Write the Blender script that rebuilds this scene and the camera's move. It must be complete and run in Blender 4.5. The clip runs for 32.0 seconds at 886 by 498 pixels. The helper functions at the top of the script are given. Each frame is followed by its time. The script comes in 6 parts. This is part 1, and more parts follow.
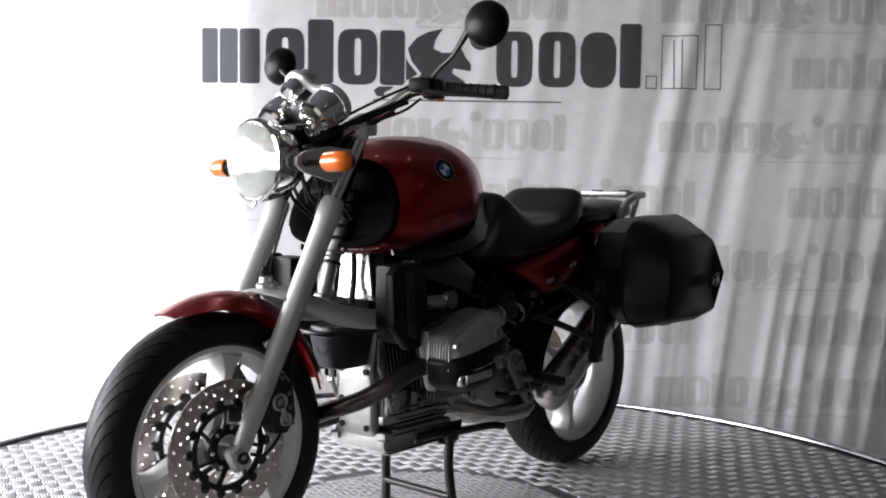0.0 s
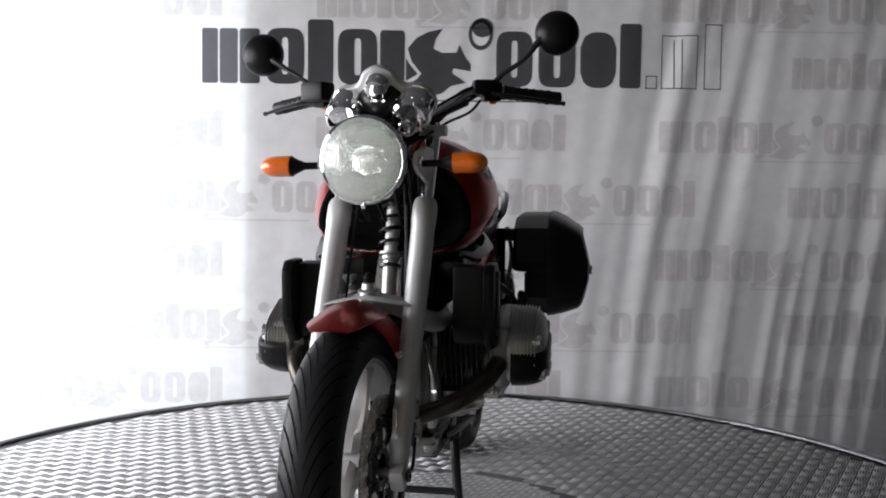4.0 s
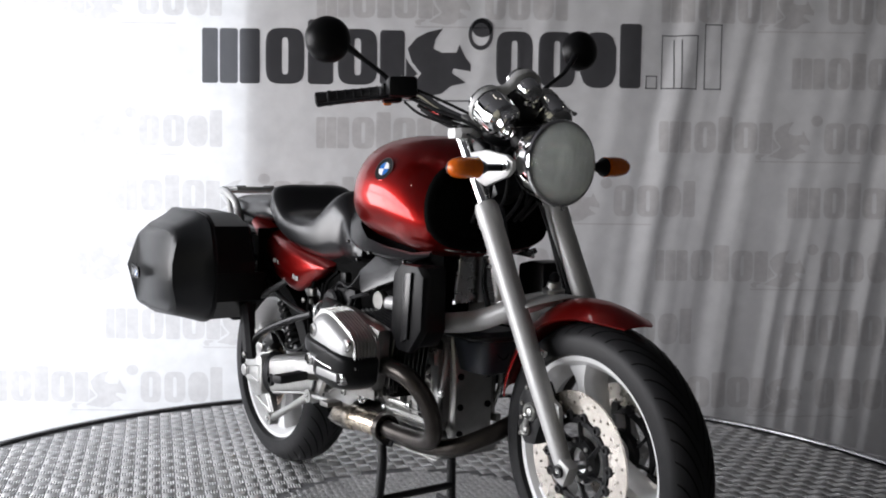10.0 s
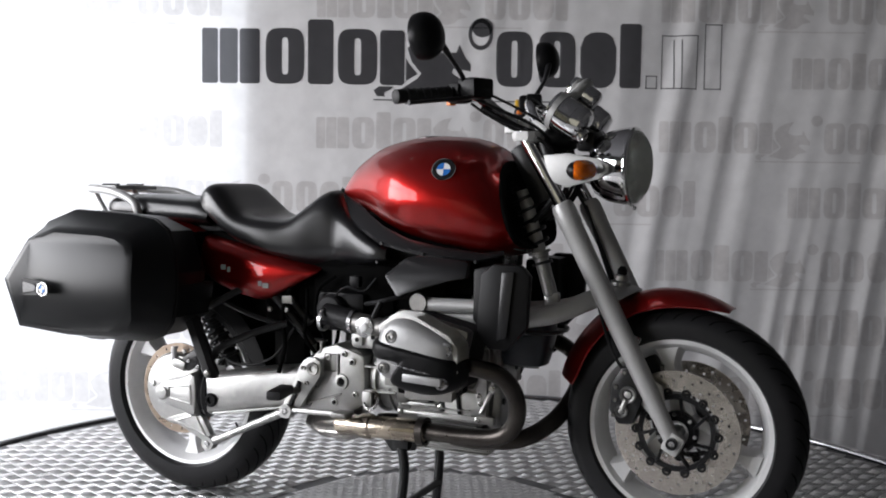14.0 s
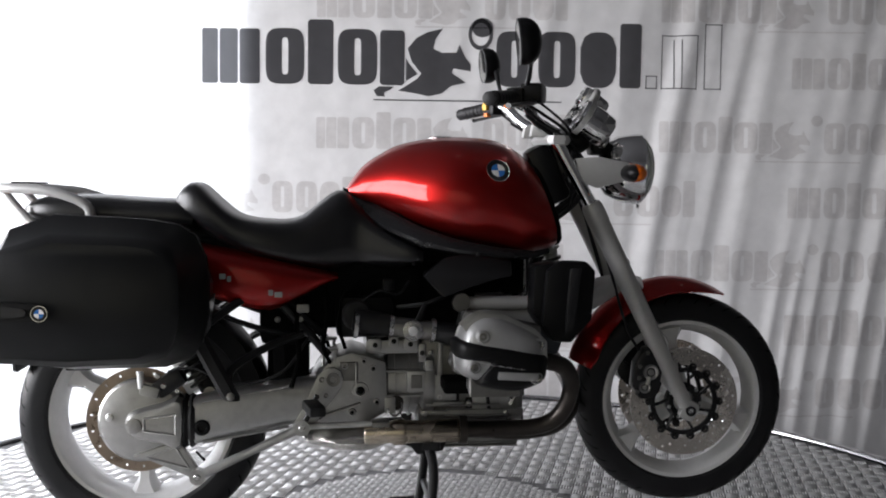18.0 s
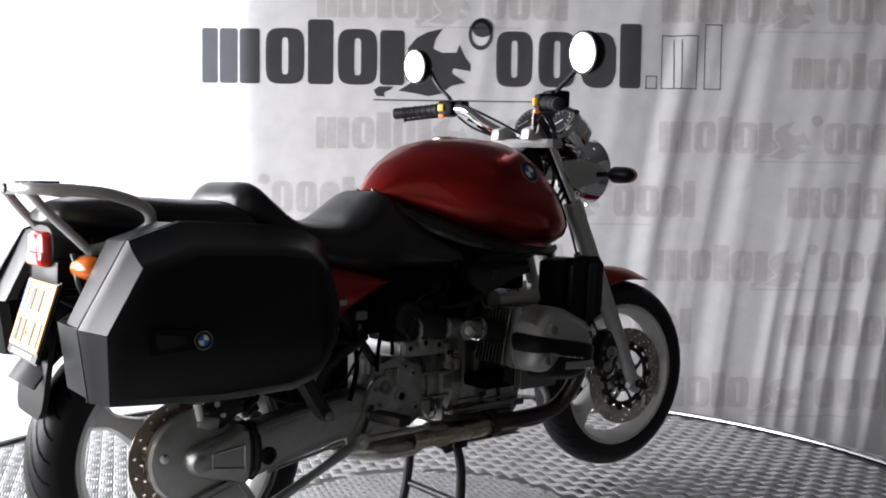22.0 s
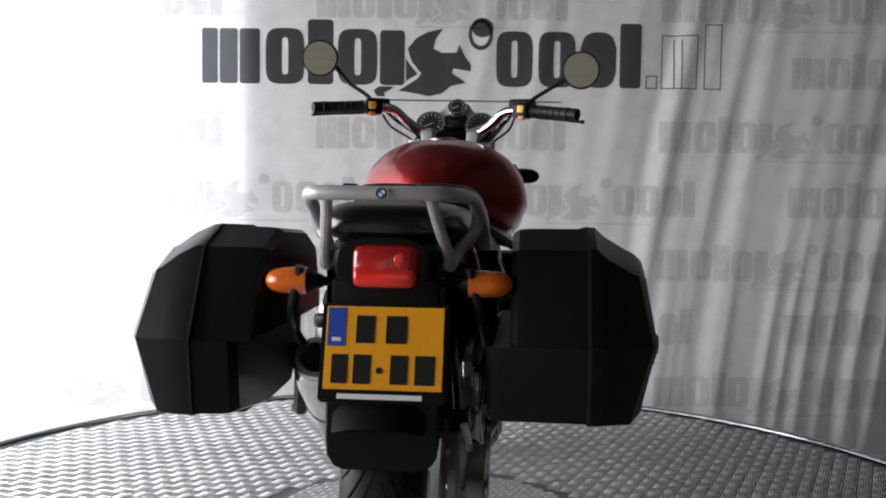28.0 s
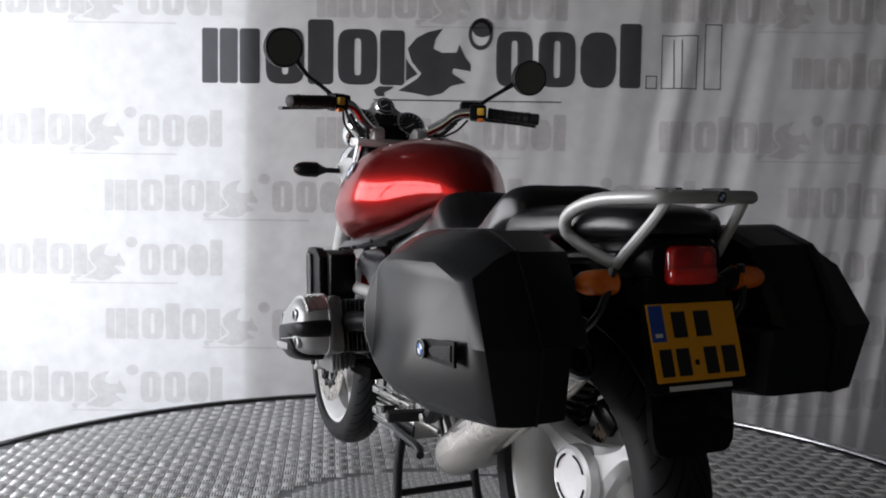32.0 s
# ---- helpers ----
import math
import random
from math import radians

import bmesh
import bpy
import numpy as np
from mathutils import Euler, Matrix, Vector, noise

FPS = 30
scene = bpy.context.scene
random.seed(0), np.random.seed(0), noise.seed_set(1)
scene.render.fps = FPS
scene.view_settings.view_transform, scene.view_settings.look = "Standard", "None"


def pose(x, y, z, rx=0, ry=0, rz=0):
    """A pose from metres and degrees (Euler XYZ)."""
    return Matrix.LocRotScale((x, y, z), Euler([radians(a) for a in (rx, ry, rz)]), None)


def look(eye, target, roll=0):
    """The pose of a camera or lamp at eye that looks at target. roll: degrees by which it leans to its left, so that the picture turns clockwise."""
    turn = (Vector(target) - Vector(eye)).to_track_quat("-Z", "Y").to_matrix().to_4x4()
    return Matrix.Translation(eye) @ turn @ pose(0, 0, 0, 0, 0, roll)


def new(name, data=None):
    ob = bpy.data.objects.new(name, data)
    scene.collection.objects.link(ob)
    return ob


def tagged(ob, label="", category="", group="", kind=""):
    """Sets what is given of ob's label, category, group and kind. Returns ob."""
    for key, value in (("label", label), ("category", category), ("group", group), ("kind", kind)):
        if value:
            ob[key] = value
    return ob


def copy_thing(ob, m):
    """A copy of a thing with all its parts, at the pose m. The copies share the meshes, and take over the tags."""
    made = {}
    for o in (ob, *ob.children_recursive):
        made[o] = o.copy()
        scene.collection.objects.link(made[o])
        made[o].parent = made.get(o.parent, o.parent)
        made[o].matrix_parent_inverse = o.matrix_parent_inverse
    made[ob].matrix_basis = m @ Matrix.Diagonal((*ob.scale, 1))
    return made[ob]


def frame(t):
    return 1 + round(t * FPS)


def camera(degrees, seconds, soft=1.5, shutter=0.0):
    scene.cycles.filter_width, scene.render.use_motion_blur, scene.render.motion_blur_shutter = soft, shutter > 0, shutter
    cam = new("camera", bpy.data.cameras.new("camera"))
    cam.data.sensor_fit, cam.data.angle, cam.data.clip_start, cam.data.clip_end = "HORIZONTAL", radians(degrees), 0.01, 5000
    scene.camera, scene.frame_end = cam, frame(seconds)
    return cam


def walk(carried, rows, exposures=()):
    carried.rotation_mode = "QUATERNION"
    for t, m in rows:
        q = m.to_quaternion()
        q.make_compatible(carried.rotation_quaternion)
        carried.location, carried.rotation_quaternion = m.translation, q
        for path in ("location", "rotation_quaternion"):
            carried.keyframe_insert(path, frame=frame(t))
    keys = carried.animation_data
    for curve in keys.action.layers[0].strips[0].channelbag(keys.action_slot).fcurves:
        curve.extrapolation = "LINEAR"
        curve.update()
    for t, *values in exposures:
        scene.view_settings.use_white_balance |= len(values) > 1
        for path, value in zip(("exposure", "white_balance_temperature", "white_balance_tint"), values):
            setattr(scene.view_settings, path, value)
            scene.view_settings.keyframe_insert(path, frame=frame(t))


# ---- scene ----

# ---------------------------------------------------------------- camera
EYE = (0.0, -2.73, 0.935)


def aim(eye, pitch, yaw):
    """A point a metre ahead of the eye: pitch degrees down, yaw degrees to the right."""
    p, w = radians(pitch), radians(yaw)
    return (eye[0] + math.sin(w) * math.cos(p), eye[1] + math.cos(w) * math.cos(p), eye[2] - math.sin(p))


cam = camera(48.9, 32.0, soft=1.9)
walk(cam, [(0.0, look(EYE, aim(EYE, 3.409, 0.843), 0.69)), (32.0, look(EYE, aim(EYE, 3.409, 0.843), 0.69))],
     [(0.0, 0.36), (2.0, 0.12), (6.0, -0.18), (9.0, -0.25), (13.0, -0.22), (17.0, 0.20), (19.0, 0.36), (23.0, 0.33), (25.0, 0.24), (28.0, -0.08), (31.0, -0.50), (32.0, -0.56)])


def turn(t):
    """Degrees by which the turntable has turned at t seconds."""
    s = math.pi * t / 32
    return 7.6805 * t - 1.570 * math.sin(s) + 0.178 * math.sin(2 * s)


HEADING = 229.5

# ---------------------------------------------------------------- world and light
world = bpy.data.worlds.new("world")
scene.world = world
world.use_nodes = True
bg = world.node_tree.nodes["Background"]
sky = world.node_tree.nodes.new("ShaderNodeTexSky")
sky.sky_type, sky.sun_disc = "NISHITA", False
sky.sun_elevation, sky.sun_rotation = radians(35), radians(-60)
world.node_tree.links.new(sky.outputs[0], bg.inputs[0])
bg.inputs[1].default_value = 0.1


def area_lamp(name, eye, target, w, h, watts, colour):
    data = bpy.data.lights.new(name, "AREA")
    data.shape, data.size, data.size_y, data.energy, data.color = "RECTANGLE", w, h, watts, colour
    ob = new(name, data)
    ob.matrix_world = look(eye, target)
    return ob


# daylight in the opening behind the banner and in the side window
area_lamp("window_light", (-2.45, 2.75, 1.0), (-2.45, 0, 1.0), 3.0, 2.9, 104, (0.92, 0.95, 1.0))
# weak unseen fill lamp, added to brighten the right part of the banner
area_lamp("banner_fill_light", (0.75, 2.75, 0.55), (0.75, 0, 0.55), 3.1, 1.9, 9.5, (1.0, 0.96, 0.98))
area_lamp("side_window_light", (-4.05, -0.8, 1.35), (0, -0.8, 1.0), 4.4, 2.1, 405, (0.965, 0.96, 1.0))

# ---------------------------------------------------------------- materials


def mat(name, col, rough=0.5, metal=0.0, vary=0.12, scale=30.0, bump=0.0, bscale=200.0, coat=0.0, rvary=0.1, emit=0.0, spec=0.5, trans=0.0, ior=1.45):
    """A surface with grain and stains at two scales in colour, gloss and relief."""
    m = bpy.data.materials.new(name)
    m.use_nodes = True
    nt = m.node_tree
    b = nt.nodes["Principled BSDF"]
    tc = nt.nodes.new("ShaderNodeTexCoord")
    n1 = nt.nodes.new("ShaderNodeTexNoise")
    n2 = nt.nodes.new("ShaderNodeTexNoise")
    n1.inputs["Scale"].default_value, n1.inputs["Detail"].default_value = scale, 6
    n2.inputs["Scale"].default_value, n2.inputs["Detail"].default_value = scale * 0.16, 3
    nt.links.new(tc.outputs["Object"], n1.inputs["Vector"])
    nt.links.new(tc.outputs["Object"], n2.inputs["Vector"])
    ad = nt.nodes.new("ShaderNodeMath")
    ad.operation = "ADD"
    nt.links.new(n1.outputs[0], ad.inputs[0])
    nt.links.new(n2.outputs[0], ad.inputs[1])
    mr = nt.nodes.new("ShaderNodeMapRange")
    mr.inputs[1].default_value, mr.inputs[2].default_value = 0.6, 1.4
    mr.inputs[3].default_value, mr.inputs[4].default_value = 1 - vary, 1 + vary
    nt.links.new(ad.outputs[0], mr.inputs[0])
    mx = nt.nodes.new("ShaderNodeVectorMath")
    mx.operation = "SCALE"
    mx.inputs[0].default_value = col
    nt.links.new(mr.outputs[0], mx.inputs["Scale"])
    nt.links.new(mx.outputs[0], b.inputs["Base Color"])
    rr = nt.nodes.new("ShaderNodeMapRange")
    rr.inputs[1].default_value, rr.inputs[2].default_value = 0.6, 1.4
    rr.inputs[3].default_value, rr.inputs[4].default_value = max(0.02, rough * (1 - rvary)), min(1, rough * (1 + rvary))
    nt.links.new(ad.outputs[0], rr.inputs[0])
    nt.links.new(rr.outputs[0], b.inputs["Roughness"])
    b.inputs["Metallic"].default_value = metal
    b.inputs["Specular IOR Level"].default_value = spec
    b.inputs["IOR"].default_value = ior
    b.inputs["Coat Weight"].default_value = coat
    b.inputs["Coat Roughness"].default_value = 0.04
    b.inputs["Transmission Weight"].default_value = trans
    if emit:
        b.inputs["Emission Color"].default_value = (*col, 1)
        b.inputs["Emission Strength"].default_value = emit
    if bump:
        n3 = nt.nodes.new("ShaderNodeTexNoise")
        n3.inputs["Scale"].default_value, n3.inputs["Detail"].default_value = bscale, 4
        nt.links.new(tc.outputs["Object"], n3.inputs["Vector"])
        bp = nt.nodes.new("ShaderNodeBump")
        bp.inputs["Strength"].default_value, bp.inputs["Distance"].default_value = bump, 0.002
        nt.links.new(n3.outputs[0], bp.inputs["Height"])
        nt.links.new(bp.outputs[0], b.inputs["Normal"])
    return m


def cloth(name, col, through_col, share, scale=14.0, vary=0.05):
    """Printed banner cloth that lets daylight glow through it."""
    m = bpy.data.materials.new(name)
    m.use_nodes = True
    nt = m.node_tree
    out = nt.nodes["Material Output"]
    nt.nodes.remove(nt.nodes["Principled BSDF"])
    tc = nt.nodes.new("ShaderNodeTexCoord")
    n1 = nt.nodes.new("ShaderNodeTexNoise")
    n1.inputs["Scale"].default_value, n1.inputs["Detail"].default_value = scale, 6
    nt.links.new(tc.outputs["Object"], n1.inputs["Vector"])
    mr = nt.nodes.new("ShaderNodeMapRange")
    mr.inputs[1].default_value, mr.inputs[2].default_value = 0.3, 0.7
    mr.inputs[3].default_value, mr.inputs[4].default_value = 1 - vary, 1 + vary
    nt.links.new(n1.outputs[0], mr.inputs[0])
    weave = nt.nodes.new("ShaderNodeTexNoise")
    weave.inputs["Scale"].default_value = 420
    nt.links.new(tc.outputs["Object"], weave.inputs["Vector"])
    bp = nt.nodes.new("ShaderNodeBump")
    bp.inputs["Strength"].default_value, bp.inputs["Distance"].default_value = 0.15, 0.001
    nt.links.new(weave.outputs[0], bp.inputs["Height"])
    shaders = []
    for c, kind in ((col, "ShaderNodeBsdfDiffuse"), (through_col, "ShaderNodeBsdfTranslucent")):
        sc = nt.nodes.new("ShaderNodeVectorMath")
        sc.operation = "SCALE"
        sc.inputs[0].default_value = c
        nt.links.new(mr.outputs[0], sc.inputs["Scale"])
        s = nt.nodes.new(kind)
        nt.links.new(sc.outputs[0], s.inputs["Color"])
        nt.links.new(bp.outputs[0], s.inputs["Normal"])
        shaders.append(s)
    mix = nt.nodes.new("ShaderNodeMixShader")
    mix.inputs[0].default_value = share
    nt.links.new(shaders[0].outputs[0], mix.inputs[1])
    nt.links.new(shaders[1].outputs[0], mix.inputs[2])
    nt.links.new(mix.outputs[0], out.inputs["Surface"])
    return m


BANNER = cloth("banner_cloth", (0.80, 0.79, 0.79), (0.78, 0.80, 0.83), 0.34)


def ink(name, clear, cover=0.0):
    """A printed film on the cloth that lets a share of the light through: clear, with a little scatter of its own: cover."""
    m = bpy.data.materials.new(name)
    m.use_nodes = True
    nt = m.node_tree
    out = nt.nodes["Material Output"]
    nt.nodes.remove(nt.nodes["Principled BSDF"])
    tc = nt.nodes.new("ShaderNodeTexCoord")
    n1 = nt.nodes.new("ShaderNodeTexNoise")
    n1.inputs["Scale"].default_value, n1.inputs["Detail"].default_value = 40, 5
    nt.links.new(tc.outputs["Object"], n1.inputs["Vector"])
    mr = nt.nodes.new("ShaderNodeMapRange")
    mr.inputs[1].default_value, mr.inputs[2].default_value = 0.3, 0.7
    mr.inputs[3].default_value, mr.inputs[4].default_value = 0.96, 1.04
    nt.links.new(n1.outputs[0], mr.inputs[0])
    tint = nt.nodes.new("ShaderNodeVectorMath")
    tint.operation = "SCALE"
    tint.inputs[0].default_value = clear
    nt.links.new(mr.outputs[0], tint.inputs["Scale"])
    film = nt.nodes.new("ShaderNodeBsdfTransparent")
    nt.links.new(tint.outputs[0], film.inputs["Color"])
    face = nt.nodes.new("ShaderNodeBsdfDiffuse")
    face.inputs["Color"].default_value = (0.05, 0.05, 0.052, 1)
    mix = nt.nodes.new("ShaderNodeMixShader")
    mix.inputs[0].default_value = cover
    nt.links.new(film.outputs[0], mix.inputs[1])
    nt.links.new(face.outputs[0], mix.inputs[2])
    nt.links.new(mix.outputs[0], out.inputs["Surface"])
    return m


FAINT = ink("faint_print", (0.865, 0.855, 0.85))
PRINT = ink("dark_print", (0.27, 0.27, 0.278), 0.12)
PLASTER = mat("plaster_wall", (0.085, 0.085, 0.09), 0.9, vary=0.08, scale=6, bump=0.2)
PALEWALL = mat("pale_plaster_wall", (0.075, 0.075, 0.075), 0.9, vary=0.08, scale=6, bump=0.2)
CEIL = mat("ceiling_paint", (0.075, 0.075, 0.08), 0.9, vary=0.06, scale=5)
CONCRETE = mat("concrete", (0.2, 0.2, 0.2), 0.85, vary=0.15, scale=9, bump=0.3)
TREAD = mat("tread_plate", (0.13, 0.13, 0.135), 0.58, 0.40, vary=0.14, scale=16, bump=0.1, bscale=350, rvary=0.25)
TREADBAR = mat("tread_plate_worn", (0.88, 0.88, 0.88), 0.36, 0.80, vary=0.15, scale=20, rvary=0.3)
EDGEM = mat("edge_strip_metal", (0.30, 0.30, 0.31), 0.22, 1.0, vary=0.15, scale=12, rvary=0.3)
RUBBER = mat("rubber", (0.014, 0.014, 0.015), 0.5, spec=0.25, vary=0.2, scale=40, bump=0.2, bscale=300)
TYRE = mat("tyre_rubber", (0.012, 0.012, 0.013), 0.46, spec=0.22, vary=0.2, scale=30, bump=0.2, bscale=260)
RED = mat("red_lacquer", (0.27, 0.005, 0.004), 0.33, 0.86, vary=0.03, scale=40, coat=0.5, rvary=0.05)
BLACKP = mat("black_plastic", (0.005, 0.005, 0.0055), 0.38, spec=0.17, vary=0.15, scale=60, rvary=0.06)
GREYP = mat("grey_black_plastic", (0.012, 0.012, 0.013), 0.26, spec=0.45, vary=0.12, scale=50, rvary=0.05)
CASE = mat("case_shell", (0.005, 0.0055, 0.006), 0.34, spec=0.29, vary=0.12, scale=40, rvary=0.05)
# near-black without gloss, standing in for deep shade on blocks that fill gaps
MATT = mat("matt_black", (0.003, 0.003, 0.003), 0.8, spec=0.04, vary=0.2, scale=40)
VINYL = mat("seat_vinyl", (0.006, 0.006, 0.007), 0.32, spec=0.62, vary=0.15, scale=35, rvary=0.06)
BLACKM = mat("black_enamel", (0.010, 0.010, 0.011), 0.3, spec=0.4, vary=0.12, scale=40)
CHROME = mat("chrome", (0.80, 0.80, 0.80), 0.07, 1.0, vary=0.03, scale=40, rvary=0.4)
STEEL = mat("steel", (0.55, 0.55, 0.55), 0.28, 1.0, vary=0.10, scale=60, rvary=0.25)
DISC = mat("brake_disc_steel", (0.60, 0.56, 0.51), 0.25, 1.0, vary=0.12, scale=50, rvary=0.3)
DISCR = mat("rear_disc_steel", (0.30, 0.24, 0.19), 0.32, 1.0, vary=0.15, scale=50, rvary=0.3)
FORK = mat("silver_paint", (0.46, 0.46, 0.455), 0.42, 0.30, vary=0.05, scale=120, rvary=0.15)
WHEEL = mat("wheel_paint", (0.70, 0.70, 0.70), 0.36, 0.35, vary=0.06, scale=60)
ALLOY = mat("cast_aluminium", (0.40, 0.40, 0.39), 0.35, 0.90, vary=0.16, scale=45, bump=0.4, bscale=380, rvary=0.25)
ALLOYD = mat("dull_aluminium", (0.20, 0.196, 0.188), 0.38, 0.88, vary=0.22, scale=35, bump=0.4, bscale=300, rvary=0.25)
COVER = mat("valve_cover_paint", (0.33, 0.33, 0.33), 0.42, 0.5, vary=0.08, scale=50, bump=0.1)
PIPE = mat("heat_stained_steel", (0.062, 0.055, 0.050), 0.33, 0.88, vary=0.35, scale=18, rvary=0.3)
PIPEG = mat("golden_exhaust_steel", (0.46, 0.40, 0.32), 0.28, 1.0, vary=0.3, scale=14, rvary=0.3)
MUFF = mat("muffler_steel", (0.55, 0.53, 0.50), 0.25, 0.9, vary=0.12, scale=20, rvary=0.25)
AMBER = mat("amber_lens", (0.90, 0.175, 0.004), 0.12, vary=0.12, scale=90, bump=0.9, bscale=160, coat=0.5, trans=0.22)
REDLENS = mat("red_lens", (0.34, 0.009, 0.009), 0.14, vary=0.1, scale=60, bump=0.4, bscale=140, coat=0.6)
YELLOW = mat("plate_yellow", (0.85, 0.36, 0.008), 0.35, vary=0.05, scale=50)
BLUE = mat("plate_blue", (0.02, 0.07, 0.38), 0.35, vary=0.05, scale=50)
BADGEB = mat("badge_blue", (0.03, 0.16, 0.5), 0.25, vary=0.05, scale=50, coat=0.5)
WHITE = mat("white_enamel", (0.75, 0.75, 0.75), 0.3, vary=0.04, scale=50)
DUCTP = mat("blue_black_plastic", (0.018, 0.022, 0.030), 0.35, vary=0.1, scale=50, bump=0.15, bscale=500)
GREYMARK = mat("grey_lettering", (0.35, 0.35, 0.35), 0.4, vary=0.05, scale=50)
BRASS = mat("yellow_switch", (0.70, 0.42, 0.04), 0.4, vary=0.06, scale=60)
ORANGE = mat("orange_switch", (0.75, 0.20, 0.03), 0.4, vary=0.06, scale=60)
# dark tone in the glass stands in for a dimmer reflection
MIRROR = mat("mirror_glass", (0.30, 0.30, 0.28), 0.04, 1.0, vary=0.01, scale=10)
DIALF = mat("dial_face", (0.02, 0.02, 0.022), 0.3, vary=0.05, scale=40)
TAILGLOW = mat("tail_lamp_reflector", (0.62, 0.018, 0.012), 0.1, vary=0.05, scale=40, coat=0.8)
MIRROR2 = mat("lamp_reflector", (0.78, 0.80, 0.77), 0.06, 1.0, vary=0.05, scale=60, bump=0.3, bscale=28)
RIBGLASS = mat("pressed_glass_rib", (0.92, 0.94, 0.92), 0.06, vary=0.02, scale=60, trans=0.82, ior=1.45)


def ribbed_glass():
    """Headlamp glass: clear, with fine upright ribs and coarser prisms pressed into it."""
    m = bpy.data.materials.new("ribbed_lamp_glass")
    m.use_nodes = True
    nt = m.node_tree
    b = nt.nodes["Principled BSDF"]
    b.inputs["Base Color"].default_value = (0.93, 0.95, 0.93, 1)
    b.inputs["Transmission Weight"].default_value = 0.93
    b.inputs["Roughness"].default_value = 0.05
    b.inputs["IOR"].default_value = 1.16
    b.inputs["Coat Weight"].default_value = 0.6
    b.inputs["Coat Roughness"].default_value = 0.03
    tc = nt.nodes.new("ShaderNodeTexCoord")
    wv = nt.nodes.new("ShaderNodeTexWave")
    wv.bands_direction = "Y"
    wv.inputs["Scale"].default_value, wv.inputs["Distortion"].default_value = 62, 0.2
    nt.links.new(tc.outputs["Object"], wv.inputs["Vector"])
    vo = nt.nodes.new("ShaderNodeTexNoise")
    vo.inputs["Scale"].default_value = 22
    nt.links.new(tc.outputs["Object"], vo.inputs["Vector"])
    ad = nt.nodes.new("ShaderNodeMath")
    ad.operation = "MULTIPLY_ADD"
    ad.inputs[1].default_value = 1.6
    nt.links.new(vo.outputs[0], ad.inputs[0])
    nt.links.new(wv.outputs["Fac"], ad.inputs[2])
    bp = nt.nodes.new("ShaderNodeBump")
    bp.inputs["Strength"].default_value, bp.inputs["Distance"].default_value = 0.9, 0.0016
    nt.links.new(ad.outputs[0], bp.inputs["Height"])
    nt.links.new(bp.outputs[0], b.inputs["Normal"])
    return m


GLASS = ribbed_glass()

# ---------------------------------------------------------------- mesh helpers
XF = Matrix.Identity(4)   # where the parts being built stand on their thing


def finish(bm, sharp=0.6):
    for f in bm.faces:
        f.smooth = True
    for e in bm.edges:
        if len(e.link_faces) == 2 and e.calc_face_angle(0) > sharp:
            e.smooth = False


def part(name, bm, material, parent=None, label="", sharp=0.6):
    """Links a bmesh as one mesh object under a thing or under a part."""
    bmesh.ops.recalc_face_normals(bm, faces=bm.faces)
    finish(bm, sharp)
    me = bpy.data.meshes.new(name)
    bm.transform(XF)
    bm.to_mesh(me)
    bm.free()
    me.materials.append(material)
    ob = new(name, me)
    if parent is not None:
        ob.parent = parent
    if label:
        ob["label"] = label
    return ob


def piece(name, verts, faces, material, parent=None, label=""):
    me = bpy.data.meshes.new(name)
    me.from_pydata([tuple(v) for v in verts], [], faces)
    me.update()
    me.materials.append(material)
    ob = new(name, me)
    if parent is not None:
        ob.parent = parent
    if label:
        ob["label"] = label
    return ob


def add_rings(bm, rings, cap=True, loop=False):
    vs = [[bm.verts.new(p) for p in r] for r in rings]
    n = len(vs[0])
    pairs = list(zip(vs[:-1], vs[1:]))
    if loop:
        pairs.append((vs[-1], vs[0]))
    for a, b in pairs:
        for i in range(n):
            bm.faces.new((a[i], a[(i + 1) % n], b[(i + 1) % n], b[i]))
    if cap and not loop:
        bm.faces.new(vs[0])
        bm.faces.new(vs[-1][::-1])
    return bm


def loft(rings, cap=True, loop=False):
    return add_rings(bmesh.new(), rings, cap, loop)


def basis(d):
    d = Vector(d).normalized()
    up = Vector((0, 0, 1)) if abs(d.z) < 0.9 else Vector((1, 0, 0))
    u = d.cross(up).normalized()
    return d, u, d.cross(u).normalized()


def lathe(prof, c, axis, n=32, bm=None, cap=True):
    """prof: (radius, height along the axis)."""
    d, u, v = basis(axis)
    c = Vector(c)
    rings = [[c + d * h + (u * math.cos(2 * math.pi * i / n) + v * math.sin(2 * math.pi * i / n)) * max(r, 1e-4) for i in range(n)] for r, h in prof]
    return add_rings(bm or bmesh.new(), rings, cap)


def ringed(prof, c, axis, n=48):
    """A closed turned ring: the profile's last point joins its first."""
    d, u, v = basis(axis)
    c = Vector(c)
    return loft([[c + d * h + (u * math.cos(2 * math.pi * i / n) + v * math.sin(2 * math.pi * i / n)) * r for i in range(n)] for r, h in prof], loop=True)


def cyl(p0, p1, r0, r1=None, n=20, bev=0.15, bm=None):
    r1 = r0 if r1 is None else r1
    p0, p1 = Vector(p0), Vector(p1)
    L = (p1 - p0).length
    b = min(bev * min(r0, r1), L * 0.3)
    return lathe([(r0 - b, 0), (r0, b), (r1, L - b), (r1 - b, L)], p0, p1 - p0, n, bm)


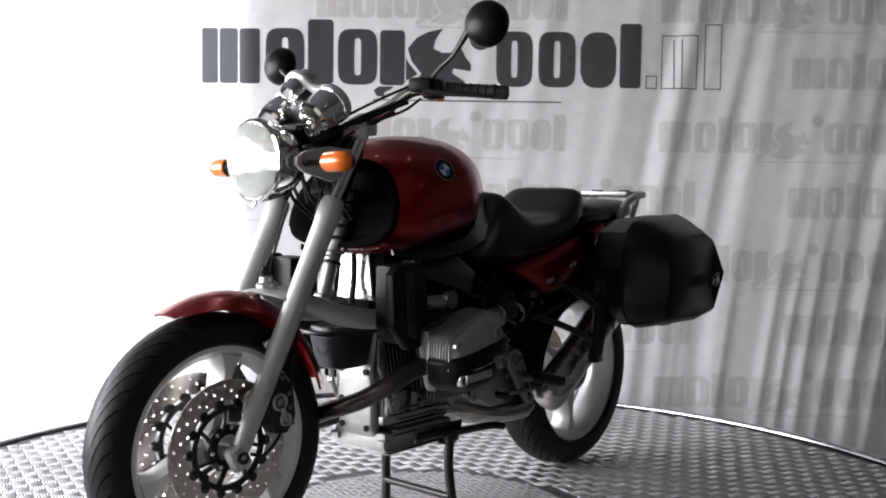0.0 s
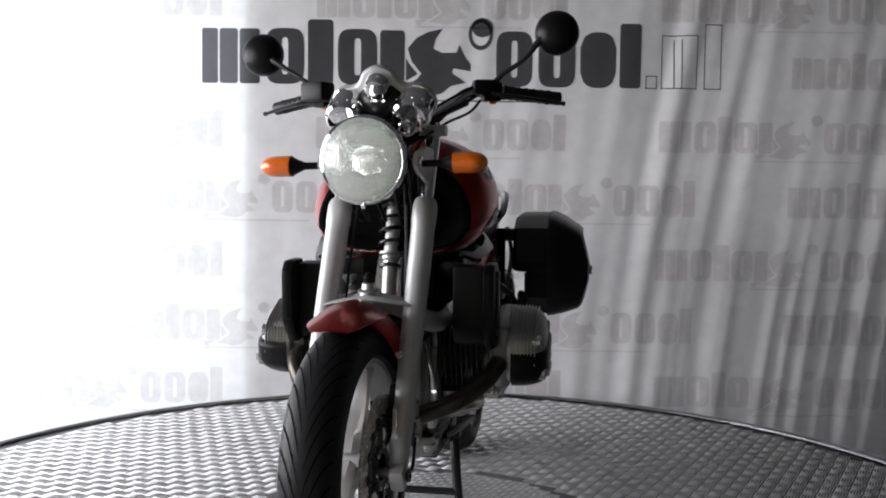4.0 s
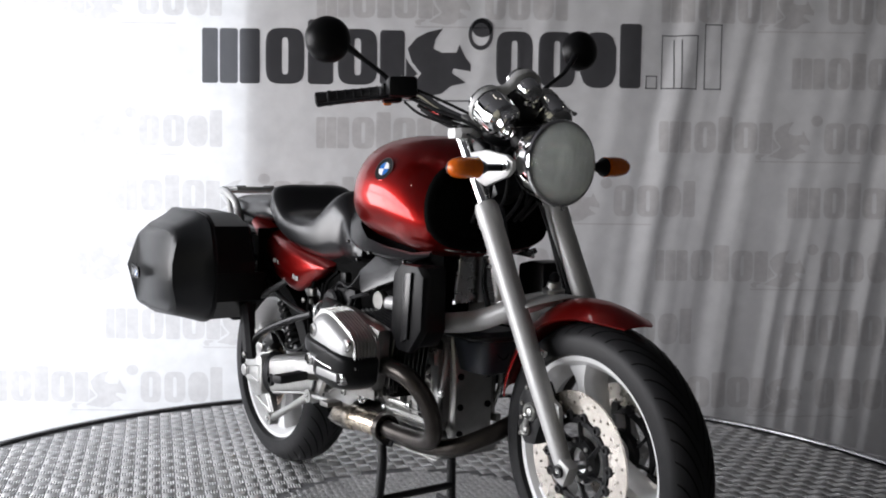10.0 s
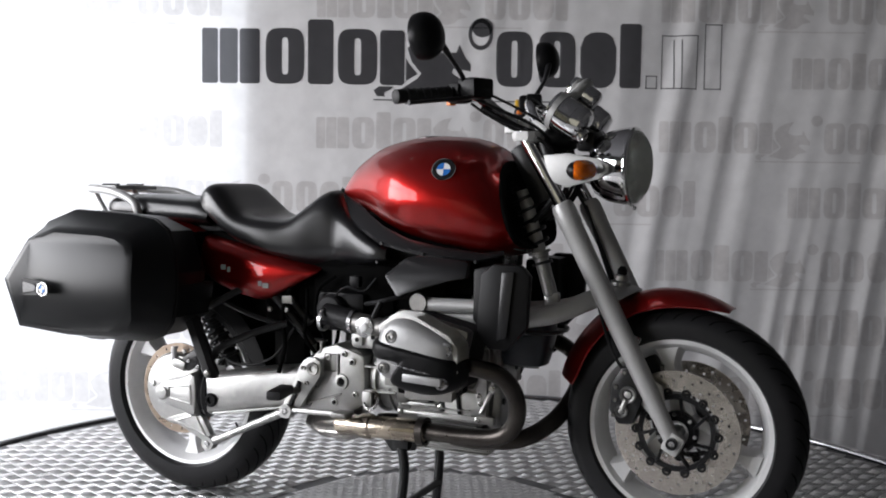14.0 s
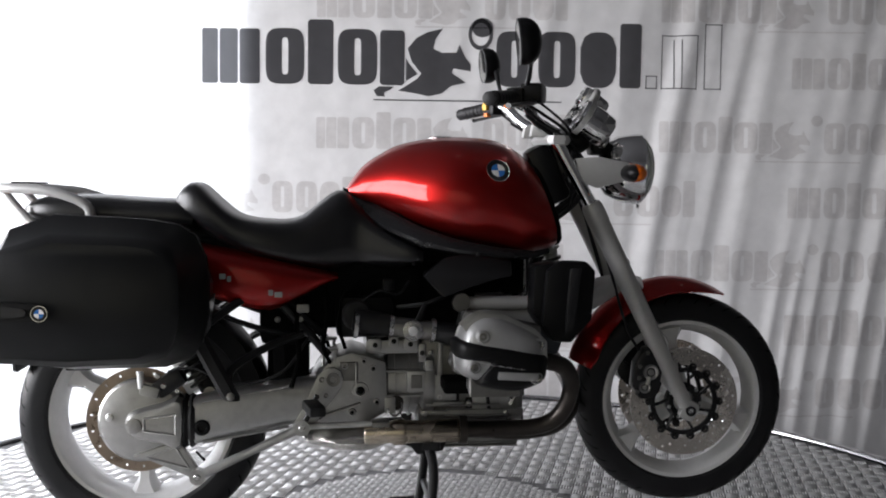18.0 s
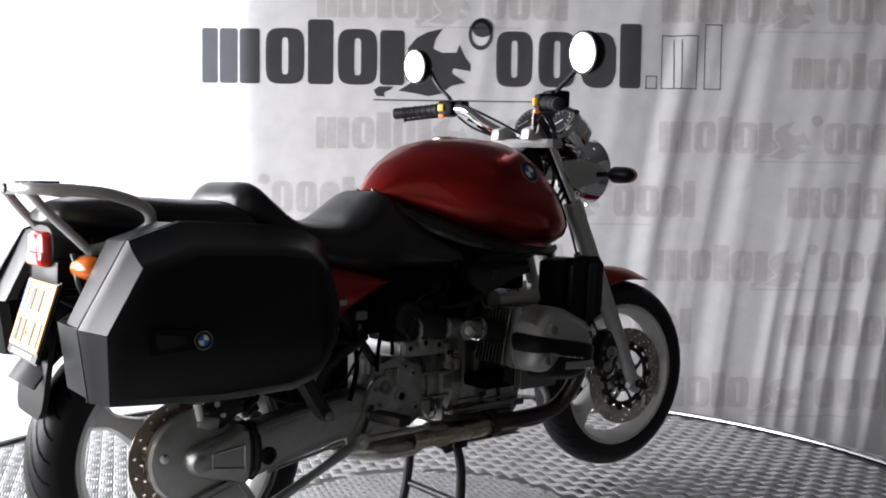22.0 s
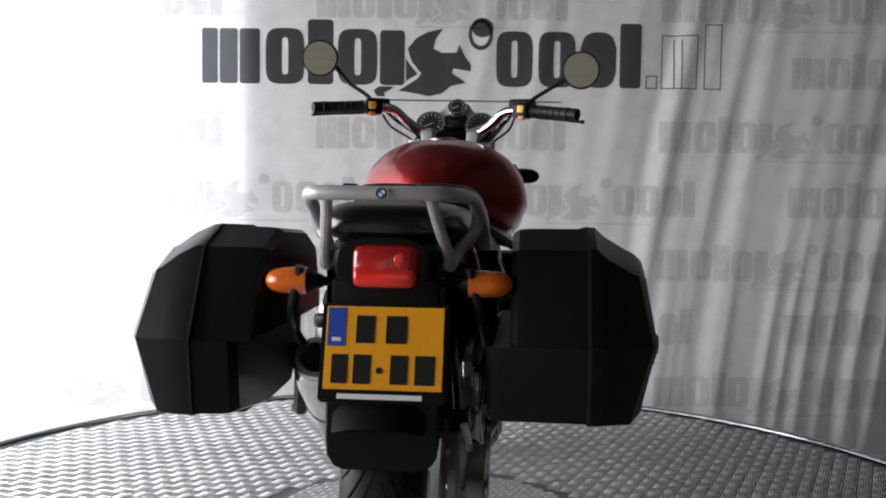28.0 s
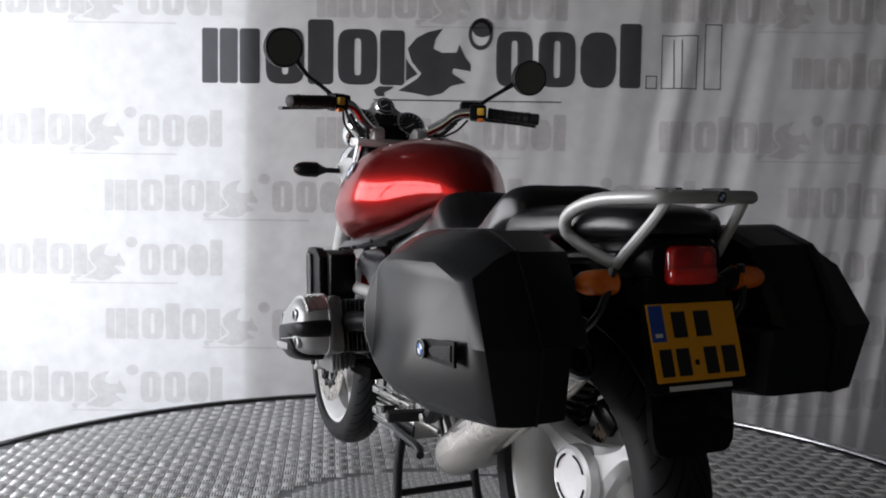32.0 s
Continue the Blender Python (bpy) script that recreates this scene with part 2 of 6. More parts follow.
def smooth_path(pts, res=6):
    pts = [Vector(p) for p in pts]
    if len(pts) < 3:
        return pts
    ext = [pts[0] * 2 - pts[1]] + pts + [pts[-1] * 2 - pts[-2]]
    out = []
    for i in range(1, len(ext) - 2):
        a, b, c, d = ext[i - 1:i + 3]
        for k in range(res):
            t = k / res
            out.append(0.5 * ((2 * b) + (c - a) * t + (2 * a - 5 * b + 4 * c - d) * t * t + (3 * b - a - 3 * c + d) * t ** 3))
    return out + [pts[-1]]


def tube(pts, r, n=10, res=6, flat=1.0, bm=None):
    """A swept round bar; r: one radius or one for each point."""
    rs = [r] * len(pts) if isinstance(r, (int, float)) else list(r)
    path = smooth_path(pts, res)
    m = len(path)
    rr = []
    for i in range(m):
        f = i * (len(rs) - 1) / max(1, m - 1)
        k = min(int(f), len(rs) - 2)
        rr.append(rs[k] + (rs[k + 1] - rs[k]) * (f - k))
    d, u, v = basis(path[1] - path[0])
    rings = []
    for i in range(m):
        d2 = (path[min(i + 1, m - 1)] - path[max(i - 1, 0)]).normalized()
        u = (u - d2 * u.dot(d2)).normalized()
        v = d2.cross(u)
        rings.append([path[i] + (u * math.cos(2 * math.pi * k / n) + v * math.sin(2 * math.pi * k / n) * flat) * rr[i] for k in range(n)])
    return add_rings(bm or bmesh.new(), rings)


def rbox(c, size, bev=0.006, rot=None, seg=2):
    bm = bmesh.new()
    bmesh.ops.create_cube(bm, size=1, matrix=Matrix.Diagonal((*size, 1)))
    if bev:
        bmesh.ops.bevel(bm, geom=list(bm.edges), offset=min(bev, min(size) * 0.45), segments=seg, affect="EDGES", profile=0.6)
    bm.transform(Matrix.Translation(c) @ (Euler([radians(a) for a in rot]).to_matrix().to_4x4() if rot else Matrix.Identity(4)))
    return bm


def prism(poly, y0, y1, bev=0.006, seg=2, rot=None):
    """A plate with the outline poly (x, z), from y0 to y1."""
    bm = bmesh.new()
    a = [bm.verts.new((x, y0, z)) for x, z in poly]
    b = [bm.verts.new((x, y1, z)) for x, z in poly]
    n = len(poly)
    bm.faces.new(a)
    bm.faces.new(b[::-1])
    for i in range(n):
        bm.faces.new((a[i], a[(i + 1) % n], b[(i + 1) % n], b[i]))
    bmesh.ops.recalc_face_normals(bm, faces=bm.faces)
    if bev:
        bmesh.ops.bevel(bm, geom=list(bm.edges), offset=bev, segments=seg, affect="EDGES", profile=0.6)
    return bm


def outline(poly, res=4):
    """A closed outline rounded through its corner points."""
    p = [Vector((*q, 0)) for q in poly]
    n, out = len(p), []
    for i in range(n):
        a, b, c, d = p[i - 1], p[i], p[(i + 1) % n], p[(i + 2) % n]
        for k in range(res):
            t = k / res
            w = 0.5 * ((2 * b) + (c - a) * t + (2 * a - 5 * b + 4 * c - d) * t * t + (3 * b - a - 3 * c + d) * t ** 3)
            out.append((w.x, w.y))
    return out


def ball(c, radii, rot=None, n=20, m=12):
    bm = bmesh.new()
    bmesh.ops.create_uvsphere(bm, u_segments=n, v_segments=m, radius=1, matrix=Matrix.Diagonal((*radii, 1)))
    bm.transform(Matrix.Translation(c) @ (Euler([radians(a) for a in rot]).to_matrix().to_4x4() if rot else Matrix.Identity(4)))
    return bm


def curve_table(rows, x):
    """Rows of (x, a, b, ...) joined by smooth curves."""
    i = 0
    while i < len(rows) - 2 and x > rows[i + 1][0]:
        i += 1
    p0, p1, p2, p3 = rows[max(i - 1, 0)], rows[i], rows[i + 1], rows[min(i + 2, len(rows) - 1)]
    h = p2[0] - p1[0]
    t = min(1, max(0, (x - p1[0]) / h))
    out = []
    for k in range(1, len(p1)):
        m1 = (p2[k] - p0[k]) / max(1e-6, p2[0] - p0[0]) * h
        m2 = (p3[k] - p1[k]) / max(1e-6, p3[0] - p1[0]) * h
        out.append((2 * t ** 3 - 3 * t * t + 1) * p1[k] + (t ** 3 - 2 * t * t + t) * m1 + (3 * t * t - 2 * t ** 3) * p2[k] + (t ** 3 - t * t) * m2)
    return out


# ---------------------------------------------------------------- the room
FLOOR_Z = -0.45


def slab(name, lo, hi, material, label=""):
    c = [(a + b) / 2 for a, b in zip(lo, hi)]
    ob = part(name, rbox(c, [b - a for a, b in zip(lo, hi)], 0), material)
    return tagged(ob, label, kind="structure")


slab("floor", (-4.3, -5.3, FLOOR_Z - 0.2), (4.3, 3.1, FLOOR_Z), CONCRETE, "grey concrete floor under the turntable")
slab("ceiling", (-4.3, -5.3, 3.3), (4.3, 3.1, 3.5), CEIL, "plain dark grey ceiling")
slab("wall_east", (4.1, -5.3, FLOOR_Z), (4.3, 3.1, 3.3), PALEWALL, "plain pale grey plastered wall")
slab("wall_south", (-4.1, -5.3, FLOOR_Z), (4.1, -5.1, 3.3), PLASTER, "plain grey plastered wall")
# back wall, with the daylight opening behind the banner
EDGE = -0.895
# unseen partition, added to end the backlight at EDGE and bounce it back
slab("light_partition", (EDGE, 1.985, FLOOR_Z), (EDGE + 0.12, 2.9, 3.3), WHITE, "unseen white partition added to bound the daylight behind the banner")
slab("wall_back", (-4.1, 2.9, FLOOR_Z), (4.1, 3.1, 3.3), PLASTER, "plain wall behind the daylight opening")
# west wall with a wide window opening
slab("wall_west_south", (-4.3, -5.1, FLOOR_Z), (-4.1, -3.1, 3.3), PLASTER, "plain grey plastered wall")
slab("wall_west_north", (-4.3, 1.5, FLOOR_Z), (-4.1, 2.9, 3.3), PLASTER, "plain grey plastered wall")
slab("wall_west_sill", (-4.3, -3.1, FLOOR_Z), (-4.1, 1.5, 0.25), PLASTER, "wall below a wide window")
slab("wall_west_lintel", (-4.3, -3.1, 2.45), (-4.1, 1.5, 3.3), PLASTER, "wall above a wide window")

# frame of the west window
window = part("window_1", rbox((-4.0, -0.8, 0.27), (0.08, 4.6, 0.05), 0.006), WHITE)
tagged(window, "wide side window with pale glazing bars", kind="structure")
for y in (-1.95, -0.8, 0.35):
    part("glazing_bar", rbox((-4.0, y, 1.36), (0.05, 0.06, 2.14), 0.006), WHITE, window)
part("glazing_bar", rbox((-3.99, -0.8, 1.80), (0.05, 4.6, 0.05), 0.006), WHITE, window)
part("window_head", rbox((-4.0, -0.8, 2.43), (0.08, 4.6, 0.05), 0.006), WHITE, window)
# small ceiling lamps
SPOT = mat("ceiling_lamp_glow", (1.0, 0.95, 0.88), 0.5, vary=0.0, emit=6.0)
lampc = part("ceiling_lamp", ringed([(0.045, -0.02), (0.06, -0.02), (0.06, 0.0), (0.045, 0.0)], (0, 0, 3.295), (0, 0, 1), 20), WHITE)
part("lamp_disc", lathe([(0.045, -0.008), (0.001, -0.008)], (0, 0, 3.295), (0, 0, 1), 16), SPOT, lampc)
tagged(lampc, "small round lit lamp set in the dark ceiling", "ceiling lamp", "ceiling lamps")
for cx, cy in ((-1.4, -1.6), (1.6, -1.6), (-1.4, 0.6), (1.6, 0.6), (0.2, -3.8)):
    copy_thing(lampc, Matrix.Translation((cx, cy, 0)))
# cream roller shutter behind the camera
SHUTTER = mat("cream_shutter", (0.46, 0.44, 0.34), 0.6, vary=0.06, scale=8)
shutter = part("roller_shutter", rbox((-1.85, -5.085, 1.05), (4.4, 0.02, 2.9), 0), SHUTTER)
tagged(shutter, "cream ribbed roller shutter in the back wall", kind="structure")
for k in range(28):
    part("slat", rbox((-1.85, -5.068, -0.35 + 0.103 * k), (4.4, 0.016, 0.085), 0.006, None, 1), SHUTTER, shutter)

side = part("roller_shutter", rbox((-4.085, -4.12, 1.05), (0.02, 1.8, 2.9), 0), SHUTTER)
tagged(side, "cream ribbed roller shutter beside the window", kind="structure")
for k in range(28):
    part("slat", rbox((-4.068, -4.12, -0.35 + 0.103 * k), (0.016, 1.8, 0.085), 0.006, None, 1), SHUTTER, side)

# ---------------------------------------------------------------- the banner
BY = 1.95


# narrow pleats that fan out low on the cloth: place, height, half width
PLEATS = ((1.19, 0.006, 0.026), (1.43, 0.006, 0.024), (1.64, 0.012, 0.026), (1.735, 0.014, 0.022), (1.83, 0.012, 0.026), (1.95, 0.010, 0.024), (2.07, 0.014, 0.028), (2.2, 0.011, 0.026))


def fold(x, z):
    """How far the hanging cloth stands out at (x, z)."""
    k = min(1.0, max(0.0, (x + 0.15 + 0.15 * z) / 1.5))
    k = k * k * (3 - 2 * k) * (1.25 - 0.25 * z)
    s = x - 0.16 * z + 0.03 * math.sin(1.7 * z + 0.6)
    a, b = math.sin(s * 27 + 0.8), math.sin(s * 17.3 + 2.1 + 0.5 * z)
    w = 0.013 * math.copysign(abs(a) ** 0.8, a) * (0.6 + 0.4 * math.sin(1.9 * z + 5 * s)) + 0.010 * b + 0.006 * math.sin(s * 46 + 1.1 * z)
    w *= 0.51 + 0.35 * math.sin(s * 6.1 + 1.3)
    low = min(1.0, max(0.0, (1.25 - z) / 0.9))
    for s0, h, wide in PLEATS:
        w += h * (0.06 + 0.94 * low * low) * math.exp(-((s - s0 - 0.05 * (z - 0.3) * (s0 - 1.5)) / wide) ** 2)
    return -k * w + 0.0009 * math.sin(x * 31 + 1.2 * math.sin(2.1 * x)) + 0.003 * math.sin(x * 5.1 + 0.4) + 0.002 * math.sin(z * 3.3)


def cloth_point(x, z, off=0.0):
    return (x, BY + fold(x, z) - off, z)


nx, nz = 640, 100
xs = [-3.6 + 6.9 * i / nx for i in range(nx + 1)]
zs = [FLOOR_Z + 0.01 + 2.9 * j / nz for j in range(nz + 1)]
banner = piece("banner", [cloth_point(x, z) for z in zs for x in xs],
               [(j * (nx + 1) + i, j * (nx + 1) + i + 1, (j + 1) * (nx + 1) + i + 1, (j + 1) * (nx + 1) + i) for j in range(nz) for i in range(nx)], BANNER)
for p in banner.data.polygons:
    p.use_smooth = True
tagged(banner, "white printed cloth banner hanging in slanting folds", "banner")


def block(x0, x1, z0, z1, off, round_=0.35, nxp=10, nzp=8):
    """A plain rounded block of print that follows the cloth."""
    w, h = x1 - x0, z1 - z0
    r = round_ * min(w, h)
    v, f = [], []
    for i in range(nxp + 1):
        x = x0 + w * i / nxp
        e = max(0.0, r - min(x - x0, x1 - x))
        c = r - math.sqrt(max(0.0, r * r - e * e)) if r > 0 else 0
        for j in range(nzp + 1):
            z = z0 + c + (h - 2 * c) * j / nzp
            v.append(cloth_point(x, z, off))
    for i in range(nxp):
        for j in range(nzp):
            a = i * (nzp + 1) + j
            f.append((a, a + nzp + 1, a + nzp + 2, a + 1))
    return v, f


def figure(*polys):
    """Flat outlines filled and cut fine enough to follow the cloth: points and faces in (x, z)."""
    out = []
    for poly in polys:
        bm = bmesh.new()
        bm.faces.new([bm.verts.new((x, 0, z)) for x, z in poly])
        bm.normal_update()
        bmesh.ops.triangulate(bm, faces=bm.faces)
        bmesh.ops.subdivide_edges(bm, edges=bm.edges, cuts=1, use_grid_fill=True)
        bmesh.ops.triangulate(bm, faces=bm.faces)
        bm.verts.index_update()
        out.append(([(v.co.x, v.co.z) for v in bm.verts], [[v.index for v in f.verts] for f in bm.faces]))
        bm.free()
    return out


def ring_block(x0, x1, z0, z1, off, n=44, rings=5):
    """A rounded upright block of print with a narrow slot left open in it."""
    cx, cz, w, h = (x0 + x1) / 2, (z0 + z1) / 2, (x1 - x0) / 2, (z1 - z0) / 2
    v, f = [], []
    for k in range(rings):
        t = k / (rings - 1)
        for i in range(n):
            a = 2 * math.pi * i / n
            c, q = math.cos(a), math.sin(a)
            ox, oz = w * math.copysign(abs(c) ** 0.55, c), h * math.copysign(abs(q) ** 0.42, q)
            ix, iz = 0.17 * w * math.copysign(abs(c) ** 0.5, c), 0.66 * h * math.copysign(abs(q) ** 0.25, q)
            v.append(cloth_point(cx + ix + (ox - ix) * t, cz + iz + (oz - iz) * t, off))
    for k in range(rings - 1):
        for i in range(n):
            a, b = k * n + i, k * n + (i + 1) % n
            f.append((a, b, b + n, a + n))
    return v, f


def oval(cx, cz, rx, rz, off, hole=0.0):
    v, f = [], []
    n = 28
    for k in range(2):
        q = 1.0 if k else hole
        v += [cloth_point(cx + rx * q * math.cos(2 * math.pi * i / n), cz + rz * q * math.sin(2 * math.pi * i / n), off) for i in range(n)]
    f = [(i, (i + 1) % n, n + (i + 1) % n, n + i) for i in range(n)]
    return v, f


# widths of the print blocks of one mark, along a length of 1 (its height is about 0.145)
BLOCKS = ((0.0, 0.036, 0.124), (0.040, 0.081, 0.124), (0.085, 0.131, 0.124), (0.144, 0.232, 0.126), (0.240, 0.298, 0.146), (0.308, 0.398, 0.126),
          (0.404, 0.460, 0.124), (0.669, 0.752, 0.126), (0.765, 0.850, 0.126), (0.861, 0.943, 0.126), (0.951, 1.0, 0.146))
ROUND = (3, 5, 7, 8)
# plain curved shapes between the blocks: a long bent body with points, and a low loop
FIGURE = figure(((0.467, 0.084), (0.487, 0.108), (0.512, 0.121), (0.547, 0.130), (0.530, 0.106), (0.525, 0.084), (0.545, 0.075), (0.578, 0.076), (0.585, 0.094), (0.597, 0.068), (0.611, 0.049), (0.611, 0.034),
                 (0.572, 0.040), (0.568, 0.030), (0.600, 0.008), (0.566, 0.000), (0.545, -0.017), (0.515, -0.024), (0.486, -0.018), (0.446, -0.012), (0.462, -0.002), (0.490, 0.016), (0.498, 0.028), (0.476, 0.054)),
                ((0.390, -0.012), (0.402, -0.003), (0.436, -0.003), (0.428, -0.010), (0.414, -0.016), (0.416, -0.026), (0.398, -0.025)),
                ((0.463, 0.010), (0.463, 0.062), (0.470, 0.050), (0.490, 0.026)))


def mark(x, z, s, material, name, big=False):
    """One printed mark, drawn as plain shapes, that starts at (x, z) and is s metres long."""
    off = 0.0024
    shapes = [ring_block(x + a * s, x + b * s, z, z + h * s, off) if k in ROUND else block(x + a * s, x + b * s, z, z + h * s, off, 0.42 if b - a > 0.06 else 0.1) for k, (a, b, h) in enumerate(BLOCKS)]
    shapes += [([cloth_point(x + p * s, z + q * s, off) for p, q in pts], faces) for pts, faces in FIGURE]
    if big:
        shapes.append(oval(x + 0.633 * s, z + 0.118 * s, 0.028 * s, 0.036 * s, off, 0.72))
    shapes.append(oval(x + 0.637 * s, z + 0.133 * s, 0.024 * s, 0.022 * s, off + 0.001))
    shapes.append(block(x + 0.39 * s, x + 0.82 * s, z - 0.035 * s, z - (0.032 if big else 0.029) * s, off, 0, 30, 1))
    if big:
        t = 0.0048
        for a, b, h in ((1.012, 1.039, 0.03), (1.048, 1.130, 0.122), (1.146, 1.186, 0.148)):
            xa, xb, zt = x + a * s, x + b * s, z + h * s
            shapes += [block(xa, xb, z, z + t, off, 0), block(xa, xb, zt - t, zt, off, 0), block(xa, xa + t, z, zt, off, 0, 1, 12), block(xb - t, xb, z, zt, off, 0, 1, 12)]
            if h == 0.122:
                for q in (x + 1.075 * s, x + 1.092 * s):
                    shapes.append(block(q, q + t, z, zt - 0.02, off, 0, 1, 12))
    for a, b in shapes:
        piece(name, a, b, material, banner)


mark(-1.084, 1.434, 2.085, PRINT, "dark_print_block", True)
STEP, LONG = 1.638, 1.19
for row in range(9):
    z = 1.132 - 0.3085 * (row - 2)
    for k in range(-1, 3):
        x = (-0.542 if row % 2 == 0 else 0.09) + k * STEP
        if row == 1 and k in (-1, 0):
            continue
        if -3.3 < x < 2.3 and z > FLOOR_Z + 0.05:
            mark(x, z, LONG, FAINT, "faint_print_block")

# ---------------------------------------------------------------- the turntable
TR = 1.708
turntable = part("turntable", lathe([(TR - 0.02, -0.16), (TR, -0.15), (TR, -0.02), (TR - 0.012, -0.002), (TR - 0.016, -0.0015)], (0, 0, 0), (0, 0, 1), 128), TREAD)
tagged(turntable, "round turntable of worn aluminium tread plate", "turntable")


def tread(name, r0, r1, cell, bars, length, wide, high, spin, z):
    """Raised arched bars of a tread plate: cells of parallel bars, turned crosswise from cell to cell."""
    v, f = [], []
    n = int(r1 / cell) + 1
    ca, sa = math.cos(radians(spin)), math.sin(radians(spin))
    arch = ((-0.5, 0.0), (-0.28, 0.8), (0.0, 1.0), (0.28, 0.8), (0.5, 0.0))
    for i in range(-n, n + 1):
        for j in range(-n, n + 1):
            cx, cy = (i + 0.5) * cell, (j + 0.5) * cell
            if not r0 + cell * 0.6 < math.hypot(cx, cy) < r1 - cell * 0.6:
                continue
            for b in range(bars):
                o = (b - (bars - 1) / 2) * cell / bars
                k = len(v)
                for e in (-1, 1):
                    for p, q in arch:
                        a, c = e * length / 2 * (1 - 0.12 * q), o + p * wide
                        if (i + j) % 2:
                            a, c = c, -a
                        x, y = cx + a, cy + c
                        v.append((x * ca - y * sa, x * sa + y * ca, z + high * q))
                f += [(k + m, k + 5 + m, k + 6 + m, k + 1 + m) for m in range(4)] + [(k, k + 1, k + 2, k + 3, k + 4), (k + 9, k + 8, k + 7, k + 6, k + 5)]
    ob = piece(name, v, f, TREADBAR, turntable)
    ob.data.polygons.foreach_set("use_smooth", [i % 6 < 4 for i in range(len(f))])
    return tagged(ob, kind="stuff")


RIN = 0.47
tread("tread_pattern", RIN, TR - 0.015, 0.0425, 5, 0.038, 0.0050, 0.0028, 30, -0.001)
part("centre_plate", lathe([(RIN + 0.004, -0.001), (RIN + 0.003, 0.003), (RIN - 0.001, 0.004)], (0, 0, 0), (0, 0, 1), 96), TREAD, turntable, "round centre plate with a finer tread")
tread("fine_tread_pattern", 0.0, RIN, 0.0215, 4, 0.019, 0.0042, 0.0013, 30, 0.0036)
part("edge_strip", ringed([(TR + 0.012 + 0.011 * math.cos(a), 0.002 + 0.011 * math.sin(a)) for a in [2 * math.pi * i / 10 for i in range(10)]], (0, 0, 0), (0, 0, 1), 128), EDGEM, turntable, "dark glossy metal edge strip")
outer = part("outer_ring", ringed([(TR + 0.027, -0.03), (TR + 0.060, -0.03), (TR + 0.060, 0.001), (TR + 0.057, 0.004), (TR + 0.030, 0.004), (TR + 0.027, 0.001)], (0, 0, 0), (0, 0, 1), 128), WHITE)
tagged(outer, "white painted fixed ring round the turntable", kind="structure")
for k in range(12):
    a = math.pi * k / 6
    part("ring_post", cyl((1.75 * math.cos(a), 1.75 * math.sin(a), FLOOR_Z), (1.75 * math.cos(a), 1.75 * math.sin(a), -0.03), 0.012, None, 10), BLACKM, outer)
part("base", lathe([(TR - 0.1, FLOOR_Z), (TR - 0.1, -0.16)], (0, 0, 0), (0, 0, 1), 64), BLACKM, turntable, "black round base")

# ---------------------------------------------------------------- the motorcycle
BIKE = Matrix.Translation((0, -0.0334, 0))
HEAD_AXIS = Vector((-0.461, 0, 0.887))
PIVOT = Vector((0.35, 0, 1.07))
STEER = BIKE @ Matrix.Translation(PIVOT) @ Matrix.Rotation(radians(-3.3), 4, HEAD_AXIS) @ Matrix.Translation(-PIVOT)
moto = new("motorcycle")
moto.empty_display_size = 0.2
tagged(moto, "dark red lacquered motorcycle with black cases on its centre stand", "motorcycle")
FA = Vector((0.72, 0, 0.354))    # front axle
RA = Vector((-0.765, 0, 0.330))  # rear axle
Y = (0, 1, 0)


def polar(c, a, r, y):
    return Vector((c.x + r * math.cos(radians(a)), y, c.z + r * math.sin(radians(a))))


def arc_sweep(c, a0, a1, n, section):
    """A shell swept round an axle: section(t) gives (radius, y) points for t from 0 to 1."""
    rings = []
    for i in range(n + 1):
        t = i / n
        a = a0 + (a1 - a0) * t
        rings.append([polar(c, a, r, y) for r, y in section(t)])
    return loft(rings)


def bolt(p, axis, r=0.007, h=0.006, material=None, parent=None):
    part("bolt", cyl(p, Vector(p) + Vector(axis).normalized() * h, r, r * 0.9, 10, 0.25), material or STEEL, parent or moto)


def badge(name, c, axis, r, parent):
    """A round badge of plain coloured shapes: dark ring, blue and white quarters, bright rim."""
    d, u, v = basis(axis)
    c = Vector(c)
    b = part(name, lathe([(r, -0.002), (r, 0.001), (r * 0.96, 0.0022), (0.001, 0.0024)], c, d, 32), BLACKM, parent, "round enamel badge in dark, blue and white")
    part("rim", ringed([(r * 0.97, 0), (r * 1.04, 0.0005), (r * 1.04, 0.003), (r * 0.97, 0.003)], c, d, 32), CHROME, b)
    for q in range(4):
        bm = bmesh.new()
        pts = [c + d * 0.0030] + [c + d * 0.0030 + (u * math.cos(a) + v * math.sin(a)) * r * 0.60 for a in [math.pi / 2 * (q + k / 6) for k in range(7)]]
        bm.faces.new([bm.verts.new(p) for p in pts])
        part("quarter", bm, BADGEB if q % 2 else WHITE, b)


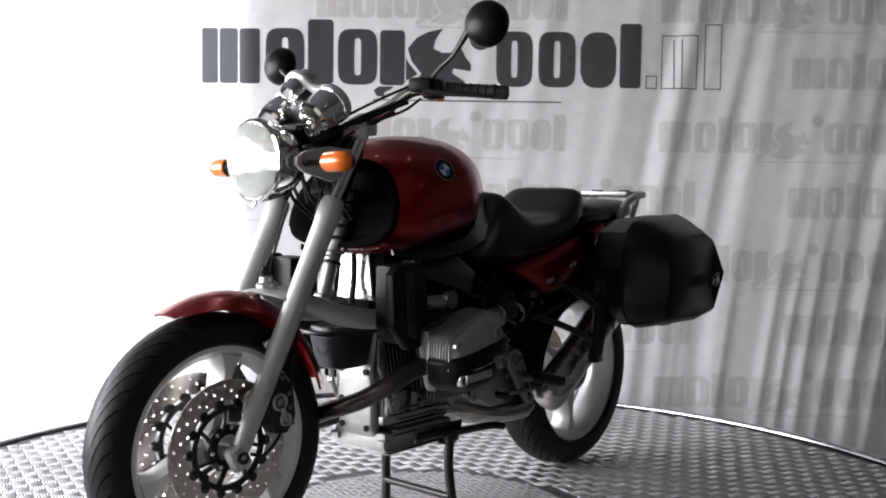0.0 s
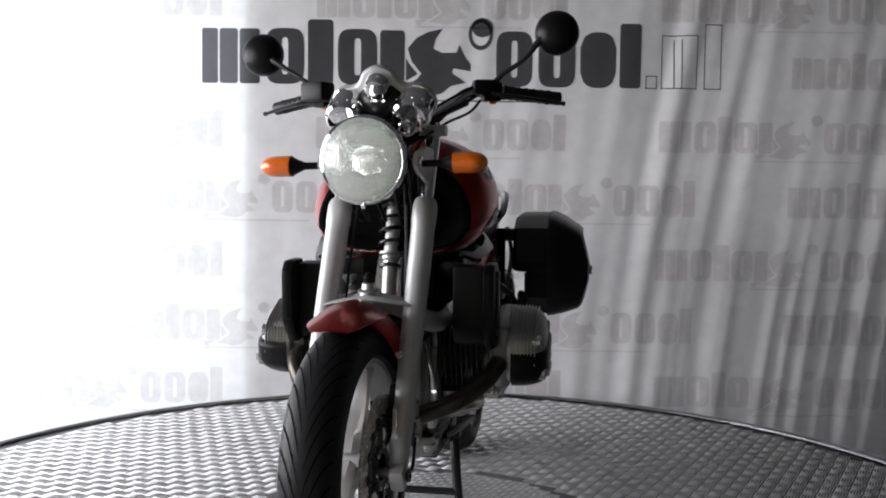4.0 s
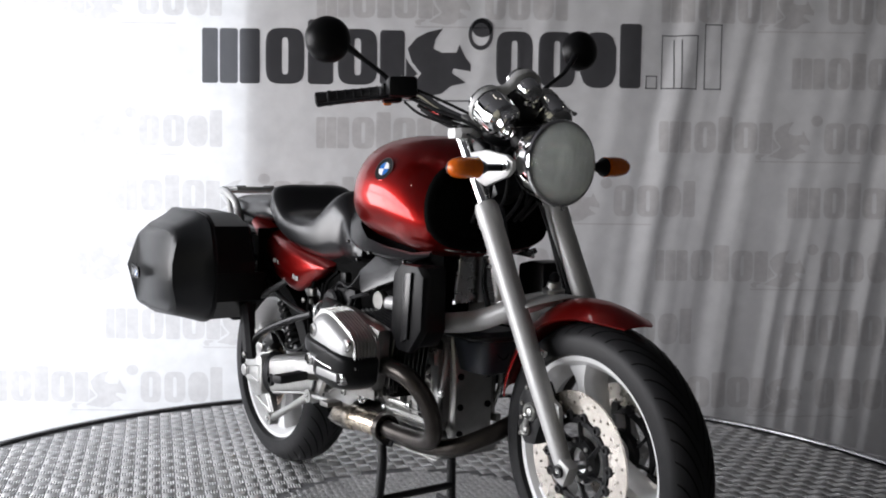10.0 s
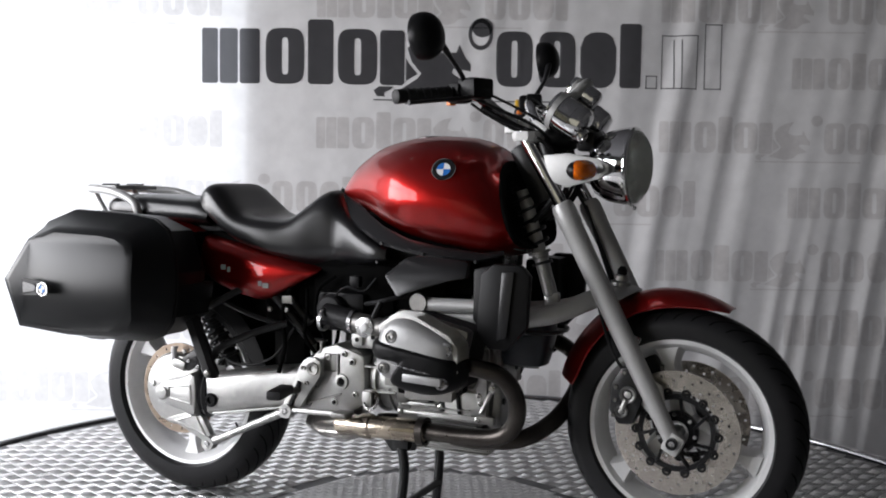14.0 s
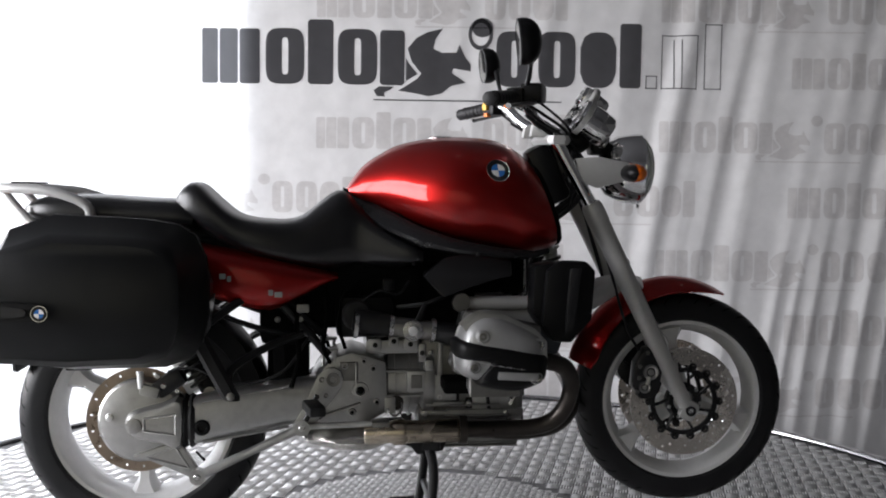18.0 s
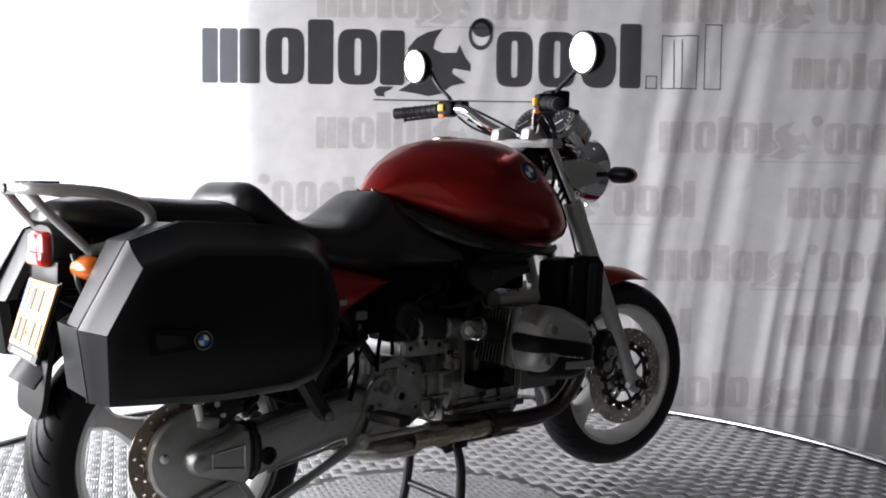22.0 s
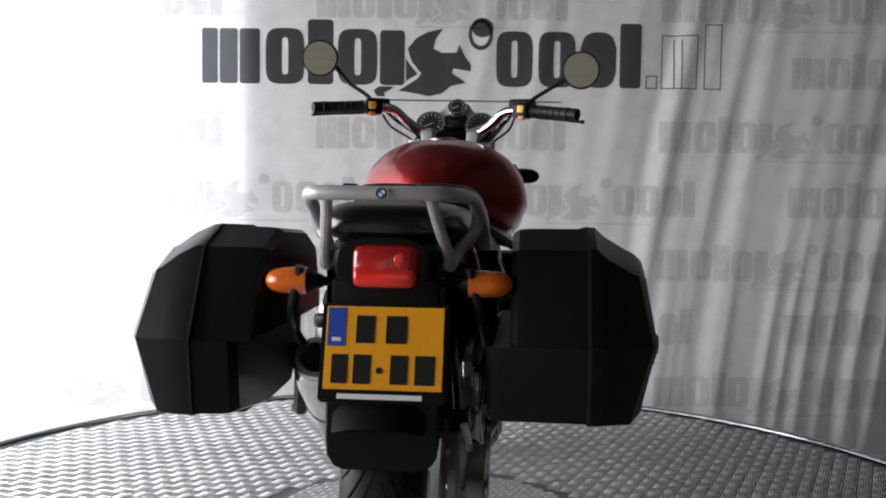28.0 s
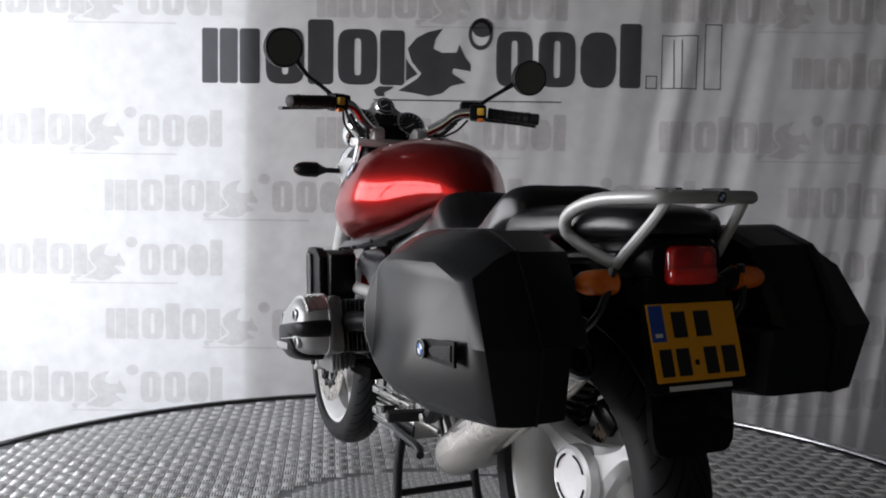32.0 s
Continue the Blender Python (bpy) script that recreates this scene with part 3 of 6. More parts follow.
def turn_signal(name, x, y0, z, s, front, stalk):
    """A signal on a stalk along y: dark housing behind, amber lens on the side that front (1 or -1) names."""
    tip = 0.268 if front > 0 else 0.222
    long = 0.076 if front > 0 else 0.078
    base = tip - long
    h = part(name, lathe([(0.008, stalk), (0.0085, base - 0.030), (0.012, base - 0.024), (0.016, base - 0.014), (0.022, base - 0.002), (0.0235, base + 0.002), (0.010, base + 0.003)], (x, y0, z), (0, s, 0), 24), BLACKP, moto,
             ("front" if front > 0 else "rear") + " turn signal with an amber lens")

    def ring(yy, q, a0, a1):
        return [Vector((x + front * 0.030 * q * math.cos(a0 + (a1 - a0) * i / 16), y0 + s * yy, z + 0.0245 * q * math.sin(a0 + (a1 - a0) * i / 16))) for i in range(17)]
    shape = [(a * long, q) for a, q in ((0.0, 1.0), (0.10, 1.0), (0.42, 1.0), (0.62, 0.96), (0.78, 0.84), (0.90, 0.62), (0.97, 0.36), (1.0, 0.08))]
    part("lens", loft([ring(base + a, q, -1.75, 1.75) for a, q in shape]), AMBER, h, "amber lens")
    part("housing", loft([ring(base + a, q * 0.99, 1.70, 4.58) for a, q in shape]), BLACKP, h)


# ---- wheels
def wheel(name, c, r, rim_r, half, rimhalf, label, spin, hubw=0.036):
    w = part(name, ringed([(0.018, -0.05), (0.034, -0.055), (0.036, -0.03), (0.036, 0.03), (0.034, 0.055), (0.018, 0.05)], c, Y, 32), WHEEL, moto, label)
    prof = []
    for k in range(15):
        a = math.pi * k / 14
        prof.append((rim_r + 0.004 + (r - rim_r - 0.004) * math.sin(a) ** 0.62, -half * math.cos(a) * (1.0 if 0.2 < math.sin(a) < 0.97 else 0.96)))
    part("tyre", ringed([(p, q) for p, q in prof] + [(rim_r - 0.008, rimhalf - 0.012), (rim_r - 0.008, -rimhalf + 0.012)], c, Y, 80), TYRE, w, "black road tyre with slanting grooves")
    # slanting grooves of the tread, drawn as strips laid on the tyre
    n = 40
    for side in (-1, 1):
        v, f = [], []
        for i in range(n):
            a0 = 360.0 * i / n + (180.0 / n if side > 0 else 0)
            k = len(v)
            for q in range(8):
                s = q / 7
                yy = side * half * (0.06 + 0.82 * s)
                cc = math.sqrt(max(0.0, 1 - (yy / half) ** 2))
                rr = rim_r + 0.004 + (r - rim_r - 0.004) * cc ** 0.62 + 0.0012
                aa = a0 + 27.0 * s * (1.25 - 0.45 * s)
                g = 1.55 * (1 - 0.5 * s) * (0.35 + 1.3 * min(s * 2, 0.5))
                v += [polar(c, aa - g * 0.5, rr, yy), polar(c, aa + g * 0.5, rr, yy)]
            f += [(k + 2 * q, k + 2 * q + 1, k + 2 * q + 3, k + 2 * q + 2) for q in range(7)]
        g_ob = piece("groove_strip", [XF @ p for p in v], f, GROOVE, w)
        tagged(g_ob, kind="stuff")
    part("rim", ringed([(rim_r, -rimhalf), (rim_r + 0.004, -rimhalf + 0.004), (rim_r - 0.006, -rimhalf + 0.012), (rim_r - 0.018, -rimhalf + 0.03), (rim_r - 0.022, 0), (rim_r - 0.018, rimhalf - 0.03),
                        (rim_r - 0.006, rimhalf - 0.012), (rim_r + 0.004, rimhalf - 0.004), (rim_r, rimhalf), (rim_r - 0.012, rimhalf - 0.002), (rim_r - 0.028, rimhalf - 0.022),
                        (rim_r - 0.034, rimhalf - 0.045), (rim_r - 0.036, 0), (rim_r - 0.034, -rimhalf + 0.045), (rim_r - 0.028, -rimhalf + 0.022), (rim_r - 0.012, -rimhalf + 0.002)], c, Y, 80), WHEEL, w, "silver painted cast rim")
    for i in range(3):
        a = spin + 120 * i
        rings = []
        for s in [k / 9 for k in range(10)]:
            rr = 0.030 + (rim_r - 0.06) * s + (0.0 if s < 0.99 else 0.006)
            wd = hubw - (hubw - 0.016) * math.sin(math.pi * min(1, s * 1.1) * 0.5) + 0.030 * max(0, s - 0.72) ** 2 / 0.08
            th = 0.026 + 0.012 * s
            rings.append([polar(c, a, rr, 0) + Vector((-math.sin(radians(a)) * q * wd, p * th, math.cos(radians(a)) * q * wd))
                          for q, p in ((-1, -0.5), (-0.6, -1), (0.6, -1), (1, -0.5), (1, 0.5), (0.6, 1), (-0.6, 1), (-1, 0.5))])
        part("spoke", loft(rings), WHEEL, w)
    part("valve", cyl(polar(c, spin + 48, rim_r - 0.036, 0.0), polar(c, spin + 48, rim_r - 0.07, 0.012), 0.004, 0.003, 8), BLACKP, w)
    return w


def brake_disc(c, y, r, r_in, material, parent, label, rows=3):
    """A flat ring of small cells, with holes left open through it."""
    n, band = 144, r - r_in
    edges = [0.0, 0.17, 0.30, 0.435, 0.565, 0.70, 0.83, 1.0] if rows == 3 else [0.0, 0.22, 0.39, 0.61, 0.78, 1.0]
    open_cell = {(i, 2 * k + 1) for k in range(rows) for i in range(n) if (i + 3 * k) % 8 == 0}
    m = len(edges)
    v = [XF @ polar(c, 360.0 * i / n, r_in + band * e, y + side) for side in (-0.0025, 0.0025) for i in range(n) for e in edges]

    def at(side, i, k):
        return side * n * m + (i % n) * m + k
    f = []
    for i in range(n):
        for k in range(m - 1):
            if (i, k) in open_cell:
                for a, b in (((i, k), (i + 1, k)), ((i + 1, k), (i + 1, k + 1)), ((i + 1, k + 1), (i, k + 1)), ((i, k + 1), (i, k))):
                    f.append((at(0, *a), at(0, *b), at(1, *b), at(1, *a)))
                continue
            f.append((at(0, i, k), at(0, i + 1, k), at(0, i + 1, k + 1), at(0, i, k + 1)))
            f.append((at(1, i, k), at(1, i, k + 1), at(1, i + 1, k + 1), at(1, i + 1, k)))
        f.append((at(0, i, 0), at(1, i, 0), at(1, i + 1, 0), at(0, i + 1, 0)))
        f.append((at(0, i, m - 1), at(0, i + 1, m - 1), at(1, i + 1, m - 1), at(1, i, m - 1)))
    return piece("brake_disc", v, f, material, parent, label)


# black of the strips stands in for the shade inside the grooves
GROOVE = mat("groove_shade", (0.004, 0.004, 0.004), 0.9, spec=0.05, vary=0.1, scale=30)
# black stands in for the shade inside openings; patches lie on solid metal
HOLE = mat("hole_shade", (0.006, 0.006, 0.006), 0.9, vary=0.1, scale=30)

XF = STEER
fw = wheel("front_wheel", FA, 0.300, 0.228, 0.060, 0.048, "front wheel with three cast spokes and two discs", 100)
for s in (1, -1):
    brake_disc(FA, s * 0.068, 0.1535, 0.103, DISC, fw, "drilled steel front brake disc")
    part("disc_carrier", ringed([(0.083, s * 0.064), (0.083, s * 0.071), (0.096, s * 0.071), (0.096, s * 0.064)], FA, Y, 48), BLACKM, fw, "black open disc carrier")
    part("carrier_hub", ringed([(0.030, s * 0.050), (0.030, s * 0.070), (0.044, s * 0.073), (0.052, s * 0.066), (0.052, s * 0.050)], FA, Y, 36), BLACKM, fw)
    for i in range(14):
        p = polar(FA, i * 360 / 14, 0.1005, s * 0.060)
        part("bobbin", lathe([(0.0115, 0), (0.0115, 0.012), (0.0095, 0.0145), (0.0055, 0.0145), (0.005, 0.010), (0.001, 0.010)], p, (0, s, 0), 14), BLACKM, fw)
    for i in range(7):
        a = i * 360 / 7 + 20
        part("carrier_arm", tube([polar(FA, a, 0.045, s * 0.066), polar(FA, a + 9, 0.066, s * 0.070), polar(FA, a + 13, 0.088, s * 0.068)], (0.009, 0.0065, 0.008), 8, 3, 0.6), BLACKM, fw)
        bolt(polar(FA, a + 25, 0.046, s * 0.072), (0, s, 0), 0.0055, 0.005, STEEL, fw)
    # caliper with its four piston caps
    cal = part("caliper", prism([(0.585, 0.368), (0.560, 0.405), (0.566, 0.470), (0.592, 0.512), (0.632, 0.516), (0.650, 0.480), (0.640, 0.420), (0.622, 0.372)], s * 0.064, s * 0.112, 0.009), BLACKM, moto, "black four-piston brake caliper")
    for dx, dz, r in ((0.004, 0.020, 0.021), (-0.012, -0.022, 0.016)):
        part("piston_cap", ringed([(r * 0.62, 0), (r, 0), (r, 0.006), (r * 0.86, 0.009), (r * 0.62, 0.006)], (0.606 + dx, s * 0.111, 0.426 + dz), (0, s, 0), 24), ALLOY, cal)
        part("piston_plug", lathe([(r * 0.42, 0), (r * 0.42, 0.006), (r * 0.2, 0.007)], (0.606 + dx, s * 0.111, 0.426 + dz), (0, s, 0), 12), ALLOY, cal)
    part("link", tube([(0.598, s * 0.118, 0.412), (0.606, s * 0.118, 0.434)], 0.007, 8, 2), ALLOY, cal)
    for x, z in ((0.580, 0.462), (0.578, 0.430), (0.632, 0.500), (0.600, 0.500), (0.574, 0.392)):
        bolt((x, s * 0.111, z), (0, s, 0), 0.0065, 0.005, ALLOYD, cal)
    part("caliper_bracket", prism([(0.628, 0.505), (0.690, 0.470), (0.700, 0.400), (0.672, 0.385), (0.640, 0.420)], s * 0.086, s * 0.098, 0.003), FORK, cal)
    for x, z in ((0.648, 0.486), (0.676, 0.405)):
        part("bracket_lug", ringed([(0.006, 0), (0.013, 0), (0.013, 0.014), (0.006, 0.014)], (x, s * 0.098, z), (0, s, 0), 16), FORK, cal)
    part("brake_hose", tube([(0.60, s * 0.08, 0.48), (0.55, s * 0.075, 0.56), (0.50, s * 0.07, 0.72), (0.44, s * 0.06, 0.90)], 0.004, 8), RUBBER, moto)
    # fork leg
    leg = part("fork_slider", lathe([(0.010, -0.03), (0.0185, -0.022), (0.0205, 0.03), (0.0240, 0.18), (0.0262, 0.40), (0.0275, 0.57), (0.0292, 0.576), (0.0292, 0.618), (0.025, 0.632), (0.019, 0.634)],
                                    (0.717, s * 0.104, 0.345), Vector((0.432, s * 0.104, 0.905)) - Vector((0.717, s * 0.104, 0.345)), 28), FORK, moto, "silver painted fork slider")
    part("fork_tube", cyl((0.440, s * 0.104, 0.89), (0.330, s * 0.104, 1.080), 0.0175, None, 22), CHROME, moto, "chromed fork tube")
    part("dust_seal", cyl((0.434, s * 0.104, 0.901), (0.429, s * 0.104, 0.910), 0.0215, None, 22), RUBBER, leg)
    part("axle_clamp", rbox((0.722, s * 0.106, 0.338), (0.046, 0.034, 0.055), 0.012, (0, 27, 0)), FORK, leg)
    part("axle_nut", ringed([(0.008, 0), (0.014, 0), (0.014, 0.008), (0.008, 0.008)], (0.722, s * 0.123, 0.340), (0, s, 0), 18), BLACKM, leg)
    part("fender_bracket", tube([(0.585, s * 0.104, 0.585), (0.605, s * 0.095, 0.585), (0.63, s * 0.085, 0.575)], 0.008, 8, 3), FORK, leg)
    bolt((0.625, s * 0.088, 0.578), (0, s, 0), 0.008, 0.008, CHROME, leg)
    # lamp bracket and turn signal
    br = part("lamp_bracket", prism([(0.385, 1.030), (0.40, 0.968), (0.445, 0.95), (0.53, 0.972), (0.552, 0.988), (0.552, 1.006), (0.53, 1.020), (0.45, 1.035)], s * 0.104, s * 0.116, 0.003), FORK, moto, "silver headlamp bracket")
    part("bracket_bolt", ringed([(0.005, 0), (0.013, 0), (0.013, 0.006), (0.005, 0.006)], (0.530, s * 0.116, 0.997), (0, s, 0), 18), STEEL, br)
    turn_signal("front_turn_signal", 0.518, 0.0, 0.993, s, 1, 0.118)
part("axle", cyl((0.722, -0.128, 0.345), (0.722, 0.128, 0.345), 0.011, None, 16), STEEL, fw)
# fork brace with the ball joint of the wishbone
part("fork_brace", loft([[Vector((0.565 + 0.035 * math.cos(a) * q, y, 0.684 + 0.007 * math.sin(a) * q + h)) for a in [2 * math.pi * i / 14 for i in range(14)]]
                         for y, q, h in ((-0.100, 0.55, -0.006), (-0.085, 0.70, -0.002), (-0.05, 0.90, 0.003), (0, 1.2, 0.010), (0.05, 0.90, 0.003), (0.085, 0.70, -0.002), (0.100, 0.55, -0.006))]), FORK, moto, "silver fork brace")
part("ball_joint", lathe([(0.026, 0), (0.026, 0.010), (0.018, 0.014), (0.016, 0.026), (0.010, 0.03)], (0.555, 0, 0.700), (0.1, 0, 1), 20), ALLOY, moto)
part("ball_joint_cap", lathe([(0.012, 0), (0.013, 0.012), (0.006, 0.022)], (0.558, 0, 0.728), (0.1, 0, 1), 14), BLACKP, moto)


def fender_section(w, r, drop):
    def f(t):
        ww, rr, dd = curve_table(FEND, t)
        outer = [(rr + 0.0 - dd * (q * q), ww * q) for q in (-1, -0.85, -0.6, -0.3, 0, 0.3, 0.6, 0.85, 1)]
        inner = [(p - 0.004, y * 0.965) for p, y in outer[::-1]]
        return outer + inner
    return f


FEND = ((0, 0.040, 0.326, 0.004), (0.05, 0.056, 0.331, 0.012), (0.10, 0.064, 0.336, 0.020), (0.18, 0.070, 0.343, 0.030), (0.35, 0.074, 0.352, 0.042), (0.5, 0.073, 0.352, 0.045), (0.75, 0.077, 0.345, 0.052), (0.93, 0.078, 0.340, 0.058), (1.0, 0.070, 0.336, 0.050))
part("front_fender", arc_sweep(FA, 69, 161, 40, fender_section(0, 0, 0)), RED, moto, "dark red front mudguard with a pointed tip")

# ---- headlamp, instruments
LC, LD = (0.584, 0, 1.001), (1, 0, -0.03)
lamp = part("headlamp", lathe([(0.020, -0.112), (0.050, -0.106), (0.074, -0.090), (0.089, -0.062), (0.096, -0.032), (0.099, -0.010), (0.0995, 0.0), (0.096, 0.002), (0.090, 0.0)], LC, LD, 56, None, False), CHROME, moto, "round chromed headlamp with ribbed domed glass")
part("reflector", lathe([(0.0895, -0.002), (0.085, -0.018), (0.076, -0.036), (0.064, -0.052), (0.048, -0.067), (0.030, -0.078), (0.016, -0.082)], LC, LD, 40, None, False), MIRROR2, lamp, "bright reflector bowl")
part("bulb_shield", lathe([(0.017, -0.075), (0.017, -0.022), (0.012, -0.016), (0.002, -0.014)], LC, LD, 20), CHROME, lamp)
part("shield_ring", ringed([(0.020, -0.022), (0.024, -0.022), (0.024, -0.018), (0.020, -0.018)], LC, LD, 24), CHROME, lamp)
part("lamp_rim", ringed([(0.088, -0.004), (0.0985, -0.006), (0.1005, 0.0), (0.0985, 0.005), (0.093, 0.007), (0.088, 0.004)], LC, LD, 56), CHROME, lamp, "chromed lamp rim")
part("rim_screw", cyl((0.584, 0, 0.898), (0.592, 0, 0.898), 0.005, None, 10), CHROME, lamp)
DOME = [(0.0915 * math.cos(a), 0.003 + 0.038 * math.sin(a)) for a in [0.5 * math.pi * k / 9 for k in range(9)]] + [(0.0006, 0.041)]
lens = part("lens", ringed(DOME + [(max(0.0005, r * 0.965), h - 0.003) for r, h in DOME[::-1]], LC, LD, 48), GLASS, lamp, "clear domed ribbed headlamp glass")
lens.visible_shadow = False
for k in range(-13, 14):   # upright ribs pressed into the glass
    y = 0.0063 * k
    top = math.sqrt(0.0885 ** 2 - y * y)
    rib = part("lens_rib", tube([(LC[0] + 0.003 + 0.038 * math.sqrt(max(0.0, 1 - (y * y + z * z) / 0.0915 ** 2)) + 0.03 * z, y, LC[2] + z) for z in [top * (-1 + j / 4) for j in range(9)]], 0.0011, 5, 2), RIBGLASS, lens)
    rib.visible_shadow = False
# instrument cans, tilted towards the rider
AX = Vector((0.84, 0, -0.54))


def can(name, c, r, depth, parent, label):
    c = Vector(c)
    d = part(name, lathe([(r * 0.90, 0.0), (r * 1.0, 0.001), (r * 1.06, 0.005), (r * 1.06, 0.022), (r * 1.0, 0.0235), (r * 1.0, 0.030), (r * 1.02, 0.031), (r * 1.02, depth * 0.62), (r * 0.995, depth * 0.64), (r * 0.985, depth * 0.78), (r * 0.93, depth * 0.90), (r * 0.80, depth * 0.97), (r * 0.5, depth * 1.0), (r * 0.1, depth * 1.005)], c, AX, 44), CHROME, parent, label, 0.45)
    part("can_band", ringed([(r * 1.03, 0.006), (r * 1.075, 0.007), (r * 1.075, 0.0215), (r * 1.03, 0.0225)], c, AX, 44), FORK, d, "dull silver band")
    part("dial", lathe([(r * 0.9, 0.004), (0.001, 0.003)], c - AX * 0.0045, AX, 28), DIALF, d, "black dial face")
    part("dial_rim", ringed([(r * 0.84, -0.003), (r * 1.0, -0.003), (r * 1.0, 0.003), (r * 0.84, 0.002)], c, AX, 32), CHROME, d)
    dd, u, v = basis(AX)
    for i in range(11):
        a = radians(-120 + 24 * i)
        p = c - AX * 0.0042
        rad = (v * -math.cos(a) + u * math.sin(a))
        part("tick", tube([p + rad * r * 0.62, p + rad * r * 0.76], 0.0009, 5, 2), WHITE, d)
    part("needle", tube([p - AX * 0.0015 + u * 0.2 * r, p - AX * 0.0015 + (u * -0.5 + v * 0.45) * r], 0.0012, 5, 2), WHITE, d)
    return d


pan_shape = outline(((-0.085, -0.052), (0.0, -0.046), (0.085, -0.052), (0.122, -0.010), (0.102, 0.036), (0.055, 0.052), (0.034, 0.082), (0.0, 0.096), (-0.034, 0.082), (-0.055, 0.052), (-0.102, 0.036), (-0.122, -0.010)), 4)
pan = part("instrument_panel", loft([[Vector((0.405, 0, 1.150)) + AX * h + Vector((0.54, 0, 0.84)) * z * q + Vector((0, y * q, 0)) for y, z in pan_shape]
                                     for h, q in ((0.002, 0.93), (0.005, 0.98), (0.012, 1.0), (0.020, 0.98), (0.024, 0.90))]), FORK, moto, "silver instrument panel with small warning lamps", 0.8)
part("panel_shell", loft([[Vector((0.405, 0, 1.150)) + AX * h + Vector((0.54, 0, 0.84)) * z * q * (0.6 if z > 0 else 1.0) + Vector((0, y * q, 0)) for y, z in pan_shape] for h, q in ((0.021, 0.97), (0.026, 0.96), (0.034, 0.84), (0.040, 0.50))]), BLACKM, pan, "black shell behind the panel", 0.8)
part("panel_back", ball(Vector((0.405, 0, 1.162)) + AX * 0.035, (0.035, 0.055, 0.045)), BLACKM, pan)
for s in (1, -1):
    k = can("gauge", (0.400, s * 0.080, 1.148), 0.0465, 0.098, moto, "round chromed gauge with a black dial")
    b0 = Vector((0.400, s * 0.080, 1.148)) + AX * 0.092 + Vector((-0.010, -s * 0.010, -0.020))
    part("lower_cap", lathe([(0.020, -0.016), (0.021, 0.008), (0.018, 0.012), (0.015, 0.012), (0.0145, 0.008), (0.010, 0.011), (0.002, 0.012)], b0, AX, 24), CHROME, k, "small round chromed cap")
    part("arm_cap", tube([Vector((0.405, s * 0.034, 1.170)) + AX * 0.02, Vector((0.405, s * 0.052, 1.158)) + AX * 0.05], 0.013, 10, 3), CHROME, k)
ck = can("clock", (0.420, 0, 1.205), 0.029, 0.080, moto, "small chromed clock above the gauges")
part("lower_cap", lathe([(0.017, -0.02), (0.018, 0.006), (0.014, 0.010), (0.012, 0.007), (0.002, 0.009)], Vector((0.420, 0, 1.205)) + AX * 0.066 + Vector((-0.012, 0, -0.024)), AX, 20), CHROME, ck, "small round chromed cap")
for y in (-0.03, -0.015, 0.0, 0.015, 0.03):
    p = Vector((0.403, y, 1.168))
    part("warning_lamp", lathe([(0.005, -0.002), (0.005, 0.004), (0.002, 0.004)], p, -AX, 10), BLACKP, pan)
part("light_switch_panel", rbox((0.386, 0, 1.128), (0.012, 0.07, 0.03), 0.004, (0, -33, 0)), BLACKP, pan)
part("instrument_bracket", rbox((0.42, 0, 1.095), (0.10, 0.12, 0.035), 0.012, (0, 20, 0)), BLACKP, moto, "black bracket below the gauges")
part("lamp_mount", rbox((0.47, 0, 1.065), (0.05, 0.09, 0.05), 0.012), BLACKP, moto)
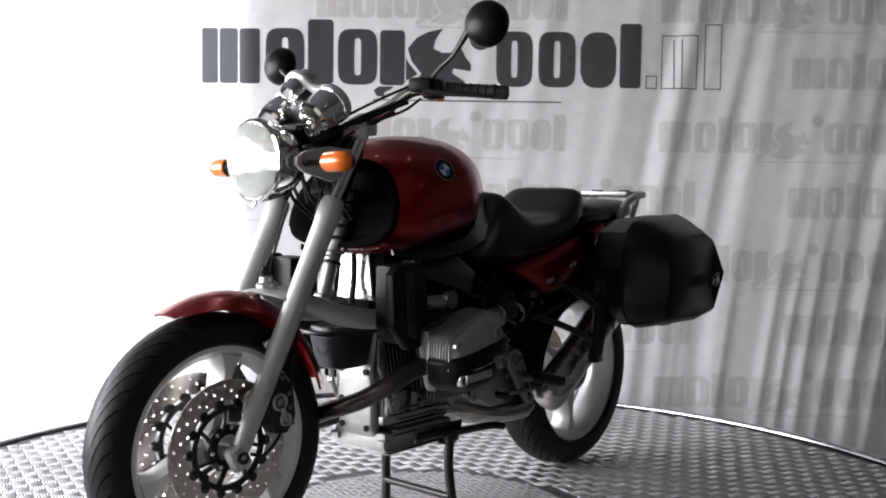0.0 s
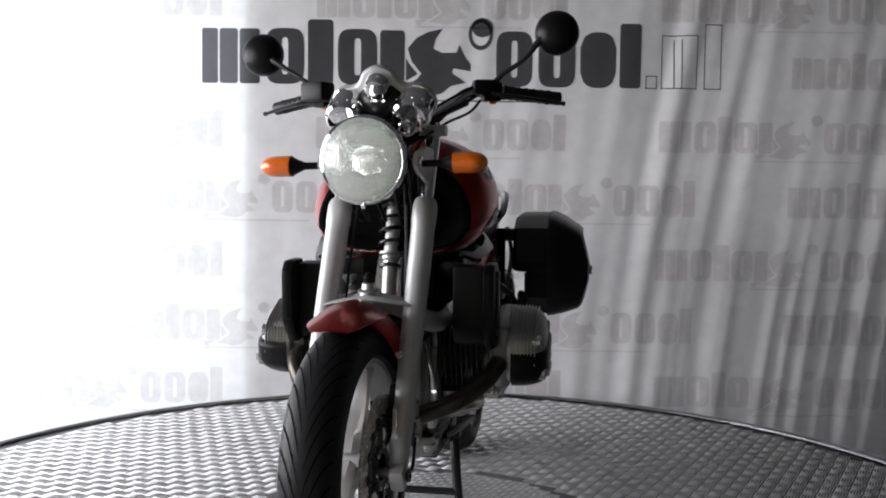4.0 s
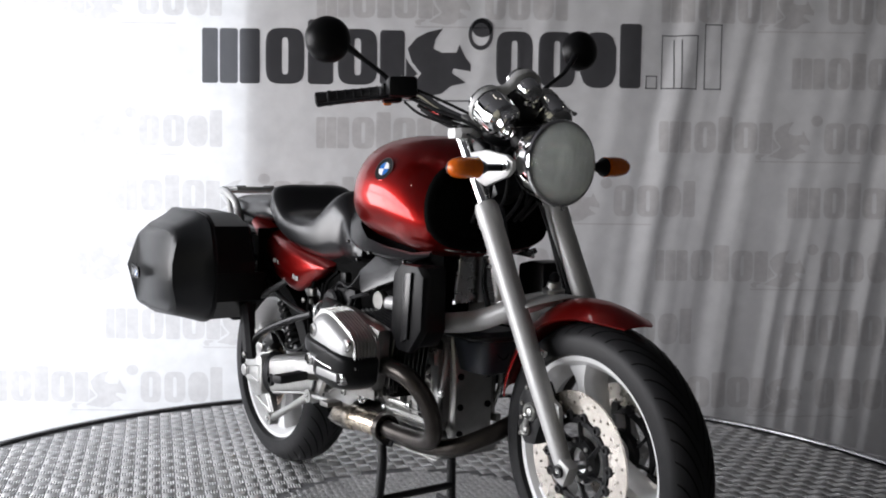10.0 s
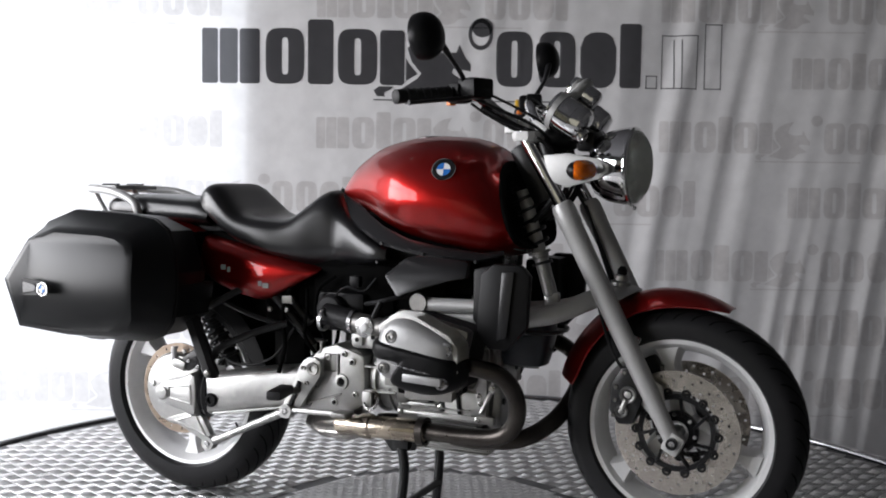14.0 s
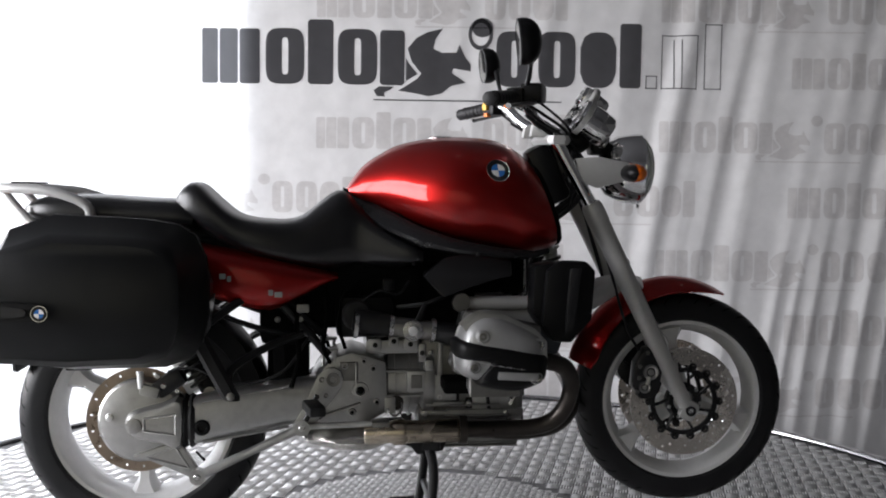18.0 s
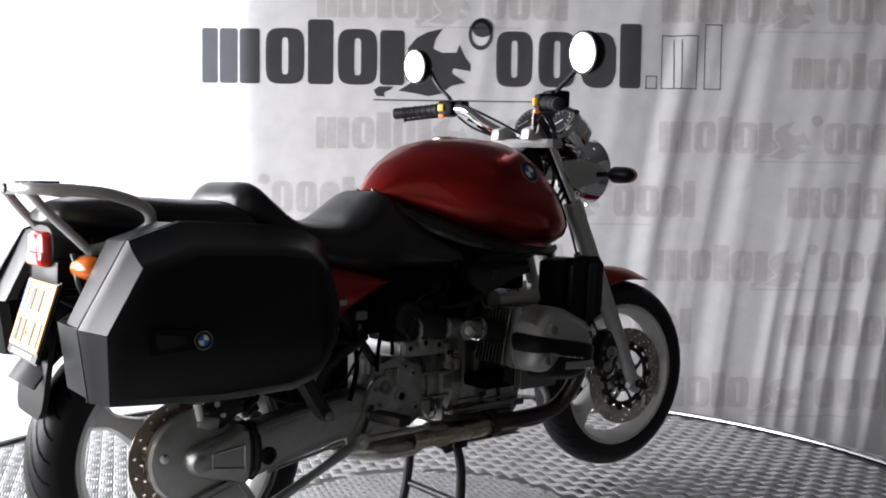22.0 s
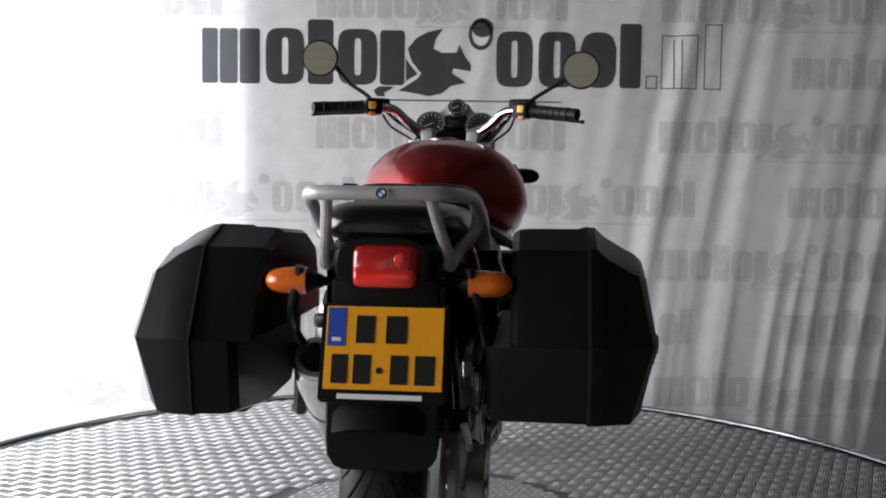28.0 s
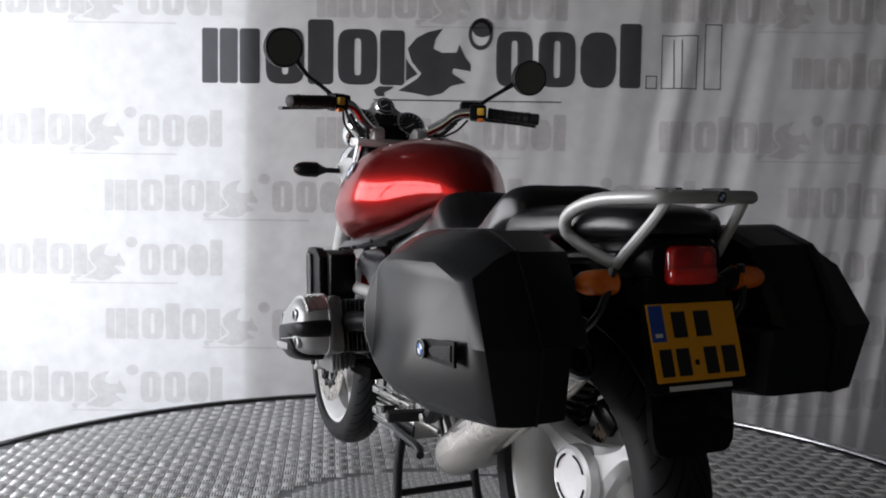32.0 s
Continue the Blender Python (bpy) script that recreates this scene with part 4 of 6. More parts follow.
# upper fork bridge with bar clamps
part("fork_bridge", loft([[Vector((0.335 + x * q, y, 1.078 + z)) for x, z in ((-0.035, -0.012), (0.035, -0.012), (0.042, 0), (0.035, 0.012), (-0.035, 0.012), (-0.042, 0))]
                          for y, q in ((-0.135, 0.4), (-0.125, 0.75), (-0.09, 0.8), (-0.05, 1.1), (0.05, 1.1), (0.09, 0.8), (0.125, 0.75), (0.135, 0.4))]), FORK, moto, "silver upper fork bridge")
for s in (1, -1):
    part("bar_clamp", prism([(0.265, 1.086), (0.345, 1.086), (0.335, 1.112), (0.30, 1.128), (0.27, 1.118)], s * 0.052, s * 0.088, 0.006), FORK, moto, "silver handlebar clamp")
    part("fork_cap", lathe([(0.016, 0), (0.016, 0.010), (0.012, 0.014), (0.004, 0.015)], (0.331, s * 0.104, 1.084), (-0.46, 0, 0.887), 18), CHROME, moto)
    part("handlebar", tube([(0.300, s * 0.070, 1.112), (0.292, s * 0.088, 1.116), (0.262, s * 0.130, 1.142), (0.238, s * 0.163, 1.172), (0.222, s * 0.195, 1.181), (0.196, s * 0.24, 1.180)], 0.0150, 14, 6), CHROME, moto, "chromed handlebar half")
    d = Vector((0.118, s * 0.382, 1.166)) - Vector((0.196, s * 0.240, 1.181))
    g = part("grip", lathe([(0.0165, 0.0), (0.0195, 0.003), (0.0175, 0.008), (0.0165, 0.05), (0.0170, 0.115), (0.0190, 0.120), (0.0190, 0.126), (0.0165, 0.128), (0.0175, 0.14), (0.0175, 0.155), (0.011, 0.158)], (0.190, s * 0.252, 1.180), d, 20), RUBBER, moto, "black rubber grip")
    for k in range(5):
        part("grip_rib", ringed([(0.0160, -0.0025), (0.0184, -0.001), (0.0184, 0.001), (0.0160, 0.0025)], Vector((0.190, s * 0.252, 1.180)) + d.normalized() * (0.022 + 0.02 * k), d, 18), RUBBER, g)
    sw = part("switch_housing", rbox((0.205, s * 0.225, 1.181), (0.048, 0.052, 0.05), 0.012, (0, 0, s * 24)), BLACKP, moto, "black switch housing")
    part("turn_switch", rbox((0.177, s * 0.222, 1.183), (0.014, 0.022, 0.022), 0.004, (0, 0, s * 24)), BRASS, sw, "yellow switch")
    part("cancel_switch", rbox((0.182, s * 0.224, 1.158), (0.016, 0.020, 0.012), 0.004, (0, 0, s * 24)), ORANGE, sw, "orange switch")
    res = part("master_cylinder", rbox((0.248, s * 0.222, 1.192), (0.058, 0.072, 0.05), 0.010, (0, 0, s * 20)), BLACKP, moto, "black fluid reservoir") if s < 0 else part("clutch_perch", rbox((0.232, s * 0.212, 1.190), (0.045, 0.06, 0.036), 0.01, (0, 0, s * 20)), BLACKP, moto, "black clutch lever perch")
    part("lever", tube([(0.243, s * 0.232, 1.172), (0.240, s * 0.275, 1.165), (0.205, s * 0.335, 1.158), (0.168, s * 0.392, 1.150), (0.160, s * 0.403, 1.149)], (0.009, 0.008, 0.0065, 0.006, 0.0085), 10, 5, 0.75), BLACKM, moto, "black hand lever")
    mz = 1.302 if s < 0 else 1.322
    mc = Vector((0.205, s * 0.392, mz))
    part("mirror_stem", tube([(0.225, s * 0.235, 1.200), (0.228, s * 0.26, 1.222), (0.226, s * 0.31, 1.254), (0.222, s * 0.352, mz - 0.02), (0.216, s * 0.37, mz - 0.008)], (0.0075, 0.006, 0.006, 0.009, 0.014), 10, 5), BLACKM, moto, "black mirror stem")
    ax = Vector((1, 0.10 if s > 0 else -0.05, 0.10))
    mir = part("mirror", lathe([(0.050, -0.022), (0.054, -0.020), (0.0555, -0.012), (0.0545, 0.0), (0.050, 0.012), (0.040, 0.023), (0.024, 0.031), (0.004, 0.034)], mc, ax, 36), BLACKP, moto, "round black rear-view mirror")
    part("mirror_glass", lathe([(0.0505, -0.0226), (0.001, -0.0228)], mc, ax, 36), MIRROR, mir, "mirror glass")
    part("mirror_rim", ringed([(0.0495, -0.0235), (0.0545, -0.0225), (0.0545, -0.018), (0.0495, -0.020)], mc, ax, 36), BLACKM, mir)
    part("bar_cable", tube([(0.235, s * 0.19, 1.168), (0.29, s * 0.16, 1.14), (0.36, s * 0.10, 1.10), (0.39, s * 0.05, 1.04), (0.36, s * 0.03, 0.94)], 0.0045, 8), RUBBER, moto)
    part("bar_cable", tube([(0.225, s * 0.20, 1.158), (0.27, s * 0.18, 1.125), (0.345, s * 0.125, 1.088), (0.40, s * 0.075, 1.03), (0.38, s * 0.055, 0.90)], 0.0035, 8), RUBBER, moto)
    part("bar_cable", tube([(0.230, s * 0.19, 1.196), (0.29, s * 0.15, 1.165), (0.36, s * 0.09, 1.12), (0.40, s * 0.03, 1.08)], 0.0035, 8), RUBBER, moto)
for k, (y0, z0, y1) in enumerate(((0.17, 1.150, -0.06), (0.15, 1.160, -0.02), (-0.17, 1.150, 0.05), (-0.14, 1.160, 0.02), (-0.16, 1.140, 0.07), (0.12, 1.130, -0.08))):
    part("bar_cable", tube([(0.240, y0, z0), (0.300, y0 * 0.8, 1.125 - 0.006 * k), (0.385, y0 * 0.35 + 0.01, 1.085 - 0.008 * k), (0.425, y1, 1.010), (0.400, y1 * 1.2, 0.920), (0.340, y1, 0.86)], 0.005, 8), RUBBER, moto)
part("cable_cover", ball((0.395, 0, 1.075), (0.050, 0.085, 0.035)), BLACKP, moto, "black cover over the cables behind the lamp")
part("steering_stem", cyl((0.345, 0, 1.07), (0.375, 0, 0.99), 0.026, 0.03, 20), BLACKM, moto)

# ---- tank
XF = BIKE
TANK = ((-0.234, 0.936, 0.918, 0.036), (-0.222, 0.958, 0.908, 0.052), (-0.185, 1.003, 0.892, 0.082), (-0.14, 1.034, 0.876, 0.114), (-0.10, 1.056, 0.856, 0.143), (-0.05, 1.070, 0.832, 0.179), (0.0, 1.079, 0.814, 0.212), (0.04, 1.082, 0.803, 0.231), (0.09, 1.083, 0.792, 0.239),
        (0.17, 1.075, 0.778, 0.237), (0.225, 1.050, 0.768, 0.230), (0.265, 1.012, 0.767, 0.217), (0.305, 0.962, 0.773, 0.196), (0.328, 0.926, 0.790, 0.177), (0.340, 0.895, 0.815, 0.158))


def tank_ring(x, n=44):
    zt, zb, w = curve_table(TANK, x)
    out = []
    zm = zb + (zt - zb) * 0.36
    for i in range(n):
        a = 2 * math.pi * i / n
        c, s = math.cos(a), math.sin(a)
        y = w * math.copysign(abs(c) ** (0.86 if s > 0 else 0.66), c)
        z = zm + ((zt - zm) * abs(s) ** 0.92 if s > 0 else -(zm - zb) * abs(s) ** 0.95)
        if s < -1e-6:   # the lower flank is set in below a crease
            y *= 1 - 0.030 * min(1.0, max(0.0, (x + 0.02) / 0.08)) * min(1.0, -s * 8)
        out.append(Vector((x, y, z)))
    return out


def front_plane(z):
    """Where the slanting front edge of the red tank lies."""
    return 0.317 - 0.29 * (z - 0.82)


tank_end = [0.30] * 44
for k in range(8):
    tank_end = [front_plane(tank_ring(x)[i].z) for i, x in enumerate(tank_end)]
tank_rings = [[tank_ring(-0.234 + (x + 0.234) * k / 40)[i] for i, x in enumerate(tank_end)] for k in range(41)]
part("fuel_tank", loft(tank_rings, False), RED, moto, "dark red lacquered fuel tank", 1.2)
for s in (1, -1):
    badge("tank_badge", (0.150, s * 0.2105, 0.988), (0.12, s * 0.86, 0.42), 0.030, moto)
part("filler_cap", lathe([(0.038, -0.004), (0.040, 0.003), (0.034, 0.007), (0.004, 0.008)], (0.03, 0, 1.0765), (0.02, 0, 1), 32), STEEL, moto, "round steel filler cap")
NC = 0.885


def nose_ring(q, dx):
    """The tank's front edge drawn in towards its middle by q and set dx further forward."""
    out = []
    for v in tank_rings[-1]:
        z = NC + (v.z - NC) * q
        out.append(Vector((front_plane(z) + dx, v.y * q, z)))
    return out


part("tank_front_cover", loft([nose_ring(q, dx) for q, dx in ((0.95, -0.020), (0.985, -0.002), (1.002, 0.003), (0.99, 0.010), (0.955, 0.015), (0.90, 0.012), (0.78, -0.006), (0.58, -0.040), (0.36, -0.060), (0.1, -0.064))]), MATT, moto, "black hollow cover round the steering head", 1.0)
part("cover_edge", tube([(0.300, -0.160, 0.800), (0.322, -0.110, 0.787), (0.327, 0.0, 0.783), (0.322, 0.110, 0.787), (0.300, 0.160, 0.800)], 0.0022, 6, 5), STEEL, moto, "thin bright edge below the cover")
part("frame_block", rbox((0.218, 0, 0.728), (0.060, 0.19, 0.14), 0.012), MATT, moto, "black filler block behind the front frame plate")
part("frame_plate", loft([[Vector((x, y * q, 0.724 + (z - 0.724) * q)) for y, z in ((-0.066, 0.648), (0.066, 0.648), (0.046, 0.800), (-0.046, 0.800))] for x, q in ((0.250, 1.0), (0.257, 1.0), (0.260, 0.96))]), STEEL, moto, "smooth silver front plate of the frame")
part("frame_hose", tube([(0.285, 0.012, 0.82), (0.278, 0.016, 0.76), (0.276, 0.014, 0.70), (0.290, 0.018, 0.64)], 0.0075, 8, 4), RUBBER, moto)
bk = part("beak_duct", loft([[Vector((0.30 + x * q, y * q, z)) for x, y in outline(((0.078, -0.036), (0.078, 0.036), (0.046, 0.058), (-0.046, 0.058), (-0.078, 0.036), (-0.078, -0.036), (-0.046, -0.058), (0.046, -0.058)))] for z, q in ((0.474, 0.55), (0.480, 0.76), (0.505, 0.86), (0.55, 0.98), (0.582, 1.0), (0.588, 0.96))]), DUCTP, moto, "blue-black plastic box behind the front wheel")
part("box_rim", tube([(0.22, -0.082, 0.575), (0.34, -0.086, 0.574), (0.395, -0.060, 0.574), (0.41, 0.0, 0.574), (0.395, 0.060, 0.574), (0.34, 0.086, 0.574), (0.22, 0.082, 0.575)], 0.0065, 8, 5), BLACKM, bk, "black tube round the box")
part("box_clasp", ringed([(0.016, -0.002), (0.019, -0.002), (0.019, 0.003), (0.016, 0.003)], (0.372, 0.0, 0.535), (1, 0, 0.1), 20), BLACKP, bk)

# ---- seats
SEATF = ((-0.668, 0.915, 0.855, 0.125), (-0.645, 0.945, 0.845, 0.142), (-0.615, 0.948, 0.828, 0.155), (-0.575, 0.912, 0.805, 0.165), (-0.52, 0.868, 0.775, 0.168), (-0.44, 0.853, 0.745, 0.168),
         (-0.36, 0.860, 0.722, 0.160), (-0.30, 0.905, 0.706, 0.152), (-0.265, 0.930, 0.706, 0.146), (-0.235, 0.932, 0.708, 0.142), (-0.205, 0.905, 0.712, 0.138), (-0.17, 0.872, 0.718, 0.146), (-0.13, 0.838, 0.722, 0.160), (-0.09, 0.812, 0.728, 0.172), (-0.06, 0.796, 0.734, 0.176), (-0.035, 0.780, 0.742, 0.168))


def seat_ring(x, table, p=0.6, n=32, dish=0.0):
    zt, zb, w = curve_table(table, x)
    out = []
    for i in range(n):
        a = 2 * math.pi * i / n
        c, s = math.cos(a), math.sin(a)
        y = w * math.copysign(abs(c) ** p, c)
        z = (zt + zb) / 2 + (zt - zb) / 2 * math.copysign(abs(s) ** (p + 0.1), s) + (dish * (y / w) ** 2 if s > 0 else 0)
        out.append(Vector((x, y * (1.0 if s < 0 else 0.97), z)))
    return out


part("rider_seat", loft([seat_ring(-0.668 + 0.633 * k / 40, SEATF, 0.62, 36, 0.010) for k in range(41)]), VINYL, moto, "black vinyl rider's seat with a raised rear edge", 1.0)
SEATR = ((-1.055, 0.885, 0.862, 0.07), (-1.03, 0.902, 0.850, 0.10), (-0.98, 0.913, 0.842, 0.122), (-0.88, 0.916, 0.836, 0.138), (-0.76, 0.910, 0.83, 0.148), (-0.66, 0.905, 0.825, 0.152), (-0.625, 0.890, 0.825, 0.148))
part("pillion_seat", loft([seat_ring(-1.055 + 0.43 * k / 24, SEATR, 0.58) for k in range(25)]), VINYL, moto, "black vinyl pillion seat", 1.0)
for s in (1, -1):
    part("knee_pad", loft([[Vector((x, s * (yy + dy * q), zz + dz * q)) for dy, dz in ((-0.02, 0.030), (-0.002, 0.014), (0.012, -0.006), (0.006, -0.016), (-0.02, -0.022))]
                           for x, yy, zz, q in ((-0.240, 0.052, 0.915, 0.9), (-0.19, 0.086, 0.880, 1.2), (-0.14, 0.122, 0.854, 1.2), (-0.10, 0.148, 0.836, 1.1), (-0.04, 0.184, 0.810, 1.0), (0.05, 0.214, 0.789, 0.70), (0.15, 0.214, 0.776, 0.55), (0.25, 0.200, 0.768, 0.45), (0.298, 0.172, 0.780, 0.30))]), GREYP, moto, "black glossy trim below the tank")
    for x, yy, zz in ((-0.02, 0.217, 0.798), (0.10, 0.224, 0.774), (0.24, 0.211, 0.760)):
        part("trim_screw", cyl((x, s * (yy - 0.006), zz), (x, s * (yy + 0.003), zz), 0.0045, None, 10), BLACKM, moto)
    bm = prism([(-0.035, 0.712), (0.02, 0.760), (0.086, 0.775), (0.16, 0.762), (0.20, 0.756), (0.20, 0.712), (0.16, 0.706), (0.09, 0.685), (0.015, 0.658)], s * 0.115, s * 0.200, 0.010)
    for v in bm.verts:   # leans in towards the tank
        v.co.y -= s * (v.co.z - 0.66) * 0.42
    part("tank_side_cover", bm, GREYP, moto, "dark grey plastic side cover")
    part("cover_screw", cyl((-0.06, s * 0.150, 0.745), (-0.06, s * 0.166, 0.745), 0.005, None, 10), BLACKM, moto)
    # red side panel below the seat
    rings = []
    for t in [k / 18 for k in range(19)]:
        x = -0.78 + 0.525 * t
        zt, zb, yy = curve_table(((-0.78, 0.842, 0.800, 0.138), (-0.70, 0.815, 0.735, 0.148), (-0.60, 0.785, 0.664, 0.158), (-0.50, 0.765, 0.634, 0.166), (-0.42, 0.748, 0.624, 0.166), (-0.34, 0.730, 0.660, 0.160), (-0.28, 0.716, 0.690, 0.152), (-0.255, 0.710, 0.702, 0.148)), x)
        rings.append([Vector((x, s * (yy - 0.045), zt + 0.01)), Vector((x, s * (yy - 0.012), zt)), Vector((x, s * yy, zt - (zt - zb) * 0.22)), Vector((x, s * (yy + 0.004), (zt + zb) / 2)), Vector((x, s * (yy - 0.006), zb + (zt - zb) * 0.12)),
                      Vector((x, s * (yy - 0.022), zb)), Vector((x, s * (yy - 0.045), zb + 0.006))])
    sp = part("side_panel", loft(rings), RED, moto, "dark red side panel with small grey lettering bars", 1.0)
    for k, (x0, w) in enumerate(((-0.555, 0.016), (-0.536, 0.010), (-0.432, 0.012), (-0.417, 0.020))):
        part("lettering_bar", rbox((x0 + w / 2, s * (0.169 + 0.0035 * (k < 1)), 0.712 - 0.34 * (x0 + 0.555)), (w, 0.002, 0.014), 0.0006, None, 1), GREYMARK, sp)
    bolt((-0.35, s * 0.145, 0.60), (0, s, 0), 0.009, 0.008, ALLOYD)
    part("panel_back", rbox((-0.640, s * 0.120, 0.715), (0.014, 0.13, 0.19), 0.004), MATT, moto)

# ---- cases
def case(s):
    """One side case: its polygon in (x, z) shrinks from the seam to the outer face."""
    O = Vector((-0.81, 0, 0.70))
    SLOPE, WIDE, LOW = (0.26, 0.476, 0.018) if s > 0 else (0.16, 0.490, 0.014)
    D = 0.004 if s > 0 else 0.026   # how far out the seam lies

    def out(y):
        return y if y < 0.34 else 0.34 + (y - 0.34) * (WIDE - 0.34) / 0.136
    base = ((-1.072, 0.555), (-1.090, 0.690), (-1.000, 0.850), (-0.90, 0.885), (-0.70, 0.876), (-0.625, 0.864), (-0.586, 0.838), (-0.565, 0.790), (-0.557, 0.720), (-0.559, 0.650), (-0.572, 0.588), (-0.602, 0.550), (-0.655, 0.532), (-0.86, 0.528))
    outer = ((-1.056, 0.556), (-1.072, 0.690), (-1.000, 0.804), (-0.90, 0.838), (-0.72, 0.832), (-0.664, 0.824), (-0.632, 0.805), (-0.616, 0.772), (-0.610, 0.720), (-0.612, 0.655), (-0.624, 0.604), (-0.650, 0.570), (-0.695, 0.553), (-0.86, 0.546))

    def crown(x, z):
        return 0.040 * min(1.2, (abs(z - 0.69) / 0.14)) ** 1.3 + SLOPE * max(0.0, -0.93 - x)

    def ring(poly, y, g=0.0, k=0.0):
        """k: how much of the lid's crown this outline takes."""
        if s > 0 and y < 0.25:   # cut away above the muffler
            return [Vector((x, y + 0.020 + 0.045 * min(1.0, max(0.0, (0.735 - z) / 0.05)), z - LOW)) for x, z in poly]
        return [Vector((O.x + (x - O.x) * (1 + g), s * (out(y) - k * crown(x, z)), O.z - LOW + (z - O.z) * (1 + g))) for x, z in poly]

    def mixed(a, b, t):
        return [(p[0] + (q[0] - p[0]) * t, p[1] + (q[1] - p[1]) * t) for p, q in zip(a, b)]
    lower = ((-1.066, 0.556), (-1.084, 0.688), (-0.80, 0.690), (-0.558, 0.688), (-0.57, 0.60), (-0.66, 0.537), (-0.86, 0.530))
    upper = ((-1.078, 0.686), (-0.998, 0.848), (-0.90, 0.882), (-0.70, 0.870), (-0.602, 0.832), (-0.558, 0.72), (-0.560, 0.686), (-0.80, 0.684))
    deep, high = (0.256, 0.215) if s > 0 else (0.182, 0.222)

    def shell(poly, y0):
        c = Vector((sum(p[0] for p in poly) / len(poly), sum(p[1] for p in poly) / len(poly)))
        return loft([[Vector((c.x + (x - c.x) * q, s * y, c.y + (z - c.y) * q - LOW)) for x, z in poly] for y, q in ((y0, 0.90), (y0 + 0.012, 0.975), (y0 + 0.03, 0.99), (0.329 + D, 1.0))])
    body = part("side_case", shell(lower, deep), CASE, moto, "black side case shell", 0.35)
    part("upper_shell", shell(upper, high), CASE, body, "", 0.35)
    bm = loft([ring(base, 0.331 + D), ring(base, 0.342 + D), ring(mixed(base, outer, 0.35), 0.395, 0, 0.25), ring(mixed(base, outer, 0.86), 0.455, 0, 0.85), ring(outer, 0.472, 0, 1.0), ring(outer, 0.476, -0.10, 0.75)])
    bmesh.ops.bevel(bm, geom=[e for e in bm.edges if e.calc_face_angle(0) > 0.25], offset=0.010, segments=3, affect="EDGES")
    part("lid", bm, CASE, body, "black lid with chamfered edges", 0.6)
    part("lid_seal", loft([ring(base, 0.3275 + D, 0.006), ring(base, 0.3325 + D, 0.006)]), RUBBER, body)
    badge("case_badge", (-0.905, s * (WIDE - 0.0025), 0.672 - LOW), (0, s, 0.0), 0.017, body)
    for nm, x0, x1, z0, z1, d, mt in (("handle_recess", -0.995, -0.905, 0.650, 0.696, -0.0005, BLACKP), ("latch", -0.988, -0.940, 0.659, 0.688, 0.0015, GREYP)):
        part(nm, loft([[Vector((x, s * (yy + WIDE - 0.476 - SLOPE * max(0, -0.93 - x) - 0.0035), z - LOW)) for x, z in ((x0, z0), (x1, z0 + 0.006), (x1 + 0.008, (z0 + z1) / 2), (x1, z1 - 0.006), (x0, z1))] for yy in (0.468, 0.4745 + d)]), mt, body)
    part("foot", rbox((-0.86, s * 0.315, 0.526 - LOW), (0.06, 0.05, 0.014), 0.005), BLACKP, body)
    part("rail", tube([(-0.60, s * 0.165, 0.63), (-0.66, s * 0.172, 0.57), (-0.80, s * 0.175, 0.60), (-1.00, s * 0.172, 0.70), (-1.03, s * 0.15, 0.80)], 0.008, 8, 5), BLACKM, moto, "black case carrier tube")
    part("rail_strut", tube([(-0.36, s * 0.150, 0.555), (-0.48, s * 0.160, 0.585), (-0.62, s * 0.165, 0.64)], 0.0075, 8, 4), BLACKM, moto)


for s in (1, -1):
    case(s)

# ---- tail
part("rear_frame", rbox((-0.78, 0, 0.80), (0.50, 0.17, 0.07), 0.02), BLACKP, moto, "black tail frame under the seat")
part("tail_cowl", loft([[Vector((x, w * c, z0 + h * s)) for c, s in [(math.copysign(abs(math.cos(a)) ** 0.7, math.cos(a)), math.copysign(abs(math.sin(a)) ** 0.7, math.sin(a))) for a in [2 * math.pi * i / 20 for i in range(20)]]]
                        for x, w, z0, h in ((-0.86, 0.10, 0.815, 0.05), (-0.98, 0.10, 0.815, 0.055), (-1.035, 0.090, 0.810, 0.052), (-1.050, 0.080, 0.808, 0.045))]), BLACKP, moto, "black tail cowl")
part("tail_underside", rbox((-0.985, -0.004, 0.752), (0.13, 0.19, 0.06), 0.012), BLACKP, moto, "black underside of the tail")
part("plate_bracket", rbox((-1.030, -0.006, 0.735), (0.03, 0.12, 0.05), 0.006, (0, -17, 0)), BLACKP, moto, "black number plate bracket")
def lens_ring(x, w, z0, z1, n=24):
    out = []
    for i in range(n):
        c, q = math.cos(2 * math.pi * i / n), math.sin(2 * math.pi * i / n)
        out.append(Vector((x - 0.17 * (z0 + z1 - 1.6) / 2, -0.006 + w * math.copysign(abs(c) ** 0.35, c), (z0 + z1) / 2 + (z1 - z0) / 2 * math.copysign(abs(q) ** 0.35, q))))
    return out


tl = part("tail_lamp", loft([lens_ring(-1.012, 0.055, 0.766, 0.840), lens_ring(-1.045, 0.058, 0.764, 0.842), lens_ring(-1.060, 0.056, 0.766, 0.840), lens_ring(-1.067, 0.049, 0.771, 0.835)]), REDLENS, moto, "rounded red tail lamp lens", 1.0)
part("lower_lens", loft([lens_ring(-1.055, 0.055, 0.767, 0.802), lens_ring(-1.069, 0.054, 0.768, 0.801), lens_ring(-1.073, 0.050, 0.771, 0.797)]), TAILGLOW, tl, "brighter lower strip of the lens", 1.0)
part("reflector", ball((-1.062, -0.034, 0.816), (0.008, 0.016, 0.018)), TAILGLOW, tl, "bright red reflector")
